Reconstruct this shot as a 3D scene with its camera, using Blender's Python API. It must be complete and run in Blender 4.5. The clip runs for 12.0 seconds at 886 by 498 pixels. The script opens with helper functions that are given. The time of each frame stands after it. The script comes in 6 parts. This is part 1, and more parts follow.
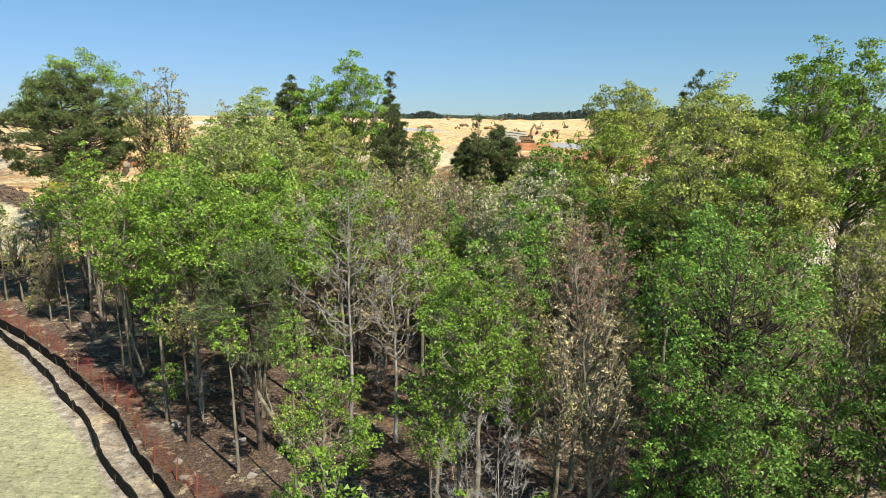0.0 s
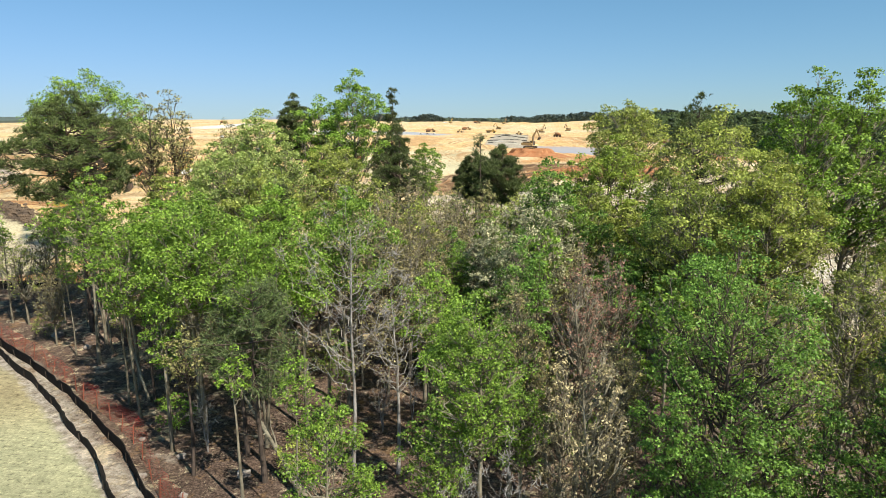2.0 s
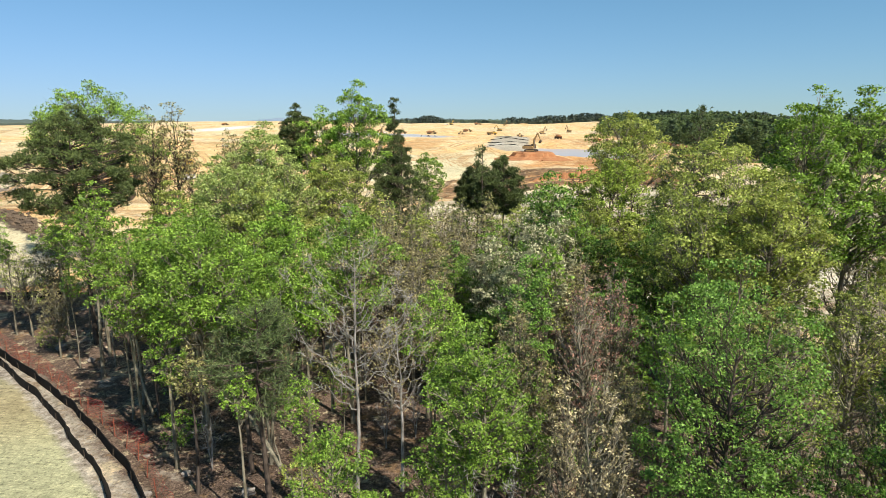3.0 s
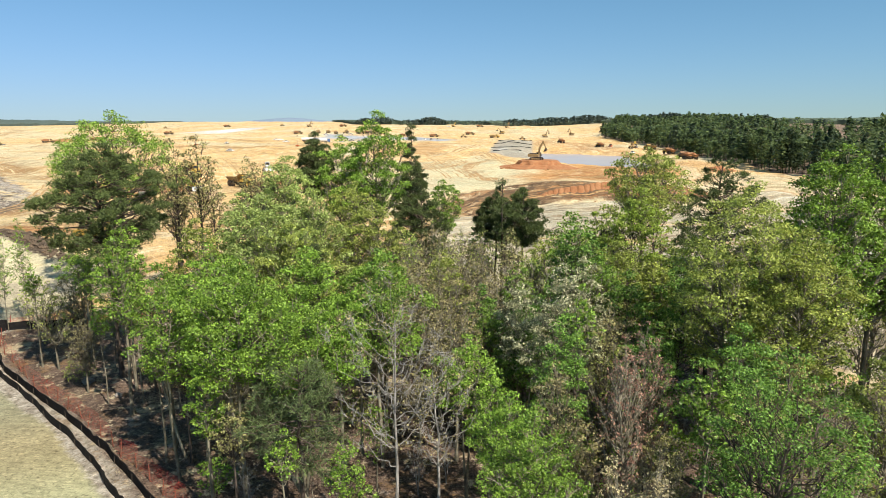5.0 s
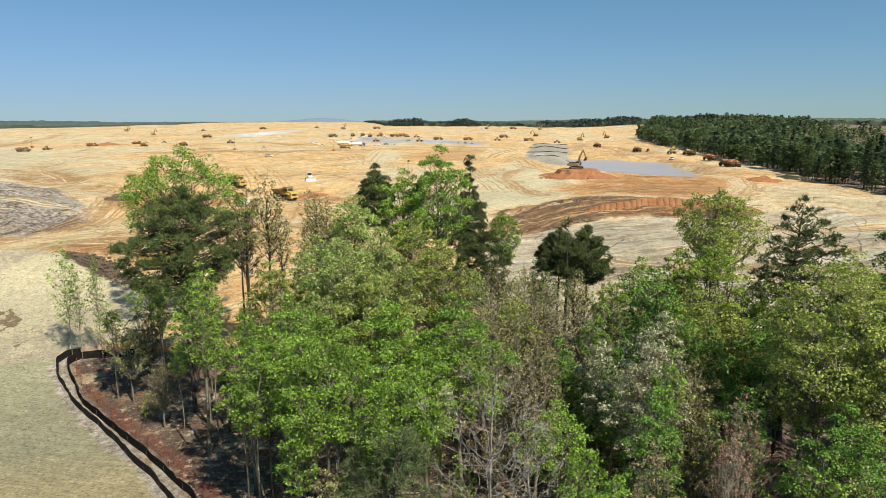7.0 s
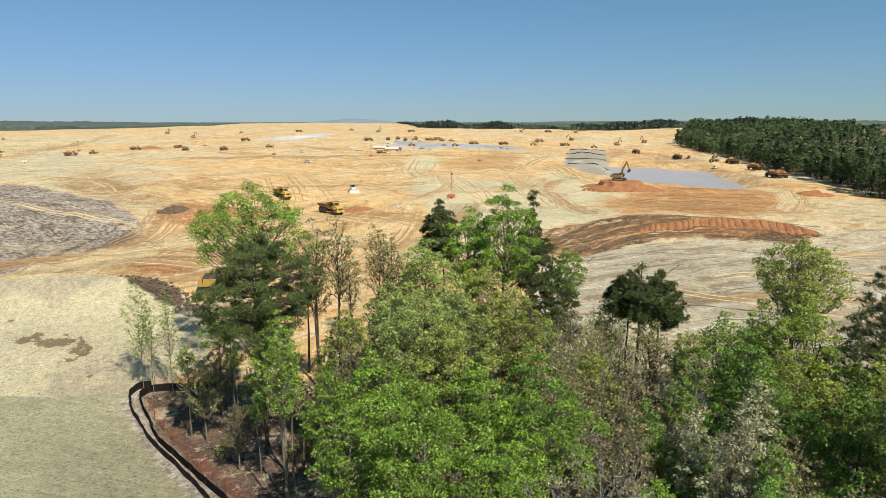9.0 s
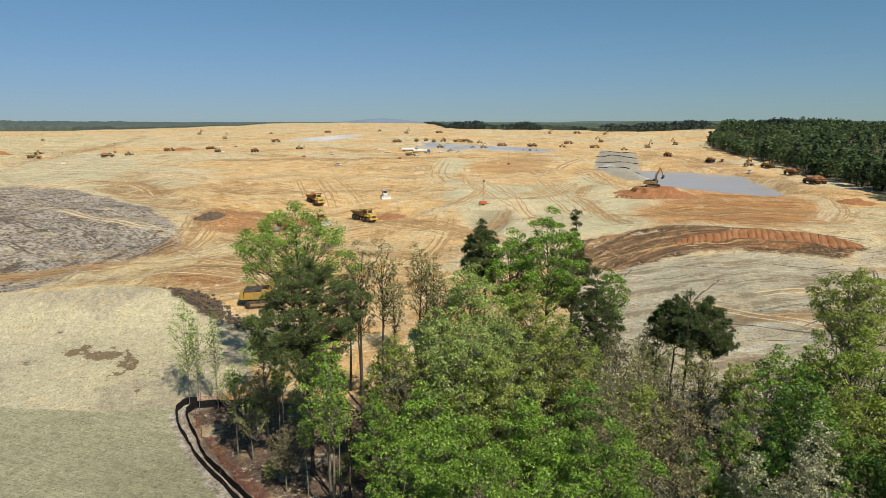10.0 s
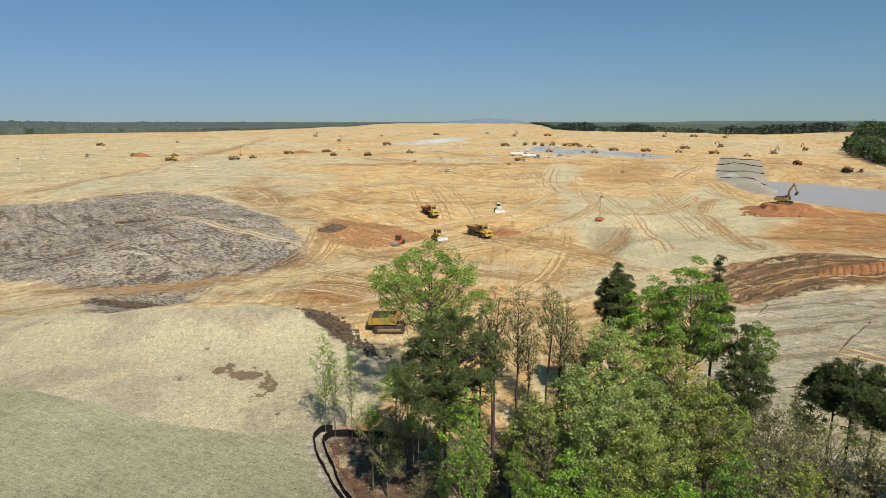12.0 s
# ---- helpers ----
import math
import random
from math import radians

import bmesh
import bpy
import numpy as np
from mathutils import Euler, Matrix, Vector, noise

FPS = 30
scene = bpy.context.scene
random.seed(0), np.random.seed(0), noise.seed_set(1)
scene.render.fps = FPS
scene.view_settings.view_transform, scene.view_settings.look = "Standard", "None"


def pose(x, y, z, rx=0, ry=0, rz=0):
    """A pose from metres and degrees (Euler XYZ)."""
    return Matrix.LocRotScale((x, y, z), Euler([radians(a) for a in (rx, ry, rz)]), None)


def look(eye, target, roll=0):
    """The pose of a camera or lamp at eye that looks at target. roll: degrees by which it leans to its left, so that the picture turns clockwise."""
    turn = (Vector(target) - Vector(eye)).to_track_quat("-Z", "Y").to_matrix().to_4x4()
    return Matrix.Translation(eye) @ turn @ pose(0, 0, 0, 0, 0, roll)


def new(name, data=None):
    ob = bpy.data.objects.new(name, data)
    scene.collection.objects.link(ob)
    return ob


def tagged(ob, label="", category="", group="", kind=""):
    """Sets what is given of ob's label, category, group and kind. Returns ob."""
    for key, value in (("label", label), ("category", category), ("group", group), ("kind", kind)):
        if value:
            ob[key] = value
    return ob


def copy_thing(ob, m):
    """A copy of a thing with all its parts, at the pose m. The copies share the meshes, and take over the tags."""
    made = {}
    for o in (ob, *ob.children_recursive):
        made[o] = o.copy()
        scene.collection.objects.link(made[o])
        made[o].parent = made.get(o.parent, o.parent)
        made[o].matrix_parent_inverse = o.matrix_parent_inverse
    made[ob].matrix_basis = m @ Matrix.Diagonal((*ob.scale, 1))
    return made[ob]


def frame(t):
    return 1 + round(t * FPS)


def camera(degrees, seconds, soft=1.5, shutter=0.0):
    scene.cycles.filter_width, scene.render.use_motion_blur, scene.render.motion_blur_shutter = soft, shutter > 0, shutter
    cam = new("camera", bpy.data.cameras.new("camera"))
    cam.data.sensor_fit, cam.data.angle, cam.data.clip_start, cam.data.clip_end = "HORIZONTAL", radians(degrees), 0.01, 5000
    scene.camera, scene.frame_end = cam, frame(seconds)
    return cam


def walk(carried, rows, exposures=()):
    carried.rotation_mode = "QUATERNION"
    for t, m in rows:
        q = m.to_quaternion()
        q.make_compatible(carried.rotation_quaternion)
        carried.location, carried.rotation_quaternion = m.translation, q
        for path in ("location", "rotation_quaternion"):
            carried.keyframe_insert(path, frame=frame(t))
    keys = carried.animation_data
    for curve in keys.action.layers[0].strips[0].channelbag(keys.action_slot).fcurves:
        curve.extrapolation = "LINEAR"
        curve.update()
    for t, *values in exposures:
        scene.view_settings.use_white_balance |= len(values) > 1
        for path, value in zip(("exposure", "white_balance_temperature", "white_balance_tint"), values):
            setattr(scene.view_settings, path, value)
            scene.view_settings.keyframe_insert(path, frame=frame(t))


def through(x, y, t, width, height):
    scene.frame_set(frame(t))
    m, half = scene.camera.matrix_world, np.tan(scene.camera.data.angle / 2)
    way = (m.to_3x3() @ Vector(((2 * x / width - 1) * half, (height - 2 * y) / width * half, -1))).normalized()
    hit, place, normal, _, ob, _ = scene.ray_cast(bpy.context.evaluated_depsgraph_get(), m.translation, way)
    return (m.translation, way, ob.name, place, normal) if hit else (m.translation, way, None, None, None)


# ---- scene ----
U = 0.78      # metres to one unit of the plan
cam = camera(69.19, 12.0, soft=0.6)
# seconds, eye x y z, yaw, pitch, roll (degrees)
ROWS = [
    (0, -0.00, -0.00, 15.00, -0.00, -11.60, -0.37),
    (0.5, 0.02, 0.02, 15.48, 0.07, -11.51, -0.27),
    (1, 0.03, 0.08, 16.06, 0.08, -11.45, -0.21),
    (1.5, 0.05, 0.11, 16.67, 0.13, -11.44, -0.13),
    (2, 0.10, 0.09, 17.32, 0.21, -11.44, -0.01),
    (2.5, 0.11, 0.11, 17.95, 0.28, -11.38, 0.14),
    (4.5, -1.79, 0.06, 21.80, 0.32, -11.34, 0.09),
    (5, -2.70, 0.12, 23.11, 0.34, -11.38, 0.05),
    (5.5, -3.77, 0.30, 24.33, 0.34, -11.39, 0.09),
    (6, -4.96, 0.55, 25.54, 0.32, -11.40, 0.08),
    (6.5, -6.20, 0.70, 26.80, 0.98, -11.42, 0.14),
    (7, -7.48, 0.74, 28.24, 3.00, -11.44, 0.16),
    (7.2, -7.99, 0.75, 28.82, 3.80, -11.45, 0.16),
    (8.8, -12.45, 1.83, 33.24, 5.54, -11.42, 0.05),
    (9, -12.99, 1.92, 33.86, 5.76, -11.43, 0.05),
    (9.5, -14.32, 2.15, 35.42, 6.69, -11.46, 0.04),
    (10, -15.68, 2.32, 37.04, 8.09, -11.48, 0.03),
    (10.5, -16.94, 2.43, 38.65, 9.81, -11.53, 0.03),
    (11, -18.27, 2.53, 40.27, 12.01, -11.55, 0.05),
    (11.5, -19.64, 2.63, 41.90, 14.64, -11.56, 0.08),
    (12, -20.90, 2.75, 43.40, 17.29, -11.54, 0.11),
]
walk(cam, [(t, pose(x * U, y * U, z * U, 90 + pitch, roll, yaw)) for t, x, y, z, yaw, pitch, roll in ROWS],
     exposures=[(0, 0.70), (2.5, 0.67), (5, 0.62), (6.5, 0.55), (7, 0.32), (9, 0.28), (9.5, 0.08), (10.5, 0.0), (12, -0.02)])

# ---- light ----
SUN_EL, SUN_AZ = 49.0, 138.0      # elevation; where the sun stands, degrees from +y towards +x
world = bpy.data.worlds.new("sky")
scene.world = world
world.use_nodes = True
wn = world.node_tree
sky = wn.nodes.new("ShaderNodeTexSky")
sky.sky_type, sky.sun_disc = "NISHITA", False
sky.sun_elevation, sky.sun_rotation = radians(SUN_EL), radians(SUN_AZ)
sky.altitude, sky.air_density, sky.dust_density, sky.ozone_density = 300, 1.0, 0.0, 2.0
wn.nodes["Background"].inputs["Strength"].default_value = 0.066
gain = wn.nodes.new("ShaderNodeVectorMath")      # clear dry air: a bluer sky than the model's
gain.operation = "MULTIPLY"
gain.inputs[1].default_value = (0.80, 1.38, 1.17)
wn.links.new(sky.outputs[0], gain.inputs[0])
ease = wn.nodes.new("ShaderNodeVectorMath")      # the horizon stays a pale blue, not cream
ease.operation = "MULTIPLY_ADD"
ease.inputs[1].default_value, ease.inputs[2].default_value = (0.104, 0.0854, 0.017), (1, 1, 1)
wn.links.new(gain.outputs[0], ease.inputs[0])
held = wn.nodes.new("ShaderNodeVectorMath")
held.operation = "DIVIDE"
wn.links.new(gain.outputs[0], held.inputs[0])
wn.links.new(ease.outputs[0], held.inputs[1])
wn.links.new(held.outputs[0], wn.nodes["Background"].inputs["Color"])
sun = new("sun", bpy.data.lights.new("sun", "SUN"))
sun.data.energy, sun.data.angle, sun.data.color = 4.5, radians(0.53), (1.0, 0.94, 0.83)
toward = Vector((math.sin(radians(SUN_AZ)) * math.cos(radians(SUN_EL)), math.cos(radians(SUN_AZ)) * math.cos(radians(SUN_EL)), math.sin(radians(SUN_EL))))
sun.matrix_world = look(toward * 300, (0, 0, 0))


# ---- materials ----
def shader(name, rough=0.9, spec=0.3, metal=0.0):
    m = bpy.data.materials.new(name)
    m.use_nodes = True
    b = m.node_tree.nodes["Principled BSDF"]
    b.inputs["Roughness"].default_value, b.inputs["Metallic"].default_value = rough, metal
    b.inputs["Specular IOR Level"].default_value = spec
    return m, m.node_tree, b


def node(t, kind, **sets):
    n = t.nodes.new(kind)
    for k, v in sets.items():
        n.inputs[k.replace("_", " ")].default_value = v
    return n


def noise_node(t, scale, detail=4.0, rough=0.6, coord="Object", stretch=None, turn=0.0):
    c = t.nodes.new("ShaderNodeTexCoord")
    out = c.outputs[coord]
    if stretch:
        mp = t.nodes.new("ShaderNodeMapping")
        mp.vector_type = "TEXTURE"      # turned first, then stretched
        mp.inputs["Scale"].default_value = tuple(1 / v for v in stretch)
        mp.inputs["Rotation"].default_value = (0, 0, radians(turn))
        t.links.new(out, mp.inputs[0])
        out = mp.outputs[0]
    n = node(t, "ShaderNodeTexNoise", Scale=scale, Detail=detail, Roughness=rough)
    t.links.new(out, n.inputs["Vector"])
    return n.outputs["Fac"]


def spread(t, fac, lo, hi, a=0.3, b=0.7):
    n = node(t, "ShaderNodeMapRange")
    n.inputs[1].default_value, n.inputs[2].default_value = a, b
    n.inputs[3].default_value, n.inputs[4].default_value = lo, hi
    t.links.new(fac, n.inputs[0])
    return n.outputs[0]


def times(t, color, value):
    n = t.nodes.new("ShaderNodeVectorMath")
    n.operation = "SCALE"
    t.links.new(color, n.inputs[0])
    t.links.new(value, n.inputs["Scale"])
    return n.outputs[0]


def mixed(t, fac, a, b):
    n = t.nodes.new("ShaderNodeMix")
    n.data_type = "RGBA"
    for sock, v in ((n.inputs[0], fac), (n.inputs[6], a), (n.inputs[7], b)):
        if isinstance(v, (tuple, float)):
            sock.default_value = (*v, 1) if isinstance(v, tuple) else v
        else:
            t.links.new(v, sock)
    return n.outputs[2]


def bumped(t, bsdf, fac, strength, distance):
    n = node(t, "ShaderNodeBump", Strength=strength, Distance=distance)
    t.links.new(fac, n.inputs["Height"])
    t.links.new(n.outputs[0], bsdf.inputs["Normal"])


def worn(name, color, dirt=(0.36, 0.25, 0.14), amount=0.35, rough=0.55, metal=0.0, spec=0.4, scale=1.2):
    """Painted or bare surface with dust in blotches and fine grain."""
    m, t, b = shader(name, rough, spec, metal)
    big, fine = noise_node(t, scale, 5), noise_node(t, scale * 14, 3)
    c = mixed(t, spread(t, big, 0.0, amount * 1.6, 0.4, 0.75), color, dirt)
    t.links.new(times(t, c, spread(t, fine, 0.82, 1.15)), b.inputs["Base Color"])
    t.links.new(spread(t, big, rough - 0.12, min(1.0, rough + 0.3)), b.inputs["Roughness"])
    bumped(t, b, fine, 0.15, 0.02)
    return m


def bark(name, color, pale):
    m, t, b = shader(name, 0.95, 0.15)
    ridges = noise_node(t, 3.0, 5, 0.65, stretch=(4, 4, 0.7))
    blotch = noise_node(t, 0.7, 3)
    c = mixed(t, spread(t, blotch, 0, 1, 0.42, 0.62), color, pale)
    t.links.new(times(t, c, spread(t, ridges, 0.55, 1.3)), b.inputs["Base Color"])
    bumped(t, b, ridges, 0.6, 0.04)
    return m


def leaf(name, color, other, through=0.26, value=(0.44, 1.30)):
    """Thin leaves: each leaf takes its own hue between two and its own depth of colour; light shines through."""
    m, t, b = shader(name, 0.5, 0.35)
    g = t.nodes.new("ShaderNodeNewGeometry")
    o = t.nodes.new("ShaderNodeObjectInfo")
    rnd = g.outputs["Random Per Island"]
    patch = noise_node(t, 0.35, 2)
    c = mixed(t, spread(t, rnd, 0, 1, 0, 1), color, other)
    c = times(t, c, spread(t, rnd, value[0], value[1], 0, 1))
    c = times(t, c, spread(t, patch, 0.75, 1.25))
    c = times(t, c, spread(t, o.outputs["Random"], 0.84, 1.16, 0, 1))
    t.links.new(c, b.inputs["Base Color"])
    tr = t.nodes.new("ShaderNodeBsdfTranslucent")
    t.links.new(c, tr.inputs["Color"])
    mx = node(t, "ShaderNodeMixShader", Fac=through)
    t.links.new(b.outputs[0], mx.inputs[1])
    t.links.new(tr.outputs[0], mx.inputs[2])
    t.links.new(mx.outputs[0], t.nodes["Material Output"].inputs["Surface"])
    return m


def earth():
    """Bare ground. The mesh carries broad soil colours and the distance to the edge of each kind of cover."""
    m, t, b = shader("earth", 0.97, 0.1)

    def channel(name, out):
        a = t.nodes.new("ShaderNodeAttribute")
        a.attribute_name = name
        return a.outputs[out]

    def three(name):
        s = t.nodes.new("ShaderNodeSeparateXYZ")
        t.links.new(channel(name, "Vector"), s.inputs[0])
        return s.outputs[0], s.outputs[1], s.outputs[2]

    def math_of(op, x, y, z=0.0):
        n = t.nodes.new("ShaderNodeMath")
        n.operation = op
        for s, v in zip(n.inputs, (x, y, z)):
            if isinstance(v, float):
                s.default_value = v
            else:
                t.links.new(v, s)
        return n.outputs[0]

    ragged = noise_node(t, 0.22, 9, 0.66)
    broad = noise_node(t, 0.030, 8, 0.62)
    second = noise_node(t, 0.052, 8, 0.64, stretch=(1.0, 1.5, 1.0), turn=35)
    clump = noise_node(t, 1.2, 7, 0.72)
    fine = noise_node(t, 8.0, 5, 0.75)
    grit = noise_node(t, 0.17, 10, 0.78, stretch=(0.7, 1.0, 1.0), turn=24)
    speck = noise_node(t, 3.6, 4, 0.66)
    lumps = noise_node(t, 0.75, 10, 0.82)
    rows = noise_node(t, 1.0, 7, 0.7, stretch=(0.30, 6.0, 1.0), turn=-8)
    combed = noise_node(t, 0.6, 7, 0.72, stretch=(2.6, 0.28, 1.0), turn=38)
    drag = noise_node(t, 0.5, 7, 0.72, stretch=(0.22, 2.2, 1.0), turn=-18)
    scrapes = [noise_node(t, 0.42, 6, 0.62, stretch=(1.0, 0.085, 1.0), turn=a) for a in (8, -34, 52)]
    raked = noise_node(t, 0.32, 7, 0.64, stretch=(0.075, 1.0, 1.0), turn=28)
    choose = noise_node(t, 0.011, 3, 0.5)

    def zone(d, amp, width, fray=0.0):
        v = math_of("MULTIPLY_ADD", math_of("SUBTRACT", ragged, 0.5), amp, d)
        if fray:
            v = math_of("MULTIPLY_ADD", math_of("SUBTRACT", clump, 0.5), fray, v)
        return spread(t, v, 0, 1, -width, width)

    def both(x, y):
        return math_of("MULTIPLY", x, y)

    straw, mound, dark = three("cover_a")
    ruts, field, sand = three("cover_b")
    wood, stain, worked = three("cover_c")
    rubbed, spoil, red = three("cover_d")
    open_soil = math_of("SUBTRACT", channel("soil", "Alpha"), spread(t, math_of("MAXIMUM", straw, mound), 0, 1, -1, 1))
    c = channel("soil", "Color")
    c = mixed(t, both(spread(t, broad, 0, 0.42, 0.525, 0.57), open_soil), c, (0.60, 0.335, 0.125))
    c = mixed(t, both(spread(t, second, 0, 0.45, 0.53, 0.58), open_soil), c, (0.72, 0.555, 0.31))
    c = mixed(t, both(spread(t, second, 0.40, 0, 0.40, 0.44), open_soil), c, (0.46, 0.225, 0.09))
    c = mixed(t, both(spread(t, ragged, 0, 0.42, 0.54, 0.62), open_soil), c, (0.43, 0.285, 0.14))
    c = mixed(t, both(spread(t, ragged, 0.5, 0, 0.36, 0.44), open_soil), c, (0.74, 0.58, 0.32))
    # blade and wheel scrapes, running one way here and another there
    comb = math_of("MULTIPLY_ADD", spread(t, choose, 1, 0, 0.44, 0.47), scrapes[0], math_of("MULTIPLY_ADD", spread(t, choose, 0, 1, 0.53, 0.56), scrapes[2], both(scrapes[1], both(spread(t, choose, 0, 1, 0.44, 0.47), spread(t, choose, 1, 0, 0.53, 0.56)))))
    c = mixed(t, both(spread(t, comb, 0, 0.62, 0.565, 0.60), open_soil), c, (0.42, 0.25, 0.11))
    c = mixed(t, both(spread(t, comb, 0.65, 0, 0.41, 0.45), open_soil), c, (0.84, 0.70, 0.43))
    grey = mixed(t, spread(t, clump, 0, 1, 0.44, 0.54), (0.17, 0.135, 0.105), (0.50, 0.43, 0.355))
    grey = mixed(t, spread(t, second, 0, 0.5, 0.575, 0.60), grey, (0.50, 0.41, 0.25))
    grey = mixed(t, spread(t, ragged, 0, 0.6, 0.54, 0.64), grey, (0.37, 0.33, 0.28))
    grey = mixed(t, spread(t, ragged, 0.6, 0, 0.36, 0.44), grey, (0.09, 0.072, 0.06))
    grey = mixed(t, spread(t, comb, 0, 0.75, 0.545, 0.58), grey, (0.10, 0.076, 0.056))
    grey = mixed(t, spread(t, scrapes[2], 0.6, 0, 0.40, 0.43), grey, (0.55, 0.48, 0.40))
    c = mixed(t, zone(dark, 14.0, 0.9, 6.0), c, grey)
    field_c = mixed(t, spread(t, broad, 0, 0.6, 0.50, 0.56), (0.58, 0.51, 0.36), (0.55, 0.44, 0.28))
    field_c = mixed(t, spread(t, raked, 0, 0.85, 0.535, 0.575), field_c, (0.34, 0.27, 0.175))
    field_c = mixed(t, spread(t, raked, 0.75, 0, 0.41, 0.45), field_c, (0.74, 0.68, 0.53))
    field_c = mixed(t, spread(t, drag, 0, 0.55, 0.53, 0.62), field_c, (0.33, 0.255, 0.16))
    c = mixed(t, zone(field, 12.0, 1.0, 3.0), c, field_c)
    where = t.nodes.new("ShaderNodeSeparateXYZ")
    t.links.new(t.nodes.new("ShaderNodeTexCoord").outputs["Object"], where.inputs[0])
    bend = spread(t, where.outputs[0], 0, 1, 18 * U, 32 * U)
    climb, level = noise_node(t, 0.42, 6, 0.62, stretch=(0.06, 1.0, 1.0), turn=58), noise_node(t, 0.42, 6, 0.62, stretch=(0.06, 1.0, 1.0), turn=3)
    lane = math_of("MULTIPLY_ADD", bend, math_of("SUBTRACT", level, climb), climb)
    churned = mixed(t, spread(t, second, 0, 1, 0.44, 0.56), (0.40, 0.215, 0.10), (0.33, 0.215, 0.12))
    churned = mixed(t, spread(t, lane, 0, 0.95, 0.48, 0.53), churned, (0.125, 0.078, 0.046))
    c = mixed(t, zone(ruts, 9.0, 0.7, 3.0), c, churned)
    c = mixed(t, math_of("MULTIPLY", zone(red, 10.0, 1.2, 4.0), 0.85), c, mixed(t, spread(t, clump, 0, 1, 0.42, 0.56), (0.37, 0.155, 0.062), (0.53, 0.26, 0.105)))
    for d, tone, amount in ((worked, (0.42, 0.245, 0.11), 0.9), (rubbed, (0.70, 0.585, 0.38), 0.85)):
        line = spread(t, math_of("SINE", math_of("MULTIPLY_ADD", ragged, 5.0, math_of("MULTIPLY", d, 1.6)), 0.0), 0.25, 1, -0.3, 0.5)
        c = mixed(t, math_of("MULTIPLY", both(both(line, zone(d, 4.0, 1.0)), spread(t, ragged, 0.3, 1, 0.38, 0.56)), amount), c, tone)
    heap_c = mixed(t, spread(t, broad, 0, 1, 0.44, 0.56), (0.70, 0.61, 0.385), (0.61, 0.53, 0.35))
    heap_c = mixed(t, spread(t, second, 0, 0.75, 0.51, 0.58), heap_c, (0.50, 0.42, 0.295))
    heap_c = mixed(t, spread(t, ragged, 0, 0.5, 0.58, 0.66), heap_c, (0.74, 0.58, 0.30))
    heap_c = mixed(t, both(spread(t, ragged, 0.9, 0, 0.335, 0.37), spread(t, clump, 0, 1, 0.46, 0.54)), heap_c, (0.19, 0.13, 0.08))
    heap_c = times(t, heap_c, spread(t, combed, 0.93, 1.05, 0.36, 0.62))
    c = mixed(t, zone(mound, 6.0, 0.35, 1.5), c, heap_c)
    c = mixed(t, math_of("MULTIPLY", zone(stain, 7.5, 0.05, 2.2), 0.85), c, (0.21, 0.135, 0.075))
    c = mixed(t, zone(spoil, 3.0, 0.15, 1.6), c, (0.115, 0.085, 0.062))
    cut = times(t, channel("soil", "Color"), spread(t, second, 0.93, 1.07, 0.42, 0.58))
    cut = times(t, cut, spread(t, rows, 0.78, 1.10, 0.34, 0.60))
    c = mixed(t, zone(straw, 1.6, 0.10, 0.8), c, cut)
    c = mixed(t, zone(sand, 1.2, 0.3, 1.4), c, mixed(t, spread(t, clump, 0, 1, 0.38, 0.6), (0.33, 0.265, 0.20), (0.62, 0.545, 0.44)))
    litter = mixed(t, spread(t, fine, 0, 1, 0.38, 0.64), (0.085, 0.058, 0.045), (0.30, 0.21, 0.155))
    litter = mixed(t, spread(t, ragged, 0, 0.7, 0.60, 0.66), litter, (0.50, 0.43, 0.34))
    c = mixed(t, zone(wood, 5.0, 0.5, 3.0), c, times(t, litter, spread(t, ragged, 0.75, 1.25)))
    c = mixed(t, both(spread(t, grit, 0, 0.55, 0.565, 0.60), open_soil), c, (0.33, 0.20, 0.095))
    c = mixed(t, both(spread(t, grit, 0.6, 0, 0.40, 0.44), open_soil), c, (0.84, 0.68, 0.42))
    c = times(t, c, spread(t, broad, 0.86, 1.08, 0.40, 0.60))
    c = times(t, c, spread(t, clump, 0.82, 1.10, 0.36, 0.60))
    c = mixed(t, both(spread(t, lumps, 0, 0.55, 0.56, 0.59), open_soil), c, (0.36, 0.22, 0.10))
    c = mixed(t, both(spread(t, lumps, 0.6, 0, 0.41, 0.44), open_soil), c, (0.86, 0.72, 0.45))
    c = times(t, c, spread(t, fine, 0.78, 1.14, 0.34, 0.66))
    c = times(t, c, spread(t, speck, 1.0, 0.52, 0.55, 0.66))
    c = times(t, c, spread(t, speck, 1.36, 1.0, 0.33, 0.44))
    t.links.new(c, b.inputs["Base Color"])
    rise = math_of("MULTIPLY_ADD", clump, 0.32, math_of("MULTIPLY_ADD", lumps, 0.9, math_of("MULTIPLY", both(grit, open_soil), 1.7)))
    bumped(t, b, math_of("MULTIPLY_ADD", fine, 0.14, rise), 0.9, 0.45)
    return m


def water_mat():
    m, t, b = shader("muddy_water", 0.22, 0.35)
    big = noise_node(t, 0.03, 3)
    t.links.new(mixed(t, big, (0.44, 0.37, 0.32), (0.54, 0.45, 0.38)), b.inputs["Base Color"])
    bumped(t, b, noise_node(t, 1.2, 3), 0.08, 0.05)
    return m


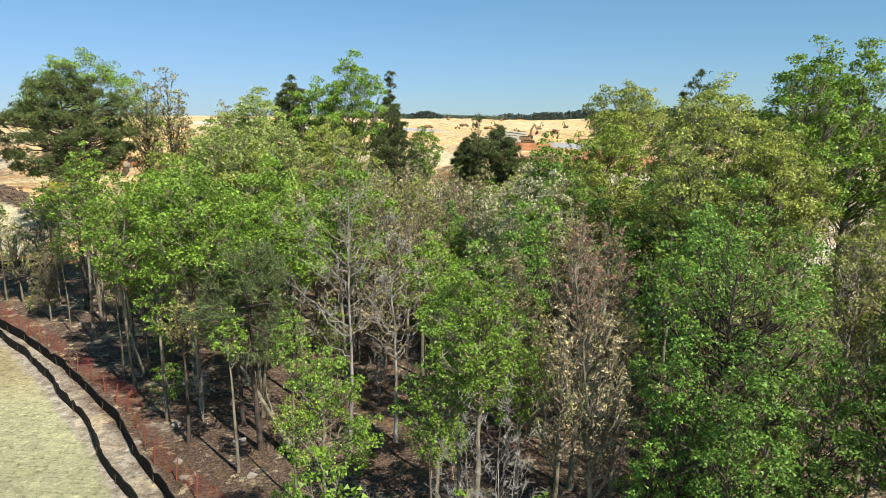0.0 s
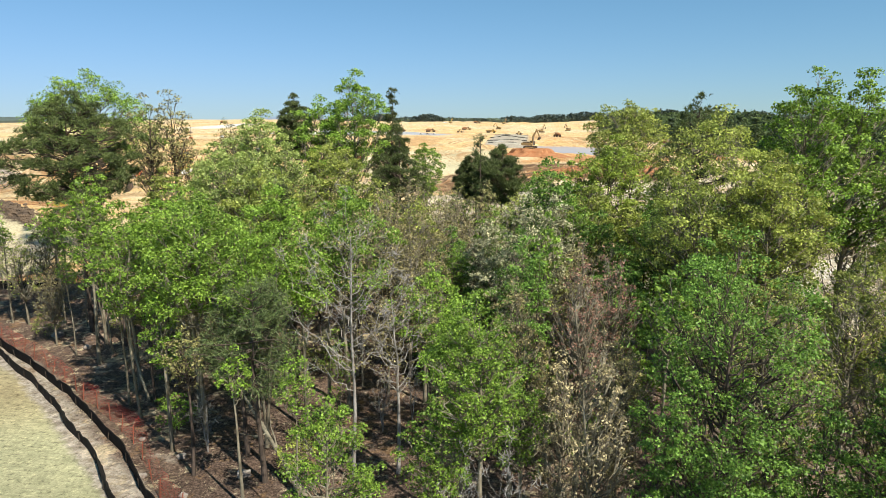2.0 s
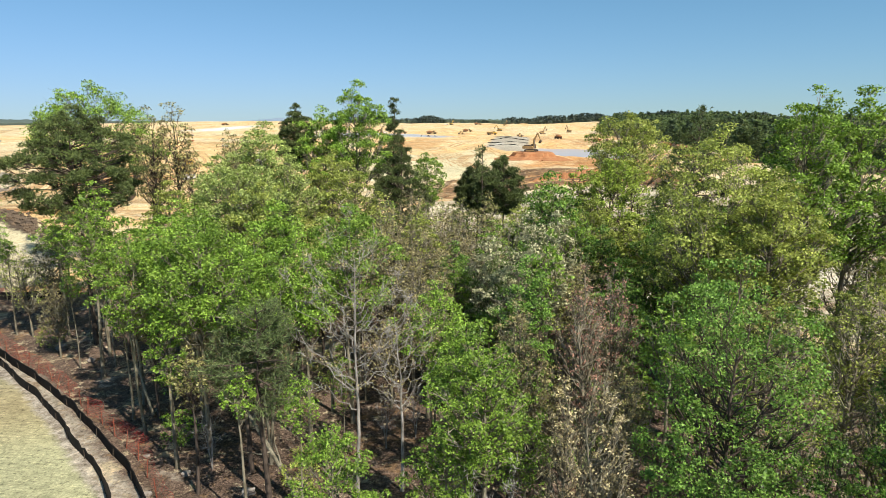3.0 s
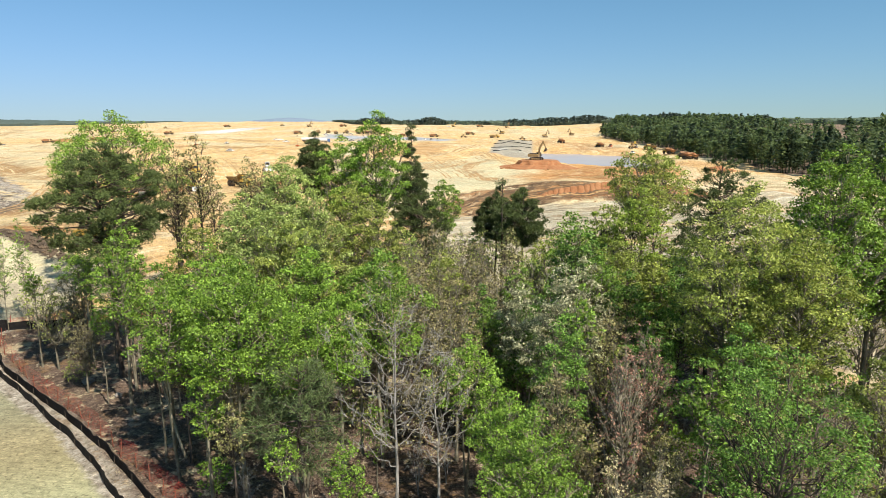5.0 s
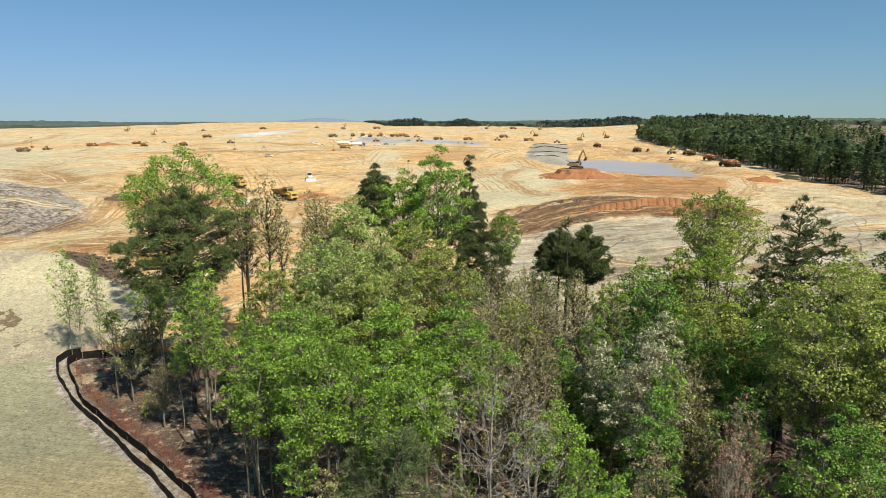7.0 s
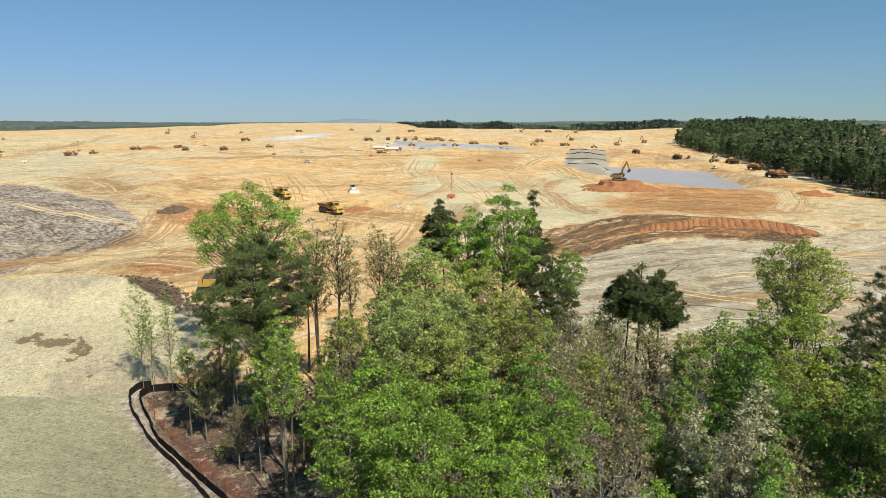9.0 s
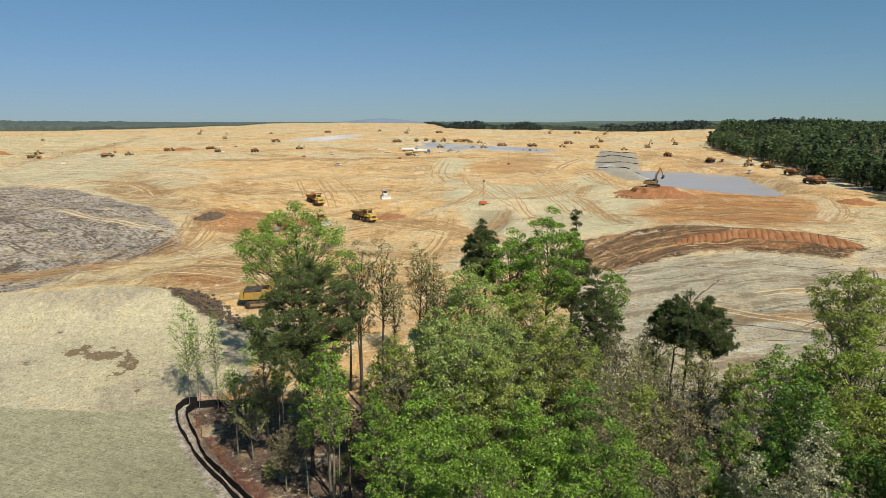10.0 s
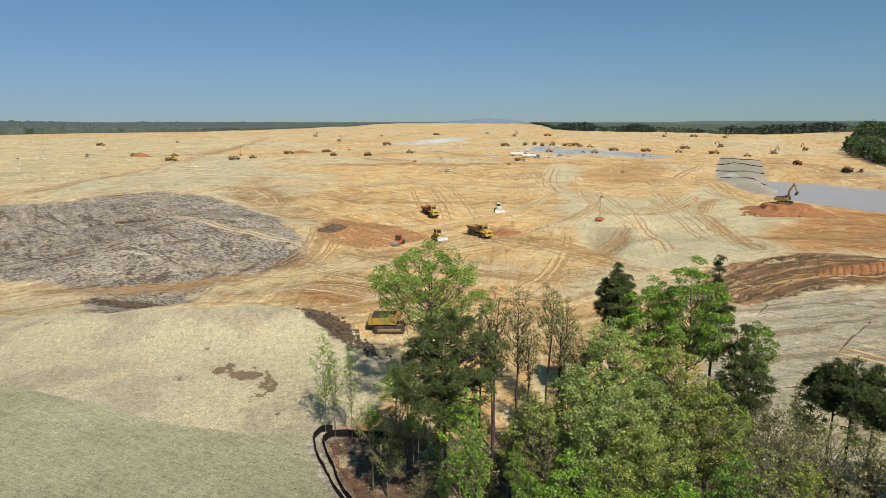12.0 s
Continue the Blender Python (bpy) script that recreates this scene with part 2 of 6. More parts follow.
EARTH, WATER = earth(), water_mat()
BARK_GREY = bark("grey_bark", (0.165, 0.142, 0.098), (0.315, 0.282, 0.205))
BARK_PALE = bark("pale_bark", (0.26, 0.235, 0.21), (0.44, 0.41, 0.37))
BARK_DARK = bark("dark_bark", (0.075, 0.058, 0.046), (0.15, 0.115, 0.09))
LEAF = {
    "green": leaf("green_leaves", (0.175, 0.315, 0.034), (0.28, 0.42, 0.06)),
    "lush": leaf("lush_leaves", (0.115, 0.235, 0.034), (0.205, 0.345, 0.058)),
    "olive": leaf("olive_leaves", (0.285, 0.35, 0.066), (0.42, 0.46, 0.105), 0.36, (0.58, 1.25)),
    "pale": leaf("pale_leaves", (0.28, 0.37, 0.085), (0.44, 0.51, 0.16), 0.36, (0.58, 1.25)),
    "lime": leaf("lime_leaves", (0.26, 0.37, 0.05), (0.38, 0.46, 0.08), 0.36, (0.58, 1.25)),
    "brown": leaf("tawny_buds", (0.28, 0.245, 0.10), (0.40, 0.34, 0.155), 0.3),
    "tawny": leaf("tawny_green_leaves", (0.30, 0.285, 0.10), (0.43, 0.40, 0.16), 0.3),
    "beige": leaf("dry_beige_leaves", (0.47, 0.39, 0.20), (0.63, 0.54, 0.31), 0.36),
    "white": leaf("cream_blossom", (0.42, 0.43, 0.23), (0.66, 0.63, 0.39), 0.36),
    "red": leaf("red_buds", (0.32, 0.16, 0.12), (0.44, 0.25, 0.17), 0.3),
    "pine": leaf("pine_needles", (0.082, 0.114, 0.036), (0.165, 0.205, 0.062), 0.2),
    "softpine": leaf("young_pine_needles", (0.11, 0.165, 0.055), (0.19, 0.24, 0.09), 0.2),
}

# ---- ground ----
def sstep(a, b, v):
    u = np.clip((v - a) / (b - a), 0.0, 1.0)
    return u * u * (3 - 2 * u)


def bump(x, y, cx, cy, sx, sy, turn=0.0):
    c, s = math.cos(radians(turn)), math.sin(radians(turn))
    u, v = (x - cx) * c + (y - cy) * s, -(x - cx) * s + (y - cy) * c
    return np.exp(-0.5 * ((u / sx) ** 2 + (v / sy) ** 2))


def lattice(i, j, seed):
    h = np.sin(i * 127.1 + j * 311.7 + seed * 74.7) * 43758.5453
    return h - np.floor(h)


def vnoise(x, y, size, seed=0):
    x, y = np.asarray(x, float) / size, np.asarray(y, float) / size
    i, j = np.floor(x), np.floor(y)
    u, v = x - i, y - j
    u, v = u * u * (3 - 2 * u), v * v * (3 - 2 * v)
    a, b = lattice(i, j, seed), lattice(i + 1, j, seed)
    c, d = lattice(i, j + 1, seed), lattice(i + 1, j + 1, seed)
    return (a * (1 - u) + b * u) * (1 - v) + (c * (1 - u) + d * u) * v


def fbm(x, y, size, seed=0, octaves=4):
    return sum(vnoise(x, y, size / 2 ** k, seed + k) / 2 ** k for k in range(octaves)) / sum(1 / 2 ** k for k in range(octaves))


def inside(x, y, poly):
    """Signed distance to a polygon, positive inside."""
    x, y = np.asarray(x, float), np.asarray(y, float)
    d, odd = np.full(x.shape, 1e9), np.zeros(x.shape, bool)
    for (ax, ay), (bx, by) in zip(poly, poly[1:] + poly[:1]):
        ex, ey = bx - ax, by - ay
        u = np.clip(((x - ax) * ex + (y - ay) * ey) / (ex * ex + ey * ey), 0, 1)
        d = np.minimum(d, np.hypot(x - ax - u * ex, y - ay - u * ey))
        odd ^= ((ay > y) != (by > y)) & (x < ex * (y - ay) / (ey if ey else 1e-9) + ax)
    return np.where(odd, d, -d)


WOOD_EDGE = [(-12, 30), (-19, 39.5), (-24, 45.5), (-29.5, 51.5), (-36, 58.5), (-42, 64.5), (-50, 70.5), (-58, 77.5), (-66, 86)]
WOOD = WOOD_EDGE + [(-62, 88.5), (-45, 92), (-36, 97), (-20, 99), (-1, 97), (8, 92), (15, 86), (30, 84), (44, 72), (60, 66), (75, 40), (70, 10), (30, -6), (-2, 8)]
POND = [(66, 540), (80, 556), (104, 546), (134, 516), (128, 440), (126, 374), (106, 364), (90, 384), (64, 402), (61, 440)]
POND_FAR = [(96, 640), (120, 660), (160, 645), (150, 610), (110, 612)]
DARK = [(-420, 190), (-360, 236), (-322, 262), (-318, 288), (-303, 313), (-268, 308), (-222, 287), (-160, 230), (-136, 206), (-127, 190), (-127, 170), (-134, 152), (-135, 140), (-123, 124), (-129, 114), (-146, 115), (-158, 131), (-176, 137), (-200, 137), (-300, 134), (-420, 150)]
RUTS = [(0, 205), (26, 222), (58, 222), (84, 206), (70, 193), (44, 199), (25, 190), (5, 172), (-6, 180)]
FIELD = [(-4, 168), (25, 188), (45, 197), (72, 191), (84, 205), (104, 214), (140, 180), (130, 90), (60, 70), (16, 90), (-2, 102), (-10, 120)]
CLAY_RIGHT = [(18, 262), (56, 345), (70, 392), (112, 382), (118, 330), (100, 262), (70, 226), (26, 224)]
STRAW = [(-56, 75), (-63, 82), (-68, 88), (-80, 84.5), (-94, 82.5), (-110, 83.5), (-131, 84.5), (-260, 96), (-260, -60), (10, -60), (-4, 14), (-18, 36), (-36, 55)]
MOUND = [(-66, 87), (-80, 78), (-131, 76), (-260, 80), (-260, 112), (-164, 112), (-146, 113), (-131, 114), (-117, 115), (-106, 118), (-96, 122), (-83, 123), (-76, 120), (-66, 112), (-62, 96)]
POND_SIDE = [(128, 372), (150, 420), (152, 560), (150, 700), (110, 800), (84, 700), (96, 600), (112, 560), (136, 516), (130, 440)]
RED = [(-143, 225), (-155, 262), (-122, 256), (-97, 236), (-111, 211), (-131, 213)]
RING = [(-114, 152), (-110, 163), (-93, 168), (-82, 154), (-89, 139), (-102, 140)]
BASIN = [(-142, 231), (-194, 321), (-262, 480), (-250, 590), (-170, 560), (-90, 420), (-51, 272), (-30, 210), (-49, 160), (-65, 143), (-87, 138), (-110, 138), (-126, 140), (-128, 167), (-126, 189)]
FLAT = [(-128, 126), (-128, 148), (-130, 166), (-122, 184), (-108, 190), (-106, 176), (-114, 158), (-112, 140), (-110, 124)]
STRAW_LEFT = [(-383, 285), (-415, 378), (-485, 543), (-566, 746), (-402, 609), (-336, 469), (-244, 308), (-278, 322), (-315, 312), (-345, 250), (-420, 200)]
FAR_LEFT = [(-1221, 957), (-1034, 1046), (-848, 1116), (-611, 850), (-526, 591), (-450, 411), (-420, 301), (-700, 300)]
HOLLOW = [(-244, 308), (-297, 411), (-344, 516), (-268, 387), (-206, 318), (-171, 285), (-152, 244), (-167, 242), (-218, 292)]
SCRAPE = [(-201, 338), (-198, 390), (-168, 348), (-170, 301)]
BANK = [(44, 424), (60, 408), (64, 470), (72, 560), (98, 762), (66, 850), (36, 590), (30, 520)]
PALE = [(-110, 595), (-99, 676), (-76, 618), (-71, 438), (-48, 347), (-7, 395), (21, 476), (32, 356), (25, 228), (12, 214), (-11, 207), (-22, 205), (-30, 211), (-44, 246), (-66, 357)]
RIDGE = [(23, 206), (38, 218), (68, 221), (71, 209), (61, 201), (34, 201)]
ORANGE_FLAT = [(-65, 488), (-70, 609), (-33, 725), (7, 704), (-2, 570), (-16, 492), (-43, 477)]
GULLY = [(-43, 240), (-38, 276), (-27, 272), (-24, 234), (-27, 217), (-36, 222)]
PAD = [(-180, 950), (10, 830), (-12, 765), (-172, 850)]
WHITE_PAD = [(-420, 1010), (-310, 1110), (-300, 1050), (-338, 940)]


def plan_z(x, y):
    """Height of the ground, all in units of the plan."""
    x, y = np.asarray(x, float), np.asarray(y, float)
    z = -8.6 + 5.4 * sstep(66, 128, y + 0.08 * np.abs(x + 20))
    z = z + 3.4 * sstep(-45, -100, x + 0.55 * (y - 45)) * sstep(112, 60, y)
    z = z + 6.6 * bump(x, y, -106, 119, 26, 6.5, 10)
    z = z + 1.2 * bump(x, y, -88, 100, 14, 8, 10)
    z = z + 4.6 * bump(x, y, 34, 230, 60, 22, -4)
    z = z + 8.0 * bump(x, y, -182, 202, 27, 32)
    z = z + 4.0 * bump(x, y, -300, 330, 120, 70)
    z = z + 2.6 * bump(x, y, -50, 340, 70, 50)
    z = z + 9.0 * sstep(185, 460, x) * sstep(140, 330, y)
    r = np.hypot(x, y)
    z = z + 9.0 * sstep(600, 1700, r) + 6.0 * bump(x, y, -260, 1450, 420, 260)
    rough = sstep(4, -4, inside(x, y, STRAW)) * sstep(4, -4, inside(x, y, WOOD))
    z = z + ((fbm(x, y, 42, 3) - 0.5) * 3.4 + (fbm(x, y, 13, 13, 3) - 0.5) * 1.1) * rough * sstep(90, 160, y) + (fbm(x, y, 5, 9, 3) - 0.5) * (0.12 + 0.5 * rough)
    z = z + (fbm(x, y, 3.2, 21, 2) - 0.5) * 0.5 * sstep(0, 5, inside(x, y, RUTS))
    z = z + 1.6 * sstep(0, 16, inside(x, y, BANK))
    z = z + 8.0 * bump(x, y, -850, 3080, 620, 520) + 2.5 * (fbm(x, y, 190, 91) - 0.35) * sstep(700, 1200, y) * sstep(200, 0, x) + 5.0 * bump(x, y, -330, 1120, 160, 120) + 4.5 * bump(x, y, 60, 1180, 120, 110)
    z = z + 0.35 * np.sin(0.9 * inside(x, y, RUTS)) * sstep(0, 3, inside(x, y, RUTS))
    z = z - 2.2 * sstep(-6, 8, inside(x, y, HOLLOW)) * sstep(220, 260, y) - 1.6 * sstep(-3, 5, inside(x, y, GULLY)) + 1.4 * bump(x, y, -98, 150, 14, 9) + 1.6 * bump(x, y, -126, 236, 18, 9)
    z = z + ((fbm(x, y, 150, 33) - 0.5) * 7.0 * sstep(330, 700, r) + np.abs(fbm(x, y, 26, 43, 3) - 0.5) * 3.6 * sstep(150, 260, y)) * rough
    for pond in (POND, POND_FAR):
        w = sstep(-9, 5, inside(x, y, pond) + (fbm(x, y, 22, 5) - 0.5) * 8)
        z = z * (1 - w) - 6.4 * w
    return z


def ground_z(x, y):
    """Height of the ground in metres."""
    return U * plan_z(np.asarray(x, float) / U, np.asarray(y, float) / U)


# wheel and crawler marks: start, middle and end of each bow, half width, paler (+) or darker (-)
TRACKS = [
    (-124, 150, -100, 160, -58, 142, 4, 1), (-126, 186, -92, 160, -50, 168, 5, -1), (-118, 205, -70, 176, -34, 196, 6, -1), (-368, 274, -411, 374, -485, 543, 6, -1), (-485, 543, -577, 774, -701, 1070, 9, -1),
    (-10, 176, 22, 214, 66, 212, 7, -1), (60, 190, 90, 178, 128, 196, 6, 1), (-200, 330, -120, 300, -60, 340, 7, -1), (-240, 420, -120, 400, -40, 450, 7, 1),
    (-330, 560, -200, 640, -60, 700, 10, -1), (20, 262, 60, 300, 110, 290, 8, -1), (-100, 128, -84, 150, -58, 160, 4, -1),
]
TRACKS += [
    (-104, 658, -90, 441, -64, 381, 6, 1), (-66, 402, -38, 406, -23, 309, 6, 1), (-27, 322, -15, 240, -11, 214, 8, 1), (-36, 388, -18, 432, -7, 454, 2.5, 1),
    (-11, 473, 12, 589, 44, 721, 4, 1), (5, 325, 16, 411, 24, 391, 4, -1), (8, 323, 12, 267, 16, 227, 5, -1), (-79, 292, -72, 321, -69, 415, 3, 1),
    (-39, 219, -29, 210, -25, 282, 5, -1), (-407, 305, -374, 330, -485, 530, 8, 1), (-485, 530, -513, 588, -713, 959, 10, 1),
]
TRACKS += [
    (-245, 227, -168, 190, -135, 205, 1, 1), (-640, 636, -537, 622, -628, 827, 10, -1), (-266, 332, -269, 391, -208, 308, 6, -1), (-345, 467, -319, 455, -302, 440, 6, -1),
    (-194, 332, -162, 300, -179, 362, 5, -1), (-26, 211, -36, 223, -44, 228, 1.5, -1), (-79, 237, -46, 225, -26, 208, 5, -1), (-118, 181, -101, 192, -62, 198, 5, 1),
    (-108, 161, -88, 145, -87, 168, 5, -1), (-134, 163, -110, 171, -112, 200, 4, 1),
    (-172, 131, -136, 140, -127, 172, 4, -1), (-127, 172, -124, 196, -144, 234, 4, -1), (-112, 150, -96, 172, -78, 150, 3, -1), (-110, 146, -98, 158, -84, 146, 2, -1),
    (-120, 560, -96, 480, -70, 400, 5, 1), (20, 470, 24, 400, 40, 372, 4, 1), (-30, 300, 0, 330, 10, 400, 4, -1), (-60, 260, -40, 300, -44, 360, 4, 1),
    (90, 262, 120, 300, 128, 360, 5, 1), (30, 150, 56, 168, 96, 160, 2, 1), (20, 130, 50, 150, 92, 130, 2, -1), (10, 150, 40, 134, 80, 110, 2, 1),
]


def marks(x, y):
    """How deep each place lies inside the swaths churned darker, and those rubbed paler, by wheels."""
    out = {1: np.full(x.shape, -9.0), -1: np.full(x.shape, -9.0)}
    q = np.linspace(0, 1, 15)
    for x0, y0, x1, y1, x2, y2, half, tone in TRACKS:
        near = (x > min(x0, x1, x2) - 25) & (x < max(x0, x1, x2) + 25) & (y > min(y0, y1, y2) - 25) & (y < max(y0, y1, y2) + 25)
        px, py = x[near], y[near]
        d = np.full(px.shape, 1e9)
        cx, cy = (1 - q) ** 2 * x0 + 2 * q * (1 - q) * x1 + q * q * x2, (1 - q) ** 2 * y0 + 2 * q * (1 - q) * y1 + q * q * y2
        for ax, ay, bx, by in zip(cx, cy, cx[1:], cy[1:]):
            ex, ey = bx - ax, by - ay
            u = np.clip(((px - ax) * ex + (py - ay) * ey) / (ex * ex + ey * ey), 0, 1)
            d = np.minimum(d, np.hypot(px - ax - u * ex, py - ay - u * ey))
        out[tone][near] = np.maximum(out[tone][near], half - d)
    return out[-1], out[1]


def wood_side(y):
    """Where the far forest begins, for each distance."""
    return np.interp(y, [180, 260, 340, 410, 560, 780, 900, 1200, 1500, 1700], [205, 168, 164, 176, 190, 200, 210, 300, 390, 440])


def wood_from(x, y):
    """How far out the woods on the horizon begin, by direction."""
    return np.interp(np.degrees(np.arctan2(x, y)), [-80, -60, -52, -38, -31, -26, -21, -11, -8, -5, 0, 8, 15, 60], [1600, 1700, 1800, 1900, 2300, 2700, 3900, 3900, 2000, 1620, 1560, 1500, 1500, 1500])


def oval(x, y, cx, cy, sx, sy, turn):
    """1 in the middle of an oval, 0 on its rim, falling on outside."""
    c, s = math.cos(radians(turn)), math.sin(radians(turn))
    return 1 - np.hypot(((x - cx) * c + (y - cy) * s) / sx, (-(x - cx) * s + (y - cy) * c) / sy)


def soil(x, y):
    """Broad base colours of the bare ground, and the covers' edge distances."""
    wob = (fbm(x, y, 16, 31) - 0.5)
    edge = wob * (9 + 16 * sstep(200, 700, np.hypot(x, y)))

    def lay(c, other, w):
        w = np.clip(w, 0, 1)[..., None]
        return c * (1 - w) + np.array(other) * w

    c = np.zeros(x.shape + (3,)) + np.array((0.84, 0.535, 0.235))
    c = lay(c, (0.72, 0.455, 0.185), sstep(0.44, 0.56, fbm(x, y, 70, 51)) * 0.8)
    c = lay(c, (0.72, 0.61, 0.38), sstep(0.48, 0.58, fbm(x, y * 1.6, 110, 61)) * 0.9)
    for poly, tone, soft, amount in (
        (FAR_LEFT, (0.68, 0.59, 0.34), 14, 0.9), (STRAW_LEFT, (0.67, 0.615, 0.40), 8, 0.95), (BASIN, (0.87, 0.555, 0.235), 8, 0.85), (PALE, (0.67, 0.60, 0.375), 5, 0.95),
        (CLAY_RIGHT, (0.54, 0.27, 0.10), 6, 0.95), (ORANGE_FLAT, (0.53, 0.30, 0.125), 6, 0.8), (GULLY, (0.42, 0.34, 0.21), 3, 0.7), (SCRAPE, (0.58, 0.31, 0.11), 4, 0.7),
        (HOLLOW, (0.45, 0.29, 0.14), 4, 0.85), (POND_SIDE, (0.50, 0.27, 0.115), 6, 0.8), (RING, (0.52, 0.285, 0.12), 3, 0.8), (FLAT, (0.82, 0.62, 0.31), 3, 0.9),
    ):
        c = lay(c, tone, sstep(-soft, soft, inside(x, y, poly) + edge) * amount)
    c = lay(c, (0.40, 0.37, 0.30), sstep(-2, 3, inside(x, y, BANK)) * 0.9)
    c = lay(c, (0.62, 0.59, 0.52), sstep(0.1, 0.4, oval(x, y, 42, 545, 9, 34, -6) + wob) * 0.8)
    c = lay(c, (0.42, 0.44, 0.46), sstep(-6, 6, inside(x, y, PAD) + edge))
    c = lay(c, (0.66, 0.64, 0.60), sstep(-6, 6, inside(x, y, WHITE_PAD)))
    seeded = sstep(48, 74, y - 0.25 * (x + 30))
    c = lay(c, (0.56, 0.54, 0.315), sstep(-3, -1, inside(x, y, STRAW)) * (1 - seeded))
    c = lay(c, (0.47, 0.435, 0.27), sstep(-3, -1, inside(x, y, STRAW)) * seeded)
    # past the horizon woods' edge: canopy grey-green, haze mixed into the colour
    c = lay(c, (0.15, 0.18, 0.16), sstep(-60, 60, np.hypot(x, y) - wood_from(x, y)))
    mottle = sstep(40, -60, np.hypot(x, y) - wood_from(x, y)) * sstep(2, -3, np.maximum(inside(x, y, BANK), np.maximum(inside(x, y, PAD), inside(x, y, WHITE_PAD))))
    mottle = mottle * (1 - 0.6 * sstep(-4, 4, np.maximum(np.maximum(inside(x, y, PALE), inside(x, y, CLAY_RIGHT)), np.maximum(inside(x, y, GULLY), inside(x, y, ORANGE_FLAT)))))
    wood_d = inside(x, y, WOOD)
    strip = np.minimum(1.9 - np.abs(wood_d + 1.3), np.minimum(-6 - x, 90 - y))
    forest = np.where((y > 170) & (np.hypot(x, y) < 1650), x - wood_side(y), -60)
    stains = np.maximum(oval(x, y, -90.5, 99.2, 6.5, 1.4, -16), oval(x, y, -84.5, 97.2, 5.5, 2.0, -30))
    spoils = np.maximum(oval(x, y, -84, 121, 12, 2.4, -26), oval(x, y, -141, 129.5, 15, 2.6, 4))
    worked, rubbed = marks(x, y)
    covers = {
        "cover_a": (inside(x, y, STRAW), inside(x, y, MOUND), inside(x, y, DARK)),
        "cover_b": (inside(x, y, RUTS), inside(x, y, FIELD), strip),
        "cover_c": (np.maximum(wood_d + 0.7, forest), stains, worked),
        "cover_d": (rubbed, spoils, np.maximum(np.maximum(inside(x, y, RED), inside(x, y, RING) - 3), inside(x, y, RIDGE))),
    }
    return np.concatenate([c, mottle[..., None]], -1), covers


def from_arrays(name, verts, faces, material, smooth=False):
    verts, faces = np.asarray(verts, np.float32), np.asarray(faces, np.int32)
    k = faces.shape[1]
    me = bpy.data.meshes.new(name)
    me.vertices.add(len(verts))
    me.vertices.foreach_set("co", verts.ravel())
    me.loops.add(faces.size)
    me.loops.foreach_set("vertex_index", faces.ravel())
    me.polygons.add(len(faces))
    me.polygons.foreach_set("loop_start", np.arange(0, faces.size, k, dtype=np.int32))
    me.polygons.foreach_set("use_smooth", np.full(len(faces), smooth))
    me.update(calc_edges=True)
    for mt in material if isinstance(material, (list, tuple)) else (material,):
        me.materials.append(mt)
    return me


def steps(lo, hi, fine, far_lo, far_hi, growth=1.04):
    mid = list(np.arange(lo, hi, fine))
    s, v, up = fine, mid[-1], []
    while v < far_hi:
        s *= growth
        v += s
        up.append(v)
    s, v, down = fine, lo, []
    while v > far_lo:
        s *= growth
        v -= s
        down.append(v)
    return np.array(down[::-1] + mid + up)


GRID = {}


def lay_z(x, y):
    """Height of the ground's own mesh, for what lies flat on it."""
    x, y = np.asarray(x, float), np.asarray(y, float)
    i, j = np.clip(np.searchsorted(GRID["y"], y) - 1, 0, len(GRID["y"]) - 2), np.clip(np.searchsorted(GRID["x"], x) - 1, 0, len(GRID["x"]) - 2)
    v, u = (y - GRID["y"][i]) / (GRID["y"][i + 1] - GRID["y"][i]), (x - GRID["x"][j]) / (GRID["x"][j + 1] - GRID["x"][j])
    z = GRID["z"]
    return (z[i, j] * (1 - u) + z[i, j + 1] * u) * (1 - v) + (z[i + 1, j] * (1 - u) + z[i + 1, j + 1] * u) * v


def make_ground():
    gx, gy = steps(-150, 100, 1.25, -5200, 5200, 1.045), steps(24, 268, 1.15, -1200, 5600, 1.045)
    X, Y = np.meshgrid(gx, gy)
    Z = plan_z(X, Y)
    GRID.update(x=gx, y=gy, z=Z)
    n, m = len(gy), len(gx)
    i = (np.arange(n - 1)[:, None] * m + np.arange(m - 1)[None]).ravel()
    me = from_arrays("ground", U * np.stack([X, Y, Z], -1).reshape(-1, 3), np.stack([i, i + 1, i + m + 1, i + m], -1), EARTH, True)
    c, covers = soil(X, Y)
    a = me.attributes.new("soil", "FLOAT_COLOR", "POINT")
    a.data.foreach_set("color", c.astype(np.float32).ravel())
    for name, layers in covers.items():
        a = me.attributes.new(name, "FLOAT_VECTOR", "POINT")
        a.data.foreach_set("vector", np.clip(np.stack(layers, -1), -60, 60).astype(np.float32).ravel())
    tagged(new("ground", me), "graded orange and tan clay site with straw-covered slopes", "ground", kind="structure")


make_ground()


def gz(x, y):
    """Height in metres at a place of the plan."""
    return U * float(plan_z(np.array([x]), np.array([y]))[0])


def make_water(name, poly, z, label):
    bm = bmesh.new()
    cx, cy = sum(p[0] for p in poly) / len(poly), sum(p[1] for p in poly) / len(poly)
    bm.faces.new([bm.verts.new(((cx + (x - cx) * 1.25) * U, (cy + (y - cy) * 1.12) * U, z * U)) for x, y in poly])
    bmesh.ops.recalc_face_normals(bm, faces=bm.faces)
    me = bpy.data.meshes.new(name)
    bm.to_mesh(me)
    bm.free()
    if me.polygons[0].normal.z < 0:
        me.flip_normals()
    me.materials.append(WATER)
    tagged(new(name, me), label, "pond", kind="structure")


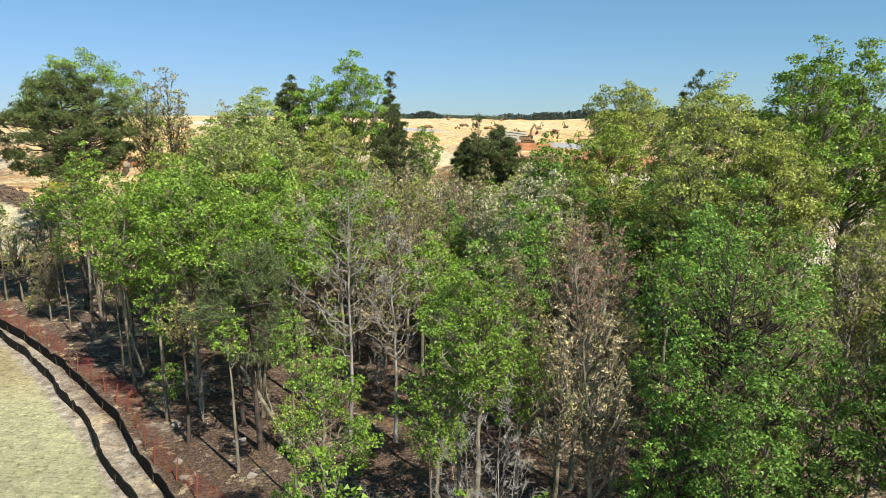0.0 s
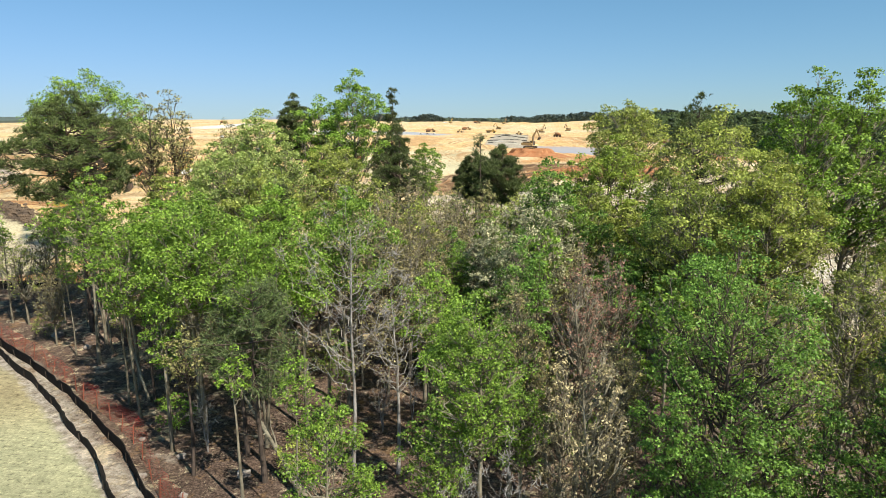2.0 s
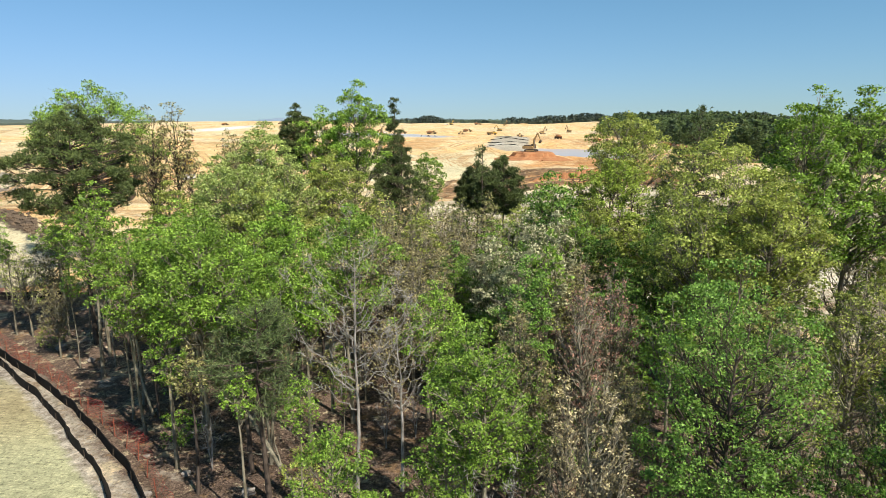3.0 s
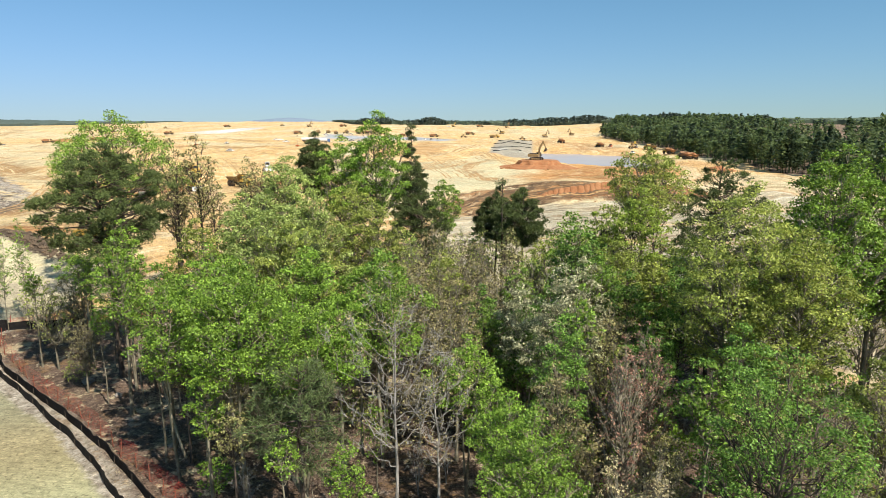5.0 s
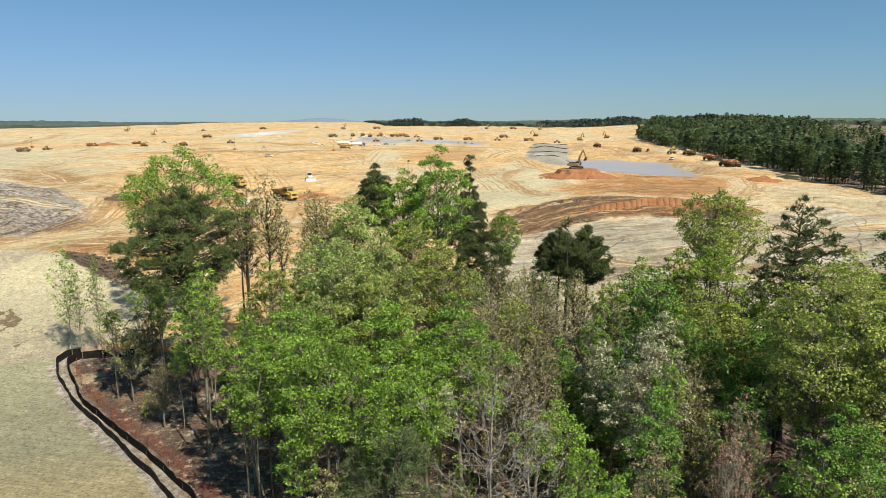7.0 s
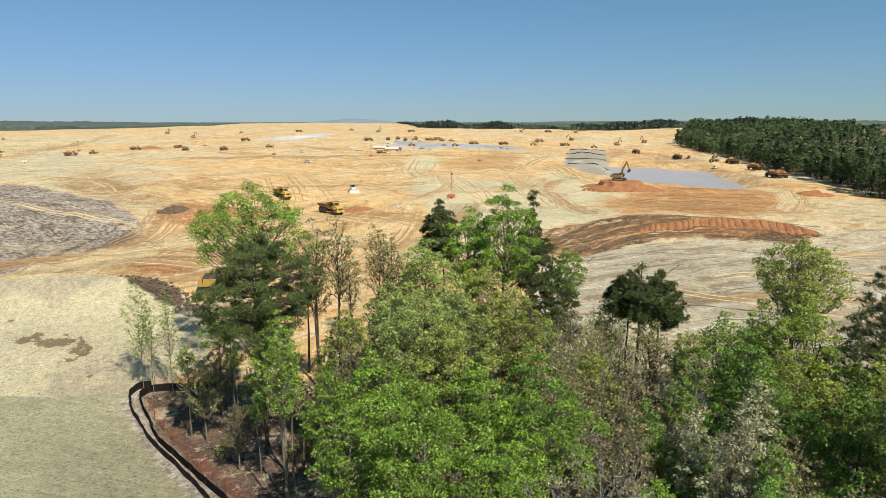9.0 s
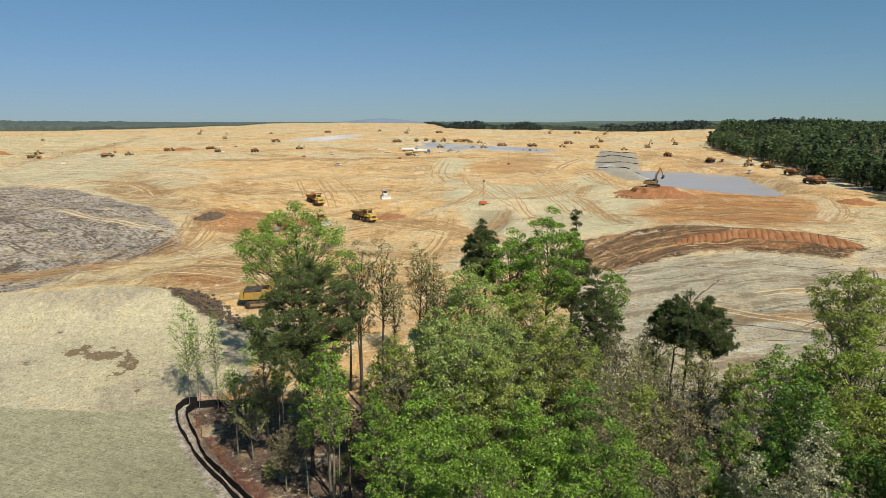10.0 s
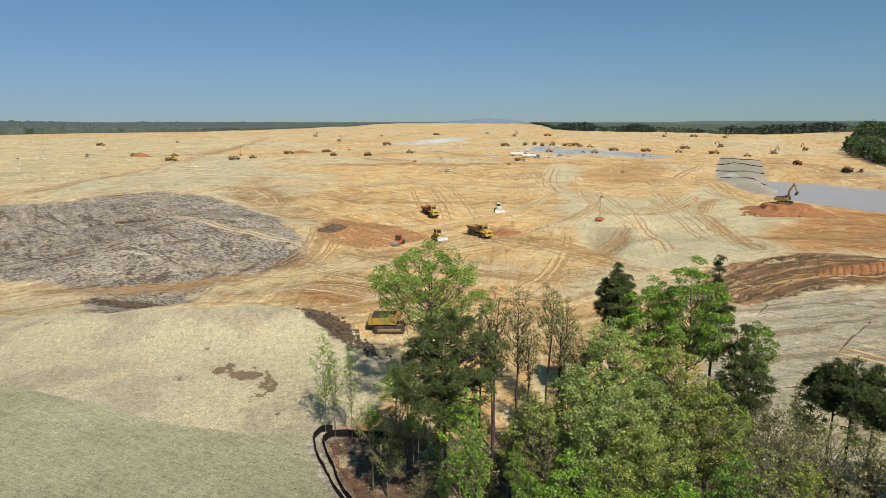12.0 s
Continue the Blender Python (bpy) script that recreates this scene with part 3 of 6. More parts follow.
make_water("water", POND, -5.3, "still muddy sediment pond reflecting pale sky")
make_water("water", POND_FAR, -5.5, "shallow muddy puddle beyond the pond")


# ---- trees ----
class Soup:
    """Collects vertices and triangles."""

    def __init__(self):
        self.v, self.f, self.n = [], [], 0

    def add(self, v, f):
        self.v.append(np.asarray(v, float))
        self.f.append(np.asarray(f, int) + self.n)
        self.n += len(v)

    def tube(self, pts, radii, sides):
        pts = np.asarray(pts, float)
        k = len(pts)
        d = np.gradient(pts, axis=0)
        d /= np.linalg.norm(d, axis=1)[:, None] + 1e-9
        ref = np.where(np.abs(d[:, 2:3]) > 0.9, [[1.0, 0, 0]], [[0, 0, 1.0]])
        a = np.cross(d, ref)
        a /= np.linalg.norm(a, axis=1)[:, None] + 1e-9
        b = np.cross(d, a)
        th = np.arange(sides) * 2 * np.pi / sides
        ring = np.cos(th)[None, :, None] * a[:, None] + np.sin(th)[None, :, None] * b[:, None]
        v = pts[:, None] + ring * np.asarray(radii)[:, None, None]
        i = (np.arange(k - 1)[:, None] * sides + np.arange(sides)[None]).ravel()
        j = (np.arange(k - 1)[:, None] * sides + (np.arange(sides)[None] + 1) % sides).ravel()
        f = np.concatenate([np.stack([i, j, j + sides], -1), np.stack([i, j + sides, i + sides], -1)])
        self.add(v.reshape(-1, 3), f)

    def mesh(self, name, material, smooth=False):
        return from_arrays(name, np.concatenate(self.v), np.concatenate(self.f), material, smooth)


def unit(v):
    return v / (np.linalg.norm(v, axis=-1, keepdims=True) + 1e-9)


def leaves_at(rng, centres, puff, total, size, flat=0.62):
    """Small leaves on the upper shells of rounded sprays, some sprays full and some thin."""
    k = len(centres)
    share = rng.uniform(0.35, 1.6, k) * puff ** 2
    each = np.round(share * total / max(1e-6, share.sum())).astype(int)
    n = int(each.sum())
    mid, wide = np.repeat(centres, each, 0), np.repeat(puff, each)[:, None]
    tilt = np.repeat(unit(rng.normal(0, 0.25, (k, 3)) + np.array([0, 0, 1.0])), each, 0)
    d = unit(rng.normal(0, 1, (n, 3)) + tilt * 0.55)
    lobe = 0.78 + 0.44 * vnoise(d[:, 0] * 2 + mid[:, 0] * 5, d[:, 1] * 2 + d[:, 2] * 3 + mid[:, 2] * 5, 0.7, 3)[:, None]
    p = mid + d * wide * lobe * (0.45 + 0.55 * rng.random((n, 1)) ** 0.5) * np.array([1, 1, flat])
    nrm = unit(d * 0.5 + np.array([0, 0, 0.5]) + rng.normal(0, 0.6, (n, 3)))
    a = unit(np.cross(nrm, rng.normal(0, 1, (n, 3))))
    b = np.cross(nrm, a)
    s = size * rng.uniform(0.6, 1.35, (n, 1))
    v = np.stack([p + a * s * 0.8, p - a * s * 0.5 + b * s * 0.55, p - a * s * 0.5 - b * s * 0.55], 1).reshape(-1, 3)
    return v, np.arange(3 * n).reshape(-1, 3)


def bent(rng, a, d, length, k, rise=0.25, wander=0.13):
    """A branch that starts at a along d, wanders and turns upward."""
    pts, p, d = [a], np.array(a, float), np.array(d, float)
    for _ in range(k):
        d = unit(d + rng.normal(0, wander, 3) + np.array([0, 0, rise / k]))
        p = p + d * length / k
        pts.append(p)
    return np.array(pts)


def bow(rng, a, b, sag, k, wander):
    """A limb from a to b that leaves low and turns upward, with some wander."""
    q = np.linspace(0, 1, k + 1)[:, None]
    ctrl = a * 0.42 + b * 0.58
    ctrl[2] = a[2] + (b[2] - a[2]) * sag
    p = (1 - q) ** 2 * a + 2 * q * (1 - q) * ctrl + q * q * b
    kink = rng.normal(0, wander * np.linalg.norm(b - a), (k + 1, 3)) * (q * (1 - q) * 4)
    return p + kink


def crowned(seed, h, r, leaf_size, base=0.45, wide=0.35, top=2.0, under=0.45, dense=1.0, fill=1.6, puff=0.24, twigs=0, forks=1, trunk=None, lean=0.03, sag=0.3, rise=0.6, needles=0, flat=0.62):
    """Wood and crown of a tree of height h and crown radius r. The crown starts at base, is broadest at wide,
    closes above by the power top and tapers below by under; sprays of leaves fill its outer shell, and a limb reaches each."""
    rng = np.random.default_rng(seed)
    wood, crown = Soup(), Soup()
    zb, tall = base * h, (1 - base) * h
    lobe = float(np.clip(1.22 * puff * r, 0.42, 1.7))
    phase = rng.uniform(0, 6.28, 4)

    def girth(u, az):
        w = np.where(u > wide, np.clip(1 - (np.abs(u - wide) / (1 - wide)) ** top, 0, 1) ** (1 / top), 1 - under * np.clip((wide - u) / wide, 0, 1) ** 1.6)
        return r * w * (0.96 + 0.15 * np.sin(2 * az + phase[0] + 2 * u) + 0.14 * np.sin(3 * az + phase[1] - 5 * u) + 0.10 * np.sin(5 * az + phase[2] + 7 * u))

    # big lobes packed into the crown, then sprays on the outer and upper side of each
    u, az = rng.random(420) ** 0.85, rng.uniform(0, 6.283, 420)
    rho = np.where(rng.random(420) < 0.8, rng.uniform(0.8, 1.0, 420), rng.uniform(0.1, 0.8, 420))
    g = np.maximum(girth(u, az) - 0.9 * lobe, 0.04 * r) * rho
    cand = np.column_stack([g * np.cos(az), g * np.sin(az), zb + 0.6 * lobe + u * np.maximum(tall - 1.5 * lobe, 0.1)])
    hubs, wides = [np.array([0.0, 0.0, h - 0.9 * lobe])], [lobe]
    for c in cand:
        w = lobe * rng.uniform(0.62, 1.22)
        if min(np.linalg.norm(c - q) - 0.62 * v for q, v in zip(hubs, wides)) > 0.55 * w:
            hubs.append(c)
            wides.append(w)
    hubs, wides = np.array(hubs), np.array(wides)
    size = 0.46 * lobe
    each = np.maximum(3, np.round(9 * dense * rng.uniform(0.6, 1.3, len(hubs)))).astype(int)
    near = np.repeat(np.arange(len(hubs)), each)
    out = unit(hubs - np.array([0, 0, zb + 0.3 * tall]))
    d = unit(rng.normal(0, 0.75, (len(near), 3)) + out[near] * 0.55 + np.array([0, 0, 0.35]))
    tips = hubs[near] + d * (wides[near] * rng.uniform(0.45, 0.88, len(near)))[:, None] * np.array([1, 1, 0.35 + flat * 0.6])
    drift = rng.normal(0, lean, 2) * h
    r0 = trunk or 0.0078 * h + 0.045
    stems = []
    for fork in range(forks):
        a = phase[3] + fork * 6.283 / forks
        away = 0.0 if forks == 1 else 0.30 * r
        zs = np.linspace(-0.5, zb + tall * (0.86 if needles else 0.66), 10)
        w = np.clip(zs / zs[-1], 0, 1)
        wob = np.cumsum(rng.normal(0, 0.006 * h, (10, 2)), 0) * w[:, None]
        stem = np.column_stack([away * math.cos(a) * w ** 1.2 + drift[0] * w * (1 - w) + wob[:, 0], away * math.sin(a) * w ** 1.2 + drift[1] * w * (1 - w) + wob[:, 1], zs])
        rr = r0 / math.sqrt(forks) * np.clip(1 - 0.80 * w ** 1.1, 0.08, None)
        rr[0] *= 1.5
        wood.tube(stem, rr, 6)
        stems.append((stem, rr))
    shoots = []
    for q in range(len(hubs)):
        mine = tips[near == q]
        stem, rr = min(stems, key=lambda sr: np.hypot(*(sr[0][-1, :2] - hubs[q][:2])))
        goal = hubs[q]
        out = np.hypot(*(goal[:2] - stem[-1, :2]))
        z0 = float(np.clip(goal[2] - rise * out - 0.05 * tall, min(zb * 0.86, stem[-1, 2]), stem[-1, 2]))
        at = np.array([np.interp(z0, stem[:, 2], stem[:, j]) for j in range(3)])
        limb = bow(rng, at, goal, sag, 6, 0.05)
        r1 = (min(0.62 * np.interp(z0, stem[:, 2], rr), 0.018 + 0.016 * np.linalg.norm(goal - at)) + 0.006) * (0.7 if twigs > 4 else 1.0)
        wood.tube(limb, r1 * np.linspace(1, 0.3, 7), 4)
        for c in mine:
            j = int(np.clip(np.argmin(((limb - c) ** 2).sum(-1) + 0.0) - rng.integers(0, 3), 1, 6))
            twig = bow(rng, limb[j], c, 0.35, 3, 0.05)
            if twigs > 4:
                wood.tube(twig, (r1 * 0.36 + 0.004) * np.linspace(1, 0.3, 4), 3)
            else:
                shoots.append((limb[j], c, 0.5 * r1 + 0.004))
            for _ in range(twigs):
                d = unit(rng.normal(0, 1, 3) + 0.5 * unit(c - limb[j]) + np.array([0, 0, 0.45])) * size * rng.uniform(0.6, 1.5)
                root = twig[rng.integers(1, 4)]
                shoots.append((root, root + d, 0.014 * (0.6 + h / 26)))
    if shoots:
        p, e = np.array([v[0] for v in shoots]), np.array([v[1] for v in shoots])
        a = unit(np.cross(e - p, rng.normal(0, 1, p.shape)))
        b = unit(np.cross(e - p, a))
        w = np.array([v[2] for v in shoots])[:, None]
        v = np.stack([p + a * w, p - a * w * 0.5 + b * w * 0.87, p - a * w * 0.5 - b * w * 0.87, e], 1).reshape(-1, 3)
        i = np.arange(len(p))[:, None] * 4
        wood.add(v, np.concatenate([i + np.array(q) for q in ((0, 1, 3), (1, 2, 3), (2, 0, 3))]))
    sizes = size * rng.uniform(0.7, 1.3, len(tips))
    if needles:
        m = needles
        mid, w = np.repeat(tips, m, 0), np.repeat(sizes, m)[:, None]
        d = unit(rng.normal(0, 1, (len(mid), 3)) + np.array([0, 0, 0.55]))
        centre = mid + d * w * rng.uniform(0.35, 0.95, (len(mid), 1)) * np.array([1, 1, flat])
        crown.add(*tufts_at(rng, centre, unit(d + np.array([0, 0, 0.5])), 9, leaf_size * 2.4, leaf_size * 0.19))
    elif fill:
        total = min(19000, fill * dense * (2 * r * r + 1.7 * r * tall) * 1.5 / (0.7 * leaf_size ** 2))
        crown.add(*leaves_at(rng, tips, sizes, total, leaf_size, flat))
    return wood, crown


def tufts_at(rng, centres, dirs, blades, length, width):
    """Tufts of thin needles that fan out round a direction."""
    n = len(centres) * blades
    p = np.repeat(centres, blades, 0)
    d = unit(np.repeat(dirs, blades, 0) * 0.7 + rng.normal(0, 0.75, (n, 3)))
    side = unit(np.cross(d, rng.normal(0, 1, (n, 3))))
    s = length * rng.uniform(0.6, 1.2, (n, 1))
    v = np.stack([p - side * width, p + side * width, p + d * s], 1).reshape(-1, 3)
    return v, np.arange(3 * n).reshape(-1, 3)


def conifer(seed, h, r, leaf_size, base=0.3, whorls=16, per=5, tufts=6, blades=10, length=0.42, width=0.035, round_top=0.6, gaps=0.1, stubs=8):
    """A pine: straight stem, whorls of limbs, needle tufts on the outer parts of the limbs."""
    rng = np.random.default_rng(seed)
    wood, crown = Soup(), Soup()
    zs = np.linspace(-0.5, h, 12)
    wob = np.cumsum(rng.normal(0, 0.05, (12, 2)), 0)
    stem = np.column_stack([wob, zs])
    r0 = 0.011 * h + 0.05
    rr = r0 * np.clip(1 - 0.93 * (zs / h), 0.05, None)
    wood.tube(stem, rr, 7)
    cs, ds = [], []
    for w in range(whorls):
        f = base + (0.985 - base) * (w + rng.uniform(0, 0.6)) / whorls
        u = (f - base) / (1 - base)
        for q in range(per):
            if rng.random() < gaps:
                continue
            az = rng.uniform(0, 6.283)
            reach = r * (1 - u ** (1 / max(0.2, round_top * 1.0)) * 0.88) * min(1.0, 0.5 + 2.2 * u) * rng.uniform(0.65, 1.15)
            el = radians(-8 + 48 * u + rng.normal(0, 7))
            d = np.array([math.cos(az) * math.cos(el), math.sin(az) * math.cos(el), math.sin(el)])
            z = f * h
            p0 = np.array([np.interp(z, zs, stem[:, 0]), np.interp(z, zs, stem[:, 1]), z])
            limb = bent(rng, p0, d, max(0.5, reach), 5, 0.35, 0.1)
            wood.tube(limb, (0.03 + 0.012 * reach) * np.linspace(1, 0.25, 6), 4)
            m = max(3, int(tufts * (0.5 + reach / r)))
            for s in range(m):
                t = 0.3 + 0.7 * (s + rng.random()) / m
                k = min(4, int(t * 5))
                c = limb[k] + (limb[k + 1] - limb[k]) * (t * 5 - k)
                sub = unit(unit(limb[k + 1] - limb[k]) * 0.6 + rng.normal(0, 0.6, 3) + np.array([0, 0, 0.25]))
                ln = reach * rng.uniform(0.08, 0.28) + 0.15
                wood.tube(np.array([c, c + sub * ln]), [0.016, 0.008], 3)
                for g in (0.45, 0.75, 1.0):
                    cs.append(c + sub * ln * g + rng.normal(0, 0.14, 3))
                    ds.append(sub)
    for q in range(stubs):
        z = h * rng.uniform(0.12, base)
        az = rng.uniform(0, 6.283)
        p0 = np.array([np.interp(z, zs, stem[:, 0]), np.interp(z, zs, stem[:, 1]), z])
        wood.tube(bent(rng, p0, np.array([math.cos(az), math.sin(az), 0.1]), rng.uniform(0.5, 0.3 * r + 0.6), 2, 0, 0.2), [0.035, 0.02, 0.01], 3)
    cs = np.array(cs)
    fit_r, fit_h = r * 0.95 / np.percentile(np.hypot(cs[:, 0], cs[:, 1]), 90), (h - 0.2) / max(h, cs[:, 2].max())
    wood.v = [v * np.array([fit_r if len(v) < 60 else 1.0, fit_r if len(v) < 60 else 1.0, fit_h]) for v in wood.v]
    cs = cs * np.array([fit_r, fit_r, fit_h])
    crown.add(*tufts_at(rng, cs, np.array(ds), blades, length, width))
    return wood, crown


def tree_of(name, made, bark_mat, leaf_mat, label, category="tree"):
    wood, crown = made
    top = tagged(new(name), label, category)
    part_w = new("trunk", wood.mesh("trunk", bark_mat, True))
    part_w.parent = top
    if crown.n:
        part_c = new("crown", crown.mesh("crown", leaf_mat))
        part_c.parent = top
    return top


# name, bark, leaves, label, shape: see crowned() and conifer()
KINDS = {
    "green_a": ("broadleaf_tree", BARK_GREY, "green", "broadleaved tree with dense bright spring-green leaves", dict(base=0.52, dense=0.85, fill=1.1)),
    "green_b": ("broadleaf_tree", BARK_GREY, "green", "forked broadleaved tree with bright spring-green leaves", dict(base=0.50, dense=0.8, fill=1.0, forks=2)),
    "small": ("young_tree", BARK_GREY, "green", "slender young tree with fresh green leaf clusters", dict(base=0.50, dense=0.55, fill=1.1, puff=0.26)),
    "lush_a": ("broadleaf_tree", BARK_DARK, "lush", "full-crowned tree with deep green spring leaves", dict(base=0.34, dense=0.9, fill=1.15, puff=0.22)),
    "lush_b": ("broadleaf_tree", BARK_DARK, "lush", "low spreading tree with deep green leaves", dict(base=0.32, dense=0.75, fill=1.1, forks=2)),
    "olive_a": ("oak_tree", BARK_GREY, "olive", "tall oak with olive-yellow new leaves and open limbs", dict(base=0.42, dense=0.9, fill=1.35, puff=0.17, forks=2, twigs=1)),
    "olive_b": ("oak_tree", BARK_GREY, "olive", "oak with fine olive-yellow spring leaves", dict(base=0.46, dense=0.85, fill=1.25, puff=0.20, twigs=1)),
    "dome": ("oak_tree", BARK_GREY, "olive", "flat-domed oak with olive-yellow leaves over a bare stem", dict(base=0.64, wide=0.30, dense=0.95, fill=1.15, puff=0.17, rise=0.85, twigs=1)),
    "pale": ("oak_tree", BARK_GREY, "pale", "broad tree with pale silvery-green young leaves", dict(base=0.38, dense=0.95, fill=1.25, puff=0.20, twigs=1)),
    "tall": ("tulip_tree", BARK_GREY, "green", "very tall straight tree with light green upper crown", dict(base=0.50, wide=0.40, dense=0.95, fill=1.35, puff=0.22, rise=0.9)),
    "oak": ("oak_tree", BARK_DARK, "green", "large spreading oak with domed green crown", dict(base=0.56, wide=0.26, top=1.9, under=0.2, dense=0.80, fill=1.3, puff=0.145, forks=2, rise=0.75, sag=0.2, twigs=1)),
    "lime": ("broadleaf_tree", BARK_DARK, "lime", "slim tree with yellow-green new leaves", dict(base=0.42, dense=0.75, fill=1.3, puff=0.22, forks=2, rise=1.0, twigs=1)),
    "sparse": ("slender_tree", BARK_DARK, "tawny", "slender dark-stemmed tree with sparse tawny leaf buds", dict(base=0.58, wide=0.5, dense=0.45, fill=0.75, puff=0.30, rise=1.0, twigs=2)),
    "bud": ("budding_tree", BARK_GREY, "brown", "grey budding tree with fine tawny twigs", dict(base=0.34, dense=0.45, fill=0.6, rise=1.2, twigs=4)),
    "bare": ("bare_tree", BARK_PALE, "brown", "pale grey leafless tree with long bare limbs", dict(base=0.36, dense=0.30, fill=0.16, rise=0.7, trunk=0.12, twigs=5, puff=0.30)),
    "bare_s": ("bare_sapling", BARK_PALE, "brown", "bleached leafless multi-stemmed sapling", dict(base=0.25, dense=0.3, fill=0, forks=3, trunk=0.065, rise=0.9, twigs=5, puff=0.34)),
    "grey": ("bare_tree", BARK_GREY, "olive", "fine-twigged grey tree with hardly any leaves", dict(base=0.34, dense=0.45, fill=0.35, rise=1.2, twigs=4)),
    "beige": ("beech_tree", BARK_GREY, "beige", "tree with dry beige leaves from last year", dict(base=0.38, dense=0.5, fill=0.5, rise=1.0, twigs=2)),
    "white": ("blossoming_tree", BARK_GREY, "white", "tree in cream blossom with grey twigs", dict(base=0.40, dense=0.75, fill=0.95, forks=2, twigs=1)),
    "red": ("maple_tree", BARK_GREY, "red", "slim maple with dull red buds", dict(base=0.36, dense=0.45, fill=0.45, rise=1.2, twigs=4)),
    "shrub": ("shrub", BARK_GREY, "green", "loose green understorey shrub", dict(base=0.12, dense=0.5, fill=0.9, forks=3, puff=0.3)),
    "shrub_o": ("shrub", BARK_GREY, "olive", "thin olive understorey shrub among leaf litter", dict(base=0.12, dense=0.5, fill=0.7, forks=3, puff=0.3, twigs=1)),
    "whip": ("sapling", BARK_GREY, "green", "thin sapling with a few light green leaves", dict(base=0.30, dense=0.35, fill=0.8, trunk=0.05, puff=0.28, rise=1.0)),
    "pole": ("slender_tree", BARK_GREY, "green", "tall thin-stemmed tree with a small leafy top", dict(base=0.68, dense=0.6, fill=1.0, trunk=0.10, rise=1.0, puff=0.3)),
    "pine_a": ("pine_tree", BARK_DARK, "pine", "big dense dark green pine with wide crown", dict(base=0.53, wide=0.34, top=1.7, under=0.35, dense=1.15, puff=0.14, needles=8, rise=0.12, sag=0.6, flat=0.6)),
    "pine_b": ("pine_tree", BARK_DARK, "pine", "tall pointed dark green pine", dict(base=0.34, wide=0.14, top=1.15, under=0.5, dense=1.0, puff=0.19, needles=8, rise=0.15, sag=0.6, flat=0.6)),
    "pine_c": ("pine_tree", BARK_DARK, "pine", "pine with a compact dark crown on a bare stem", dict(base=0.60, wide=0.35, top=1.7, dense=1.0, puff=0.20, needles=8, rise=0.3, sag=0.5, flat=0.6)),
    "pine_d": ("pine_tree", BARK_DARK, "pine", "open-crowned pine with layered dark limbs", dict(base=0.44, wide=0.3, top=1.6, dense=0.55, puff=0.17, needles=7, rise=0.1, sag=0.7, flat=0.45)),
    "pine_s": ("young_pine", BARK_DARK, "softpine", "young pine with soft grey-green needles", dict(base=0.50, whorls=12, per=5, tufts=6, blades=10, length=0.42, width=0.014, round_top=0.5)),
    "spire": ("young_pine", BARK_DARK, "pine", "narrow pointed young pine with open whorls", dict(base=0.45, whorls=13, per=4, tufts=5, blades=9, length=0.32, width=0.024, round_top=1.0, gaps=0.2)),
}
MODELS = {}


def plant(kind, x, y, top, r, fresh=True):
    """One tree at a place of the plan, whose crown reaches the level top and spreads r about its stem.
    fresh: a tree of its own; else a copy of one of a few like it."""
    name, bark_mat, leaves, label, shape = KINDS[kind]
    z = gz(x, y)
    h, r = max(1.2, (top + 0.4) * U - z), r * U
    m = pose(x * U, y * U, z - 0.05, 0, 0, random.uniform(0, 360))
    if not fresh and len(MODELS.get(kind, ())) >= 3:
        ob, h0, r0 = random.choice(MODELS[kind])
        keep = ob.matrix_basis.copy()
        ob.matrix_basis = Matrix.Identity(4)
        m = m @ Matrix.Diagonal((r / r0, r / r0, h / h0, 1))
        twin = copy_thing(ob, m)
        twin.matrix_basis = m
        ob.matrix_basis = keep
        return twin
    size = min(0.145, max(0.072, 0.0026 * math.hypot(x, y) * U)) if fresh else 0.10      # far crowns are drawn with fewer, larger leaves
    grow = conifer if "whorls" in shape else crowned
    ob = tree_of(name, grow(random.randrange(99999), h, r, size, **shape), bark_mat, LEAF[leaves], label, "shrub" if "shrub" in kind else "tree")
    ob.matrix_basis = m
    if not fresh:
        MODELS.setdefault(kind, []).append((ob, h, r))
    tagged(ob, group="understorey shrubs" if "shrub" in kind else "trees of the wood")
    return ob


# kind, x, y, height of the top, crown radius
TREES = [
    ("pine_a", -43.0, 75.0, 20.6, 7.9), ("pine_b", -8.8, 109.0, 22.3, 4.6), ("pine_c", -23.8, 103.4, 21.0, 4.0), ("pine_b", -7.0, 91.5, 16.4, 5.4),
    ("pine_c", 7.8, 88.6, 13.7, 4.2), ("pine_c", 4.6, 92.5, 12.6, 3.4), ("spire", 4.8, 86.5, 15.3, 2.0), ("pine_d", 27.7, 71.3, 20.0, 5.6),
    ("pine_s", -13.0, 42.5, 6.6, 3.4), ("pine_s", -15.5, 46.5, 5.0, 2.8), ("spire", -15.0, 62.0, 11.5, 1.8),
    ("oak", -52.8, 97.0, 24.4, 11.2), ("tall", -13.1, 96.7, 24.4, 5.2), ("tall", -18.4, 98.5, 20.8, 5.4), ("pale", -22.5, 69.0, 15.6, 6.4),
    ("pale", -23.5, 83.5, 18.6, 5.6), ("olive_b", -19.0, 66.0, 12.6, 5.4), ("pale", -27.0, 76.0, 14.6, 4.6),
]
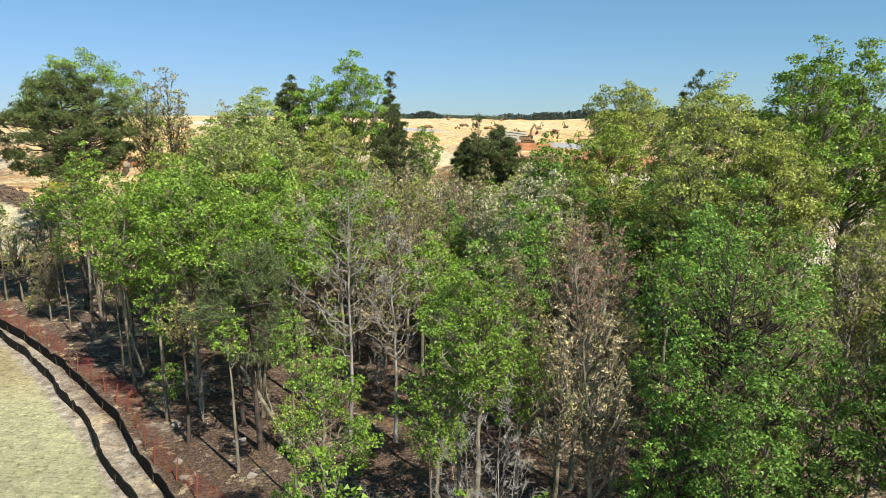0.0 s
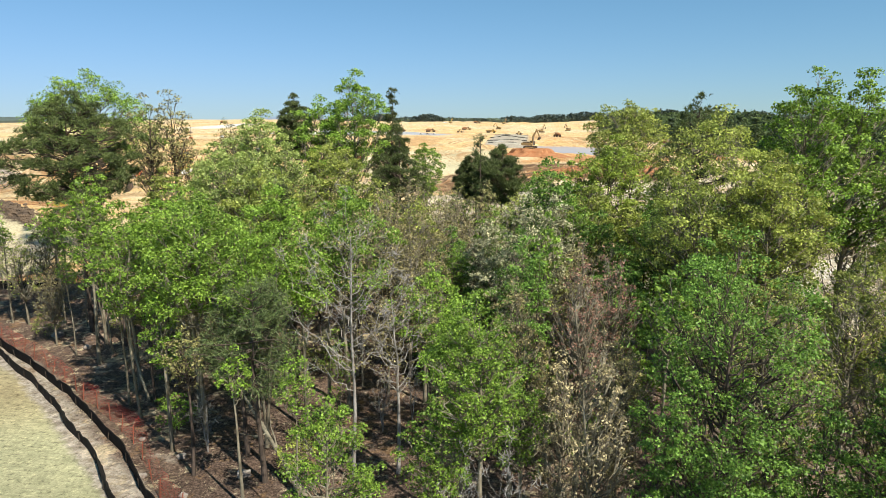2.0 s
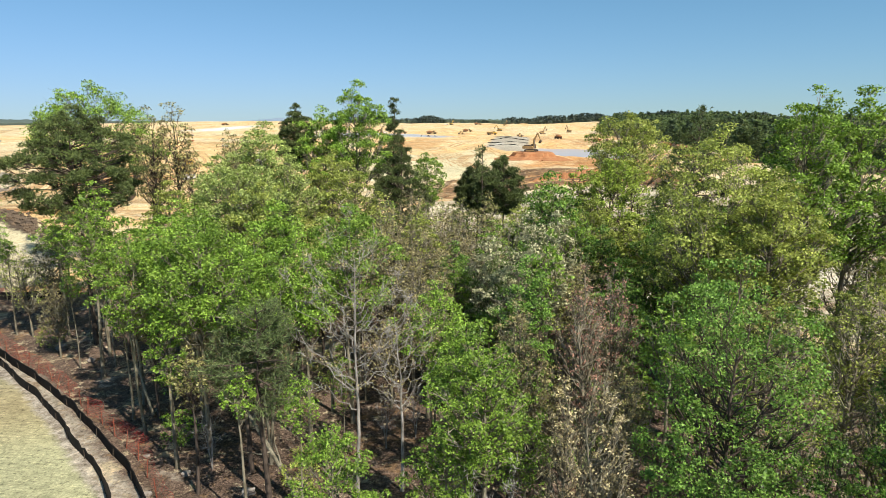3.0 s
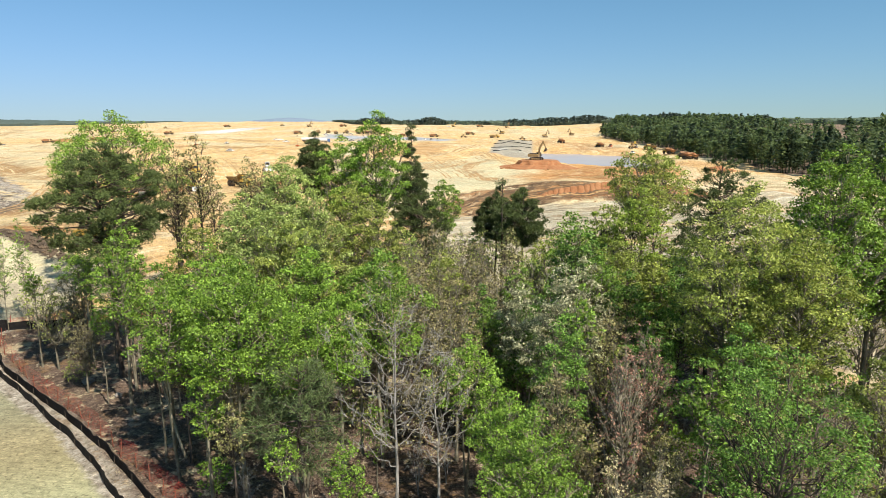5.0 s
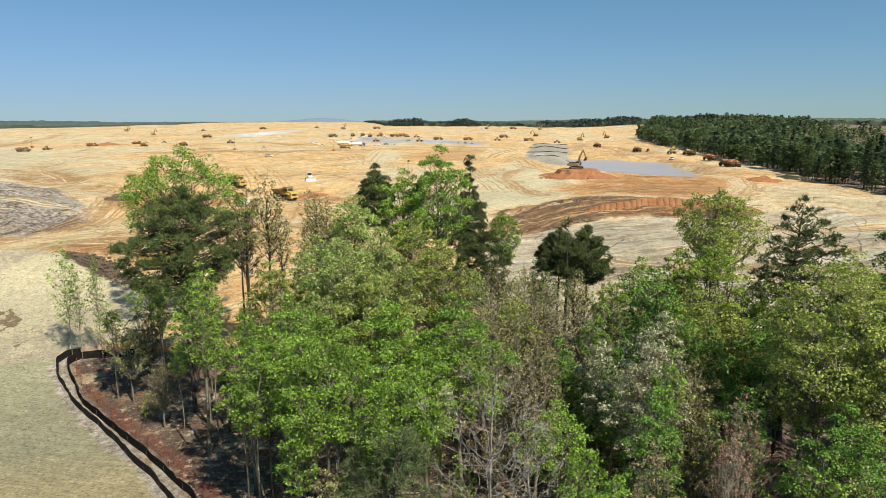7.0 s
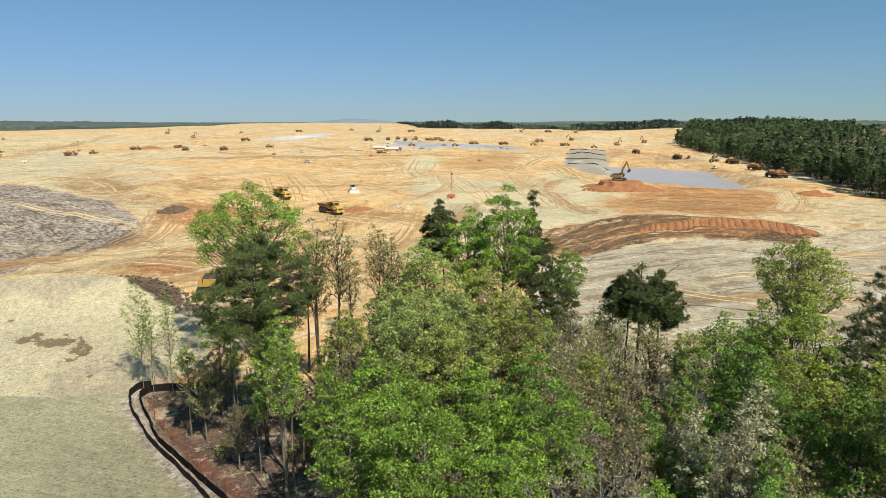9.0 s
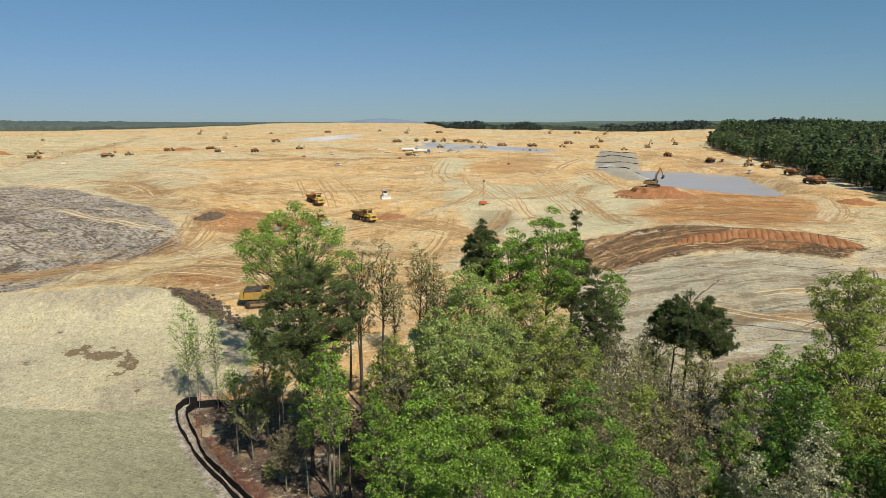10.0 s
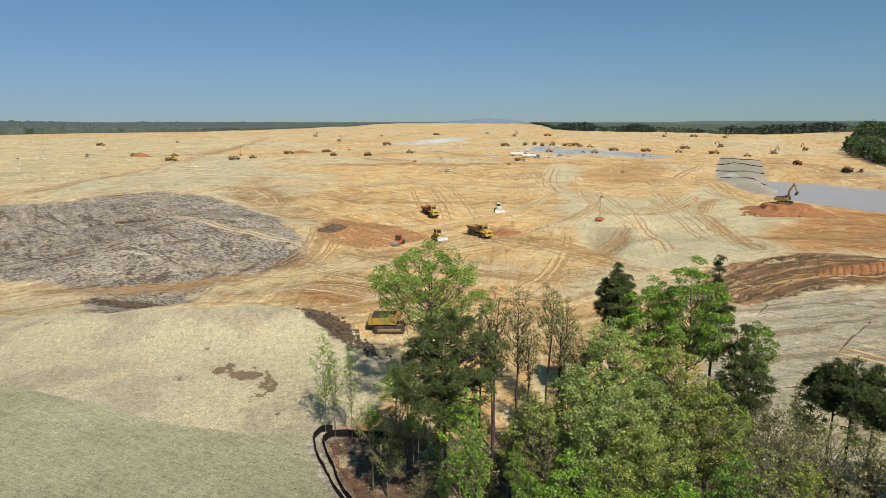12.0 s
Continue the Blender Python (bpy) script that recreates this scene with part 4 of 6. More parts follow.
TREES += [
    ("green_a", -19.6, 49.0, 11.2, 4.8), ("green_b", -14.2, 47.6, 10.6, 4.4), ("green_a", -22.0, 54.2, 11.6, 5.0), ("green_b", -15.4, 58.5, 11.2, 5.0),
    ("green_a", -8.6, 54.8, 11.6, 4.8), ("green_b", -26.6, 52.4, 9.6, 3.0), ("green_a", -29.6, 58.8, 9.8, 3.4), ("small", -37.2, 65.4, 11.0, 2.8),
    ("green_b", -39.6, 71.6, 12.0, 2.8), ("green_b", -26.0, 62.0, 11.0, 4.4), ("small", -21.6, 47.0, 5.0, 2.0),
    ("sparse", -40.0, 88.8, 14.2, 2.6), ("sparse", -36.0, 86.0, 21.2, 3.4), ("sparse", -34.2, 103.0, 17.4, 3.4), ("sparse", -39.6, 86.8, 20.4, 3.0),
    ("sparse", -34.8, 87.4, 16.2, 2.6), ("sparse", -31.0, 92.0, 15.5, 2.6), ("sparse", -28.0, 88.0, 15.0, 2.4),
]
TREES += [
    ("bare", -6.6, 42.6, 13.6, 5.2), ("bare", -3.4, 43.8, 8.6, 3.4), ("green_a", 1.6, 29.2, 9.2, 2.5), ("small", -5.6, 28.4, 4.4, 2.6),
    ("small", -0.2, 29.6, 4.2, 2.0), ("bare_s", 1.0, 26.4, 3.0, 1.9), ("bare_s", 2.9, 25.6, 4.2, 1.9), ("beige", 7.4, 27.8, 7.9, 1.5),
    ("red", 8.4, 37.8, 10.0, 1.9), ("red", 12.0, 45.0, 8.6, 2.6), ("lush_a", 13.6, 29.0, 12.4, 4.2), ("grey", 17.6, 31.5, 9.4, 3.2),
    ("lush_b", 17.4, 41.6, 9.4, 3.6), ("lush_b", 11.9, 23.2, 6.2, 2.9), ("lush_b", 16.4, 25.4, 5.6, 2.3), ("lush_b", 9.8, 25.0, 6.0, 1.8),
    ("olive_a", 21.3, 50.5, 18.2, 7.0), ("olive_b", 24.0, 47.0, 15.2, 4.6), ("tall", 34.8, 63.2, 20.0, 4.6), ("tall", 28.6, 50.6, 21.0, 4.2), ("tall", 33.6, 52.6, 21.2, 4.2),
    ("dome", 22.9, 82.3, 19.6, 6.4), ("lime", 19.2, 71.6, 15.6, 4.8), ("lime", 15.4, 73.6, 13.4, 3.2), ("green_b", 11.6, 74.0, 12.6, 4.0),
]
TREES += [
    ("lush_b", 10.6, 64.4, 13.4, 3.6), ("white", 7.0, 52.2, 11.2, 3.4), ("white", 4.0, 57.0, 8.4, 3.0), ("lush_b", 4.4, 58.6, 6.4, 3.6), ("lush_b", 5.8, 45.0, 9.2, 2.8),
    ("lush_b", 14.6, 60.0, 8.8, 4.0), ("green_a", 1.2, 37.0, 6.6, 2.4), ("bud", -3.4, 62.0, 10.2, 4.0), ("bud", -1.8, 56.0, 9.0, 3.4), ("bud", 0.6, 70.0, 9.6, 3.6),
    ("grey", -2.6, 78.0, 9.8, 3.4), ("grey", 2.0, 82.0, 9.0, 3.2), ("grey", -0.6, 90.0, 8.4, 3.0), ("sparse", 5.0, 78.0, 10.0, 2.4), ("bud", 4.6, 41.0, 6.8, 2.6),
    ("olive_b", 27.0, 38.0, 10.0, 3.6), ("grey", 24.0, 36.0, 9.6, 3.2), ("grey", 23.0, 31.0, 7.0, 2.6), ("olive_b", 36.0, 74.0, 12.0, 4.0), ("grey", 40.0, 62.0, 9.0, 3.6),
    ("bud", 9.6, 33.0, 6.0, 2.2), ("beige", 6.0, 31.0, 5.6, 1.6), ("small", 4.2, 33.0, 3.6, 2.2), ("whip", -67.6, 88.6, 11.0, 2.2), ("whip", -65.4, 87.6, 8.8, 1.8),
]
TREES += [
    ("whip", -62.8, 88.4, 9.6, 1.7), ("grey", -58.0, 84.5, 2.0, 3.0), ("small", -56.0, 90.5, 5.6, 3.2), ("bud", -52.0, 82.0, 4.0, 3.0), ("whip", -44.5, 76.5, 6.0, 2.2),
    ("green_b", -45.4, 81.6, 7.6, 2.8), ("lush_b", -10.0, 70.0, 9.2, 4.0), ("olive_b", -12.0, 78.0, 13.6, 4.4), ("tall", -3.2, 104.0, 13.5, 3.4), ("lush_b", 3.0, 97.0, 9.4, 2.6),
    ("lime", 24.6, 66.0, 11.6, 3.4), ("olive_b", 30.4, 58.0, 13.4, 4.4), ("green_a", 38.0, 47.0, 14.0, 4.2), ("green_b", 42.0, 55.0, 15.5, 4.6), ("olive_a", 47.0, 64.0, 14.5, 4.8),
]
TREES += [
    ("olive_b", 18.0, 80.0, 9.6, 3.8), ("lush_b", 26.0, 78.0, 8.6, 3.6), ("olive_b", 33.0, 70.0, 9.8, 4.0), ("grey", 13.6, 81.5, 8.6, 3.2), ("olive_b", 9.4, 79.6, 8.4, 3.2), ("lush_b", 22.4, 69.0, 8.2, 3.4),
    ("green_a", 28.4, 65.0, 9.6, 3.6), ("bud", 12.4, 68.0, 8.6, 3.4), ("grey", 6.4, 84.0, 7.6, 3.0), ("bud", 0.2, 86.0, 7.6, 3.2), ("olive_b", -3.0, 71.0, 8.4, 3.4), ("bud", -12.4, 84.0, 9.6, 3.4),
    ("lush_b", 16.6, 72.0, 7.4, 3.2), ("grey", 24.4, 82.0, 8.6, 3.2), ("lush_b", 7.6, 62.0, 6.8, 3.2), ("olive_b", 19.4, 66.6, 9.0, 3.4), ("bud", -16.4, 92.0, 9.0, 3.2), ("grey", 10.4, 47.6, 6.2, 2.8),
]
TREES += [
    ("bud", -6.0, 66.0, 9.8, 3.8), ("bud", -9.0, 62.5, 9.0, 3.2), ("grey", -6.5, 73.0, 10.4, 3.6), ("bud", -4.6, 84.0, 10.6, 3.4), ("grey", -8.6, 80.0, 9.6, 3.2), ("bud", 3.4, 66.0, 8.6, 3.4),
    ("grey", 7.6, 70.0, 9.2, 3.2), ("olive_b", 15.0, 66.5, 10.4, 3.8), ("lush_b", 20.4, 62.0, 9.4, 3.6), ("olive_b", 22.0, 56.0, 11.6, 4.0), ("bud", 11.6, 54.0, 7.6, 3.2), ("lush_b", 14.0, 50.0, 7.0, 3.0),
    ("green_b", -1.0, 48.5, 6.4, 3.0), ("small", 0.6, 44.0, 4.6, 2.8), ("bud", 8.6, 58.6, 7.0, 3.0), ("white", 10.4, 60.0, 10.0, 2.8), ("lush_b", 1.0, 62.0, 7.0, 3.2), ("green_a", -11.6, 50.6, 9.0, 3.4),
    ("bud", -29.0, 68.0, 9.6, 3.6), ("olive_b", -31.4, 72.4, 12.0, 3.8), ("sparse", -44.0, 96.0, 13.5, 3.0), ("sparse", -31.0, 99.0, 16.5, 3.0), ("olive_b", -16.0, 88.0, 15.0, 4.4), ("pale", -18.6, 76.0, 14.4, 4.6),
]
TREES += [("lush_a", 20.4, 24.0, 11.0, 3.4), ("lush_a", 25.0, 29.5, 11.5, 3.8), ("lush_b", 19.4, 17.0, 10.5, 3.4), ("lush_a", 25.5, 21.5, 11.0, 3.6)]      # wood carried on beside the view, unseen, to shade the right foreground
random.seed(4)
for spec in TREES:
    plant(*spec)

# the thin undergrowth between them
FILL = (("pole", 1.6, 14.5), ("pole", 1.5, 13.0), ("grey", 3.0, 9.5), ("bud", 2.6, 9.0), ("small", 2.4, 8.0), ("whip", 1.4, 8.5), ("shrub", 1.7, 3.2), ("shrub_o", 1.9, 4.0), ("sparse", 2.0, 13.0), ("bare_s", 1.8, 6.5), ("pole", 1.6, 15.5))
NEAR_FILL = (("shrub", 1.6, 3.0), ("shrub_o", 1.8, 3.6), ("bare_s", 1.5, 4.5), ("whip", 1.2, 6.0), ("small", 1.6, 6.0), ("pole", 1.3, 12.0))
random.seed(11)
taken = [(t[1], t[2]) for t in TREES]
made = 0
for attempt in range(4000):
    x, y = random.uniform(-64, 50), random.uniform(19, 97)
    if made >= 185:
        break
    if float(inside(np.array([x]), np.array([y]), WOOD)[0]) < 2.2 or abs(x) > 8 + 0.78 * y:
        continue
    if min((x - a) ** 2 + (y - b) ** 2 for a, b in taken) < 2.3 ** 2:
        continue
    kind, r, h = random.choice(NEAR_FILL if y < 34 else FILL)
    s = random.uniform(0.75, 1.2)
    taken.append((x, y))
    plant(kind, x, y, gz(x, y) / U + h * s, r * s, False)
    made += 1


# ---- fences round the wood ----
FABRIC = worn("black_silt_fabric", (0.012, 0.011, 0.011), (0.07, 0.055, 0.04), 0.2, 0.9, 0.0, 0.15)
ORANGE_NET = worn("orange_plastic_net", (0.62, 0.055, 0.032), (0.42, 0.11, 0.07), 0.3, 0.6)
STAKE = worn("weathered_stake", (0.05, 0.038, 0.028), (0.16, 0.12, 0.08), 0.4, 0.9, scale=3)
STEEL_POST = worn("rusty_post", (0.30, 0.075, 0.04), (0.16, 0.08, 0.05), 0.4, 0.8, scale=3)


def part(name, bm, material, parent, label=""):
    me = bpy.data.meshes.new(name)
    bmesh.ops.recalc_face_normals(bm, faces=bm.faces)
    bm.to_mesh(me)
    bm.free()
    me.materials.append(material)
    ob = new(name, me)
    ob.parent = parent
    if label:
        ob["label"] = label
    return ob


def along(path, step):
    pts = np.array(path, float) * U
    seg = np.r_[0, np.cumsum(np.hypot(*np.diff(pts, axis=0).T))]
    d = np.arange(0, seg[-1], step)
    return np.column_stack([np.interp(d, seg, pts[:, 0]), np.interp(d, seg, pts[:, 1])])


def silt_fence(path, height, label, seed, lean=0.0):
    rng = np.random.default_rng(seed)
    p = along(path, 0.6)
    p = p + np.column_stack([fbm(p[:, 0], p[:, 1], 5, seed) - 0.5, fbm(p[:, 0], p[:, 1], 5, seed + 9) - 0.5]) * 0.7
    z = ground_z(p[:, 0], p[:, 1])
    d = unit(np.gradient(p, axis=0))
    nrm = np.column_stack([-d[:, 1], d[:, 0]])
    top = z + height * (0.86 + 0.28 * fbm(p[:, 0], p[:, 1], 3, seed + 3)) * np.where(rng.random(len(p)) < 0.05, 0.7, 1.0)
    bulge = nrm * (rng.normal(0, 0.025, len(p)) + lean)[:, None]
    rows = [np.column_stack([p - nrm * 0.35, z - 0.02]), np.column_stack([p, z + 0.03]), np.column_stack([p + bulge * 0.6, (z + top) / 2]), np.column_stack([p + bulge, top]),
            np.column_stack([p + bulge + nrm * 0.05, top]), np.column_stack([p + nrm * 0.05, z - 0.1])]
    n = len(p)
    V = np.concatenate(rows)
    i = np.arange(n - 1)
    F = np.concatenate([np.stack([k * n + i, k * n + i + 1, (k + 1) * n + i + 1, (k + 1) * n + i], -1) for k in range(len(rows) - 1)])
    fence = tagged(new("silt_fence"), label, "fence")
    fab = new("fabric", from_arrays("fabric", V, F, FABRIC, False))
    fab.parent = fence
    bm = bmesh.new()
    bmesh.ops.create_cube(bm, size=1, matrix=Matrix.Diagonal((0.04, 0.04, height - 0.1, 1)))
    first = part("stake", bm, STAKE, fence)
    for q in range(0, n, 6):
        o = first if q == 0 else first.copy()
        if q:
            scene.collection.objects.link(o)
        o.location = (*(p[q] + nrm[q] * 0.09), z[q] + height / 2 - 0.1)
        o.rotation_euler = (rng.normal(0, 0.07), rng.normal(0, 0.07), rng.uniform(0, 1))
    return fence


def safety_fence(path, height, label, seed):
    rng = np.random.default_rng(seed)
    p = along(path, 0.14)
    p = p + np.column_stack([fbm(p[:, 0], p[:, 1], 4, seed) - 0.5, fbm(p[:, 0], p[:, 1], 4, seed + 9) - 0.5]) * 0.9
    z = ground_z(p[:, 0], p[:, 1])
    n = len(p)
    sag = 0.80 + 0.35 * fbm(p[:, 0], p[:, 1], 2.5, seed + 5)
    lean = -(fbm(p[:, 0], p[:, 1], 3.5, seed + 7) - 0.1) * 1.25
    d = unit(np.gradient(p, axis=0))
    nrm = np.column_stack([-d[:, 1], d[:, 0]])
    V, F, c = [], [], 0
    i = np.arange(n - 1)
    levels = 10
    for k in range(levels):
        h = height * sag * (k + 0.35) / levels
        off = nrm * (lean * h / height)[:, None]
        for dz in (0.0, 0.014):
            V.append(np.column_stack([p + off, z + h + dz]))
        F.append(np.stack([c + i, c + i + 1, c + n + i + 1, c + n + i], -1))
        c += 2 * n
    j = np.arange(n)
    wd = d * 0.006
    for s in (-1, 1):
        V.append(np.column_stack([p + s * wd, z]))
        V.append(np.column_stack([p + s * wd + nrm * lean[:, None], z + height * sag]))
    F.append(np.stack([c + j, c + 2 * n + j, c + 3 * n + j, c + n + j], -1))
    fence = tagged(new("safety_fence"), label, "fence")
    net = new("netting", from_arrays("netting", np.concatenate(V), np.concatenate(F), ORANGE_NET))
    net.parent = fence
    bm = bmesh.new()
    bmesh.ops.create_cone(bm, segments=6, radius1=0.03, radius2=0.03, depth=height + 0.3, cap_ends=True)
    first = part("post", bm, STEEL_POST, fence)
    for q in range(0, n, 17):
        o = first if q == 0 else first.copy()
        if q:
            scene.collection.objects.link(o)
        o.location = (*p[q], z[q] + height / 2)
        o.rotation_euler = (rng.normal(0, 0.1), rng.normal(0, 0.1), 0)
    return fence


silt_fence([(-15, 31), (-18.8, 35.8), (-21, 38), (-24, 41.2), (-27.5, 46), (-33, 52), (-41, 60), (-47, 65.5), (-54, 71.5), (-61, 77.5), (-66, 82.8), (-68.8, 86.6), (-68.4, 88.6), (-66.5, 89.2)], 0.72, "outer black silt fence sagging on wooden stakes", 5)
silt_fence([(-12.6, 31), (-17, 36.2), (-21, 40.6), (-25, 46), (-30, 51.4), (-37, 58.3), (-43, 63.8), (-50, 69.6), (-54.5, 73), (-59.5, 77.6), (-64.4, 82.6), (-67, 86.2), (-66.4, 87.9), (-63, 88.9), (-56, 90)], 0.8, "inner black silt fence along the wood edge", 6)
silt_fence([(-4, 99.5), (-1, 98), (2, 96), (6, 93), (11, 89.5), (15, 86.5), (24, 82)], 0.8, "black silt fence behind the wood", 7)
safety_fence([(-11.4, 31.4), (-16, 36.9), (-20, 41.3), (-24.2, 46.5), (-29.2, 51.9), (-36.2, 58.9), (-42.3, 64.6), (-49.4, 70.3), (-54, 73.8), (-58.9, 78.3), (-63.5, 83), (-65.6, 86.2)], 1.15, "orange plastic mesh safety fence, sagging on rusty posts", 8)
safety_fence([(-66.4, 89.0), (-62.5, 89.6), (-56, 90.8), (-48, 92.4)], 1.2, "orange plastic mesh safety fence at the mound's foot", 9)

# ---- wood floor: fallen stems, stones ----
STONE = worn("pale_stone", (0.33, 0.295, 0.255), (0.17, 0.12, 0.09), 0.7, 0.9, scale=2)
random.seed(21)


def stone(x, y, s):
    bm = bmesh.new()
    bmesh.ops.create_icosphere(bm, subdivisions=2, radius=s)
    for v in bm.verts:
        v.co *= 0.8 + 0.5 * noise.noise(v.co * 1.4 / s + Vector((x, y, 0)))
        v.co.z *= 0.6
    me = bpy.data.meshes.new("stone")
    bm.to_mesh(me)
    bm.free()
    me.materials.append(STONE)
    ob = tagged(new("stone", me), "pale rough stone half sunk in leaf litter", "stone", "loose stones")
    ob.location = (x * U, y * U, gz(x, y) + s * 0.15)


def fallen_stem(x, y, length, turn, radius, standing=4.0):
    rng = np.random.default_rng(int(x * 31 + y * 7) % 9999)
    w = Soup()
    body = bent(rng, np.zeros(3), np.array([1, 0, 0.04]), length, 7, 0.0, 0.05)
    w.tube(body, radius * np.linspace(1, 0.35, 8), 6)
    for k in (3, 4, 5, 6):
        w.tube(bent(rng, body[k], unit(np.array([0.6, rng.normal(0, 0.7), 0.5])), length * 0.22, 3, 0.2, 0.2), radius * 0.3 * np.array([1, 0.7, 0.5, 0.2]), 4)
    ob = tagged(new("fallen_trunk", w.mesh("fallen_trunk", BARK_GREY, True)), "fallen grey trunk with broken branches on leaf litter", "log", "fallen trunks")
    ob.matrix_basis = pose(x * U, y * U, gz(x, y) + radius * 0.7, 0, -standing, turn)


for x, y, s in ((-14.8, 43.5, 0.5), (-20.5, 46, 0.35), (-22.2, 43.2, 0.3), (-18.2, 40.6, 0.32), (-46.5, 73.5, 0.7), (-41, 70, 0.45), (-17.0, 38.6, 0.28), (-24.8, 48.6, 0.26), (-12.6, 39.0, 0.3)):
    stone(x, y, s)
random.seed(33)
for q in range(46):
    u = random.gauss(0, 1)
    stone(-37 + 3.2 * u, 96.2 + 0.9 * u + random.gauss(0, 0.9), random.uniform(0.14, 0.42))
for q in range(22):
    x, y = random.uniform(-60, 30), random.uniform(30, 92)
    if float(inside(np.array([x]), np.array([y]), WOOD)[0]) > 8:
        fallen_stem(x, y, random.uniform(3, 6), random.uniform(0, 360), random.uniform(0.07, 0.16))
fallen_stem(-9.5, 40.0, 9.0, 128, 0.24, 24.0)
fallen_stem(-27.5, 56.0, 7.0, 128, 0.13, 38.0)


# ---- machines ----
YELLOW = worn("yellow_machine_paint", (0.60, 0.37, 0.04), (0.36, 0.25, 0.13), 0.45, 0.5)
OCHRE = worn("dusty_yellow_paint", (0.44, 0.275, 0.045), (0.30, 0.21, 0.11), 0.6, 0.55)
DUSTY = worn("dusty_ochre_paint", (0.30, 0.20, 0.075), (0.34, 0.23, 0.13), 0.6, 0.7)
WHITE = worn("white_vehicle_paint", (0.78, 0.77, 0.74), (0.5, 0.40, 0.28), 0.25, 0.35)
STEEL = worn("polished_blade_steel", (0.72, 0.71, 0.69), (0.5, 0.42, 0.32), 0.3, 0.4, 0.2)
GREY = worn("grey_steel", (0.35, 0.34, 0.32), (0.36, 0.27, 0.17), 0.45, 0.5, 0.3)
ORANGE = worn("orange_red_paint", (0.55, 0.11, 0.03), (0.36, 0.22, 0.13), 0.35, 0.5)
BLUE = worn("blue_cab_paint", (0.05, 0.13, 0.30), (0.3, 0.25, 0.2), 0.25, 0.4)
BLACK = worn("black_rubber_and_iron", (0.025, 0.024, 0.023), (0.22, 0.15, 0.09), 0.5, 0.8)
GLASS = worn("dark_cab_glass", (0.02, 0.025, 0.03), (0.2, 0.16, 0.1), 0.15, 0.12, 0.0, 0.6)
BED = worn("rust_brown_bed", (0.24, 0.12, 0.06), (0.36, 0.22, 0.12), 0.5, 0.75)
CLAY = worn("dug_clay", (0.34, 0.145, 0.065), (0.46, 0.25, 0.12), 0.5, 0.97, 0.0, 0.1, 0.8)
BANK_CLAY = worn("scraped_bank_clay", (0.29, 0.125, 0.055), (0.42, 0.22, 0.105), 0.6, 0.97, 0.0, 0.1, 0.5)
DARK_SPOIL = worn("dark_spoil", (0.10, 0.075, 0.055), (0.2, 0.14, 0.09), 0.6, 0.97, 0.0, 0.1, 0.8)
LAMP = worn("lamp_glass", (0.75, 0.75, 0.7), (0.5, 0.4, 0.3), 0.2, 0.2)


def prism(profile, y0, y1, taper=1.0, bevel=0.05):
    """A side outline (x, z) carried across from y0 to y1, with its edges rounded off."""
    bm = bmesh.new()
    a = [bm.verts.new((x, y0, z)) for x, z in profile]
    b = [bm.verts.new((x, y1, z)) for x, z in profile]
    bm.faces.new(a)
    bm.faces.new(b[::-1])
    for i in range(len(a)):
        j = (i + 1) % len(a)
        bm.faces.new((a[i], b[i], b[j], a[j]))
    if taper != 1.0:
        top = max(z for _, z in profile)
        low = min(z for _, z in profile)
        mid = (y0 + y1) / 2
        for v in bm.verts:
            v.co.y = mid + (v.co.y - mid) * (1 + (taper - 1) * (v.co.z - low) / (top - low))
    if bevel:
        bmesh.ops.bevel(bm, geom=list(bm.edges), offset=bevel, segments=1, affect="EDGES", clamp_overlap=True)
    return bm


def block(x0, x1, y0, y1, z0, z1, bevel=0.05, taper=1.0):
    return prism([(x0, z0), (x1, z0), (x1, z1), (x0, z1)], y0, y1, taper, bevel)


def lathe(profile, segments=16, axis="Y"):
    """Turn a (radius, offset) outline round the y axis."""
    bm = bmesh.new()
    rings = []
    for r, o in profile:
        rings.append([bm.verts.new((r * math.cos(k * 2 * math.pi / segments), o, r * math.sin(k * 2 * math.pi / segments))) for k in range(segments)])
    for p, q in zip(rings, rings[1:]):
        for k in range(segments):
            bm.faces.new((p[k], p[(k + 1) % segments], q[(k + 1) % segments], q[k]))
    bm.faces.new(rings[0])
    bm.faces.new(rings[-1][::-1])
    return bm


def wheel(parent, x, y, r, w):
    s = 1 if y > 0 else -1
    t = part("wheel", lathe([(r * 0.55, -w / 2), (r * 0.93, -w / 2), (r, -w * 0.3), (r, w * 0.3), (r * 0.93, w / 2), (r * 0.55, w / 2)]), BLACK, parent)
    t.location = (x, y, r)
    rim = part("rim", lathe([(r * 0.5, -w * 0.44), (r * 0.5, w * 0.44), (r * 0.2, w * 0.5)] if s > 0 else [(r * 0.2, -w * 0.5), (r * 0.5, -w * 0.44), (r * 0.5, w * 0.44)], 12), YELLOW if r > 0.6 else GREY, t)
    return t


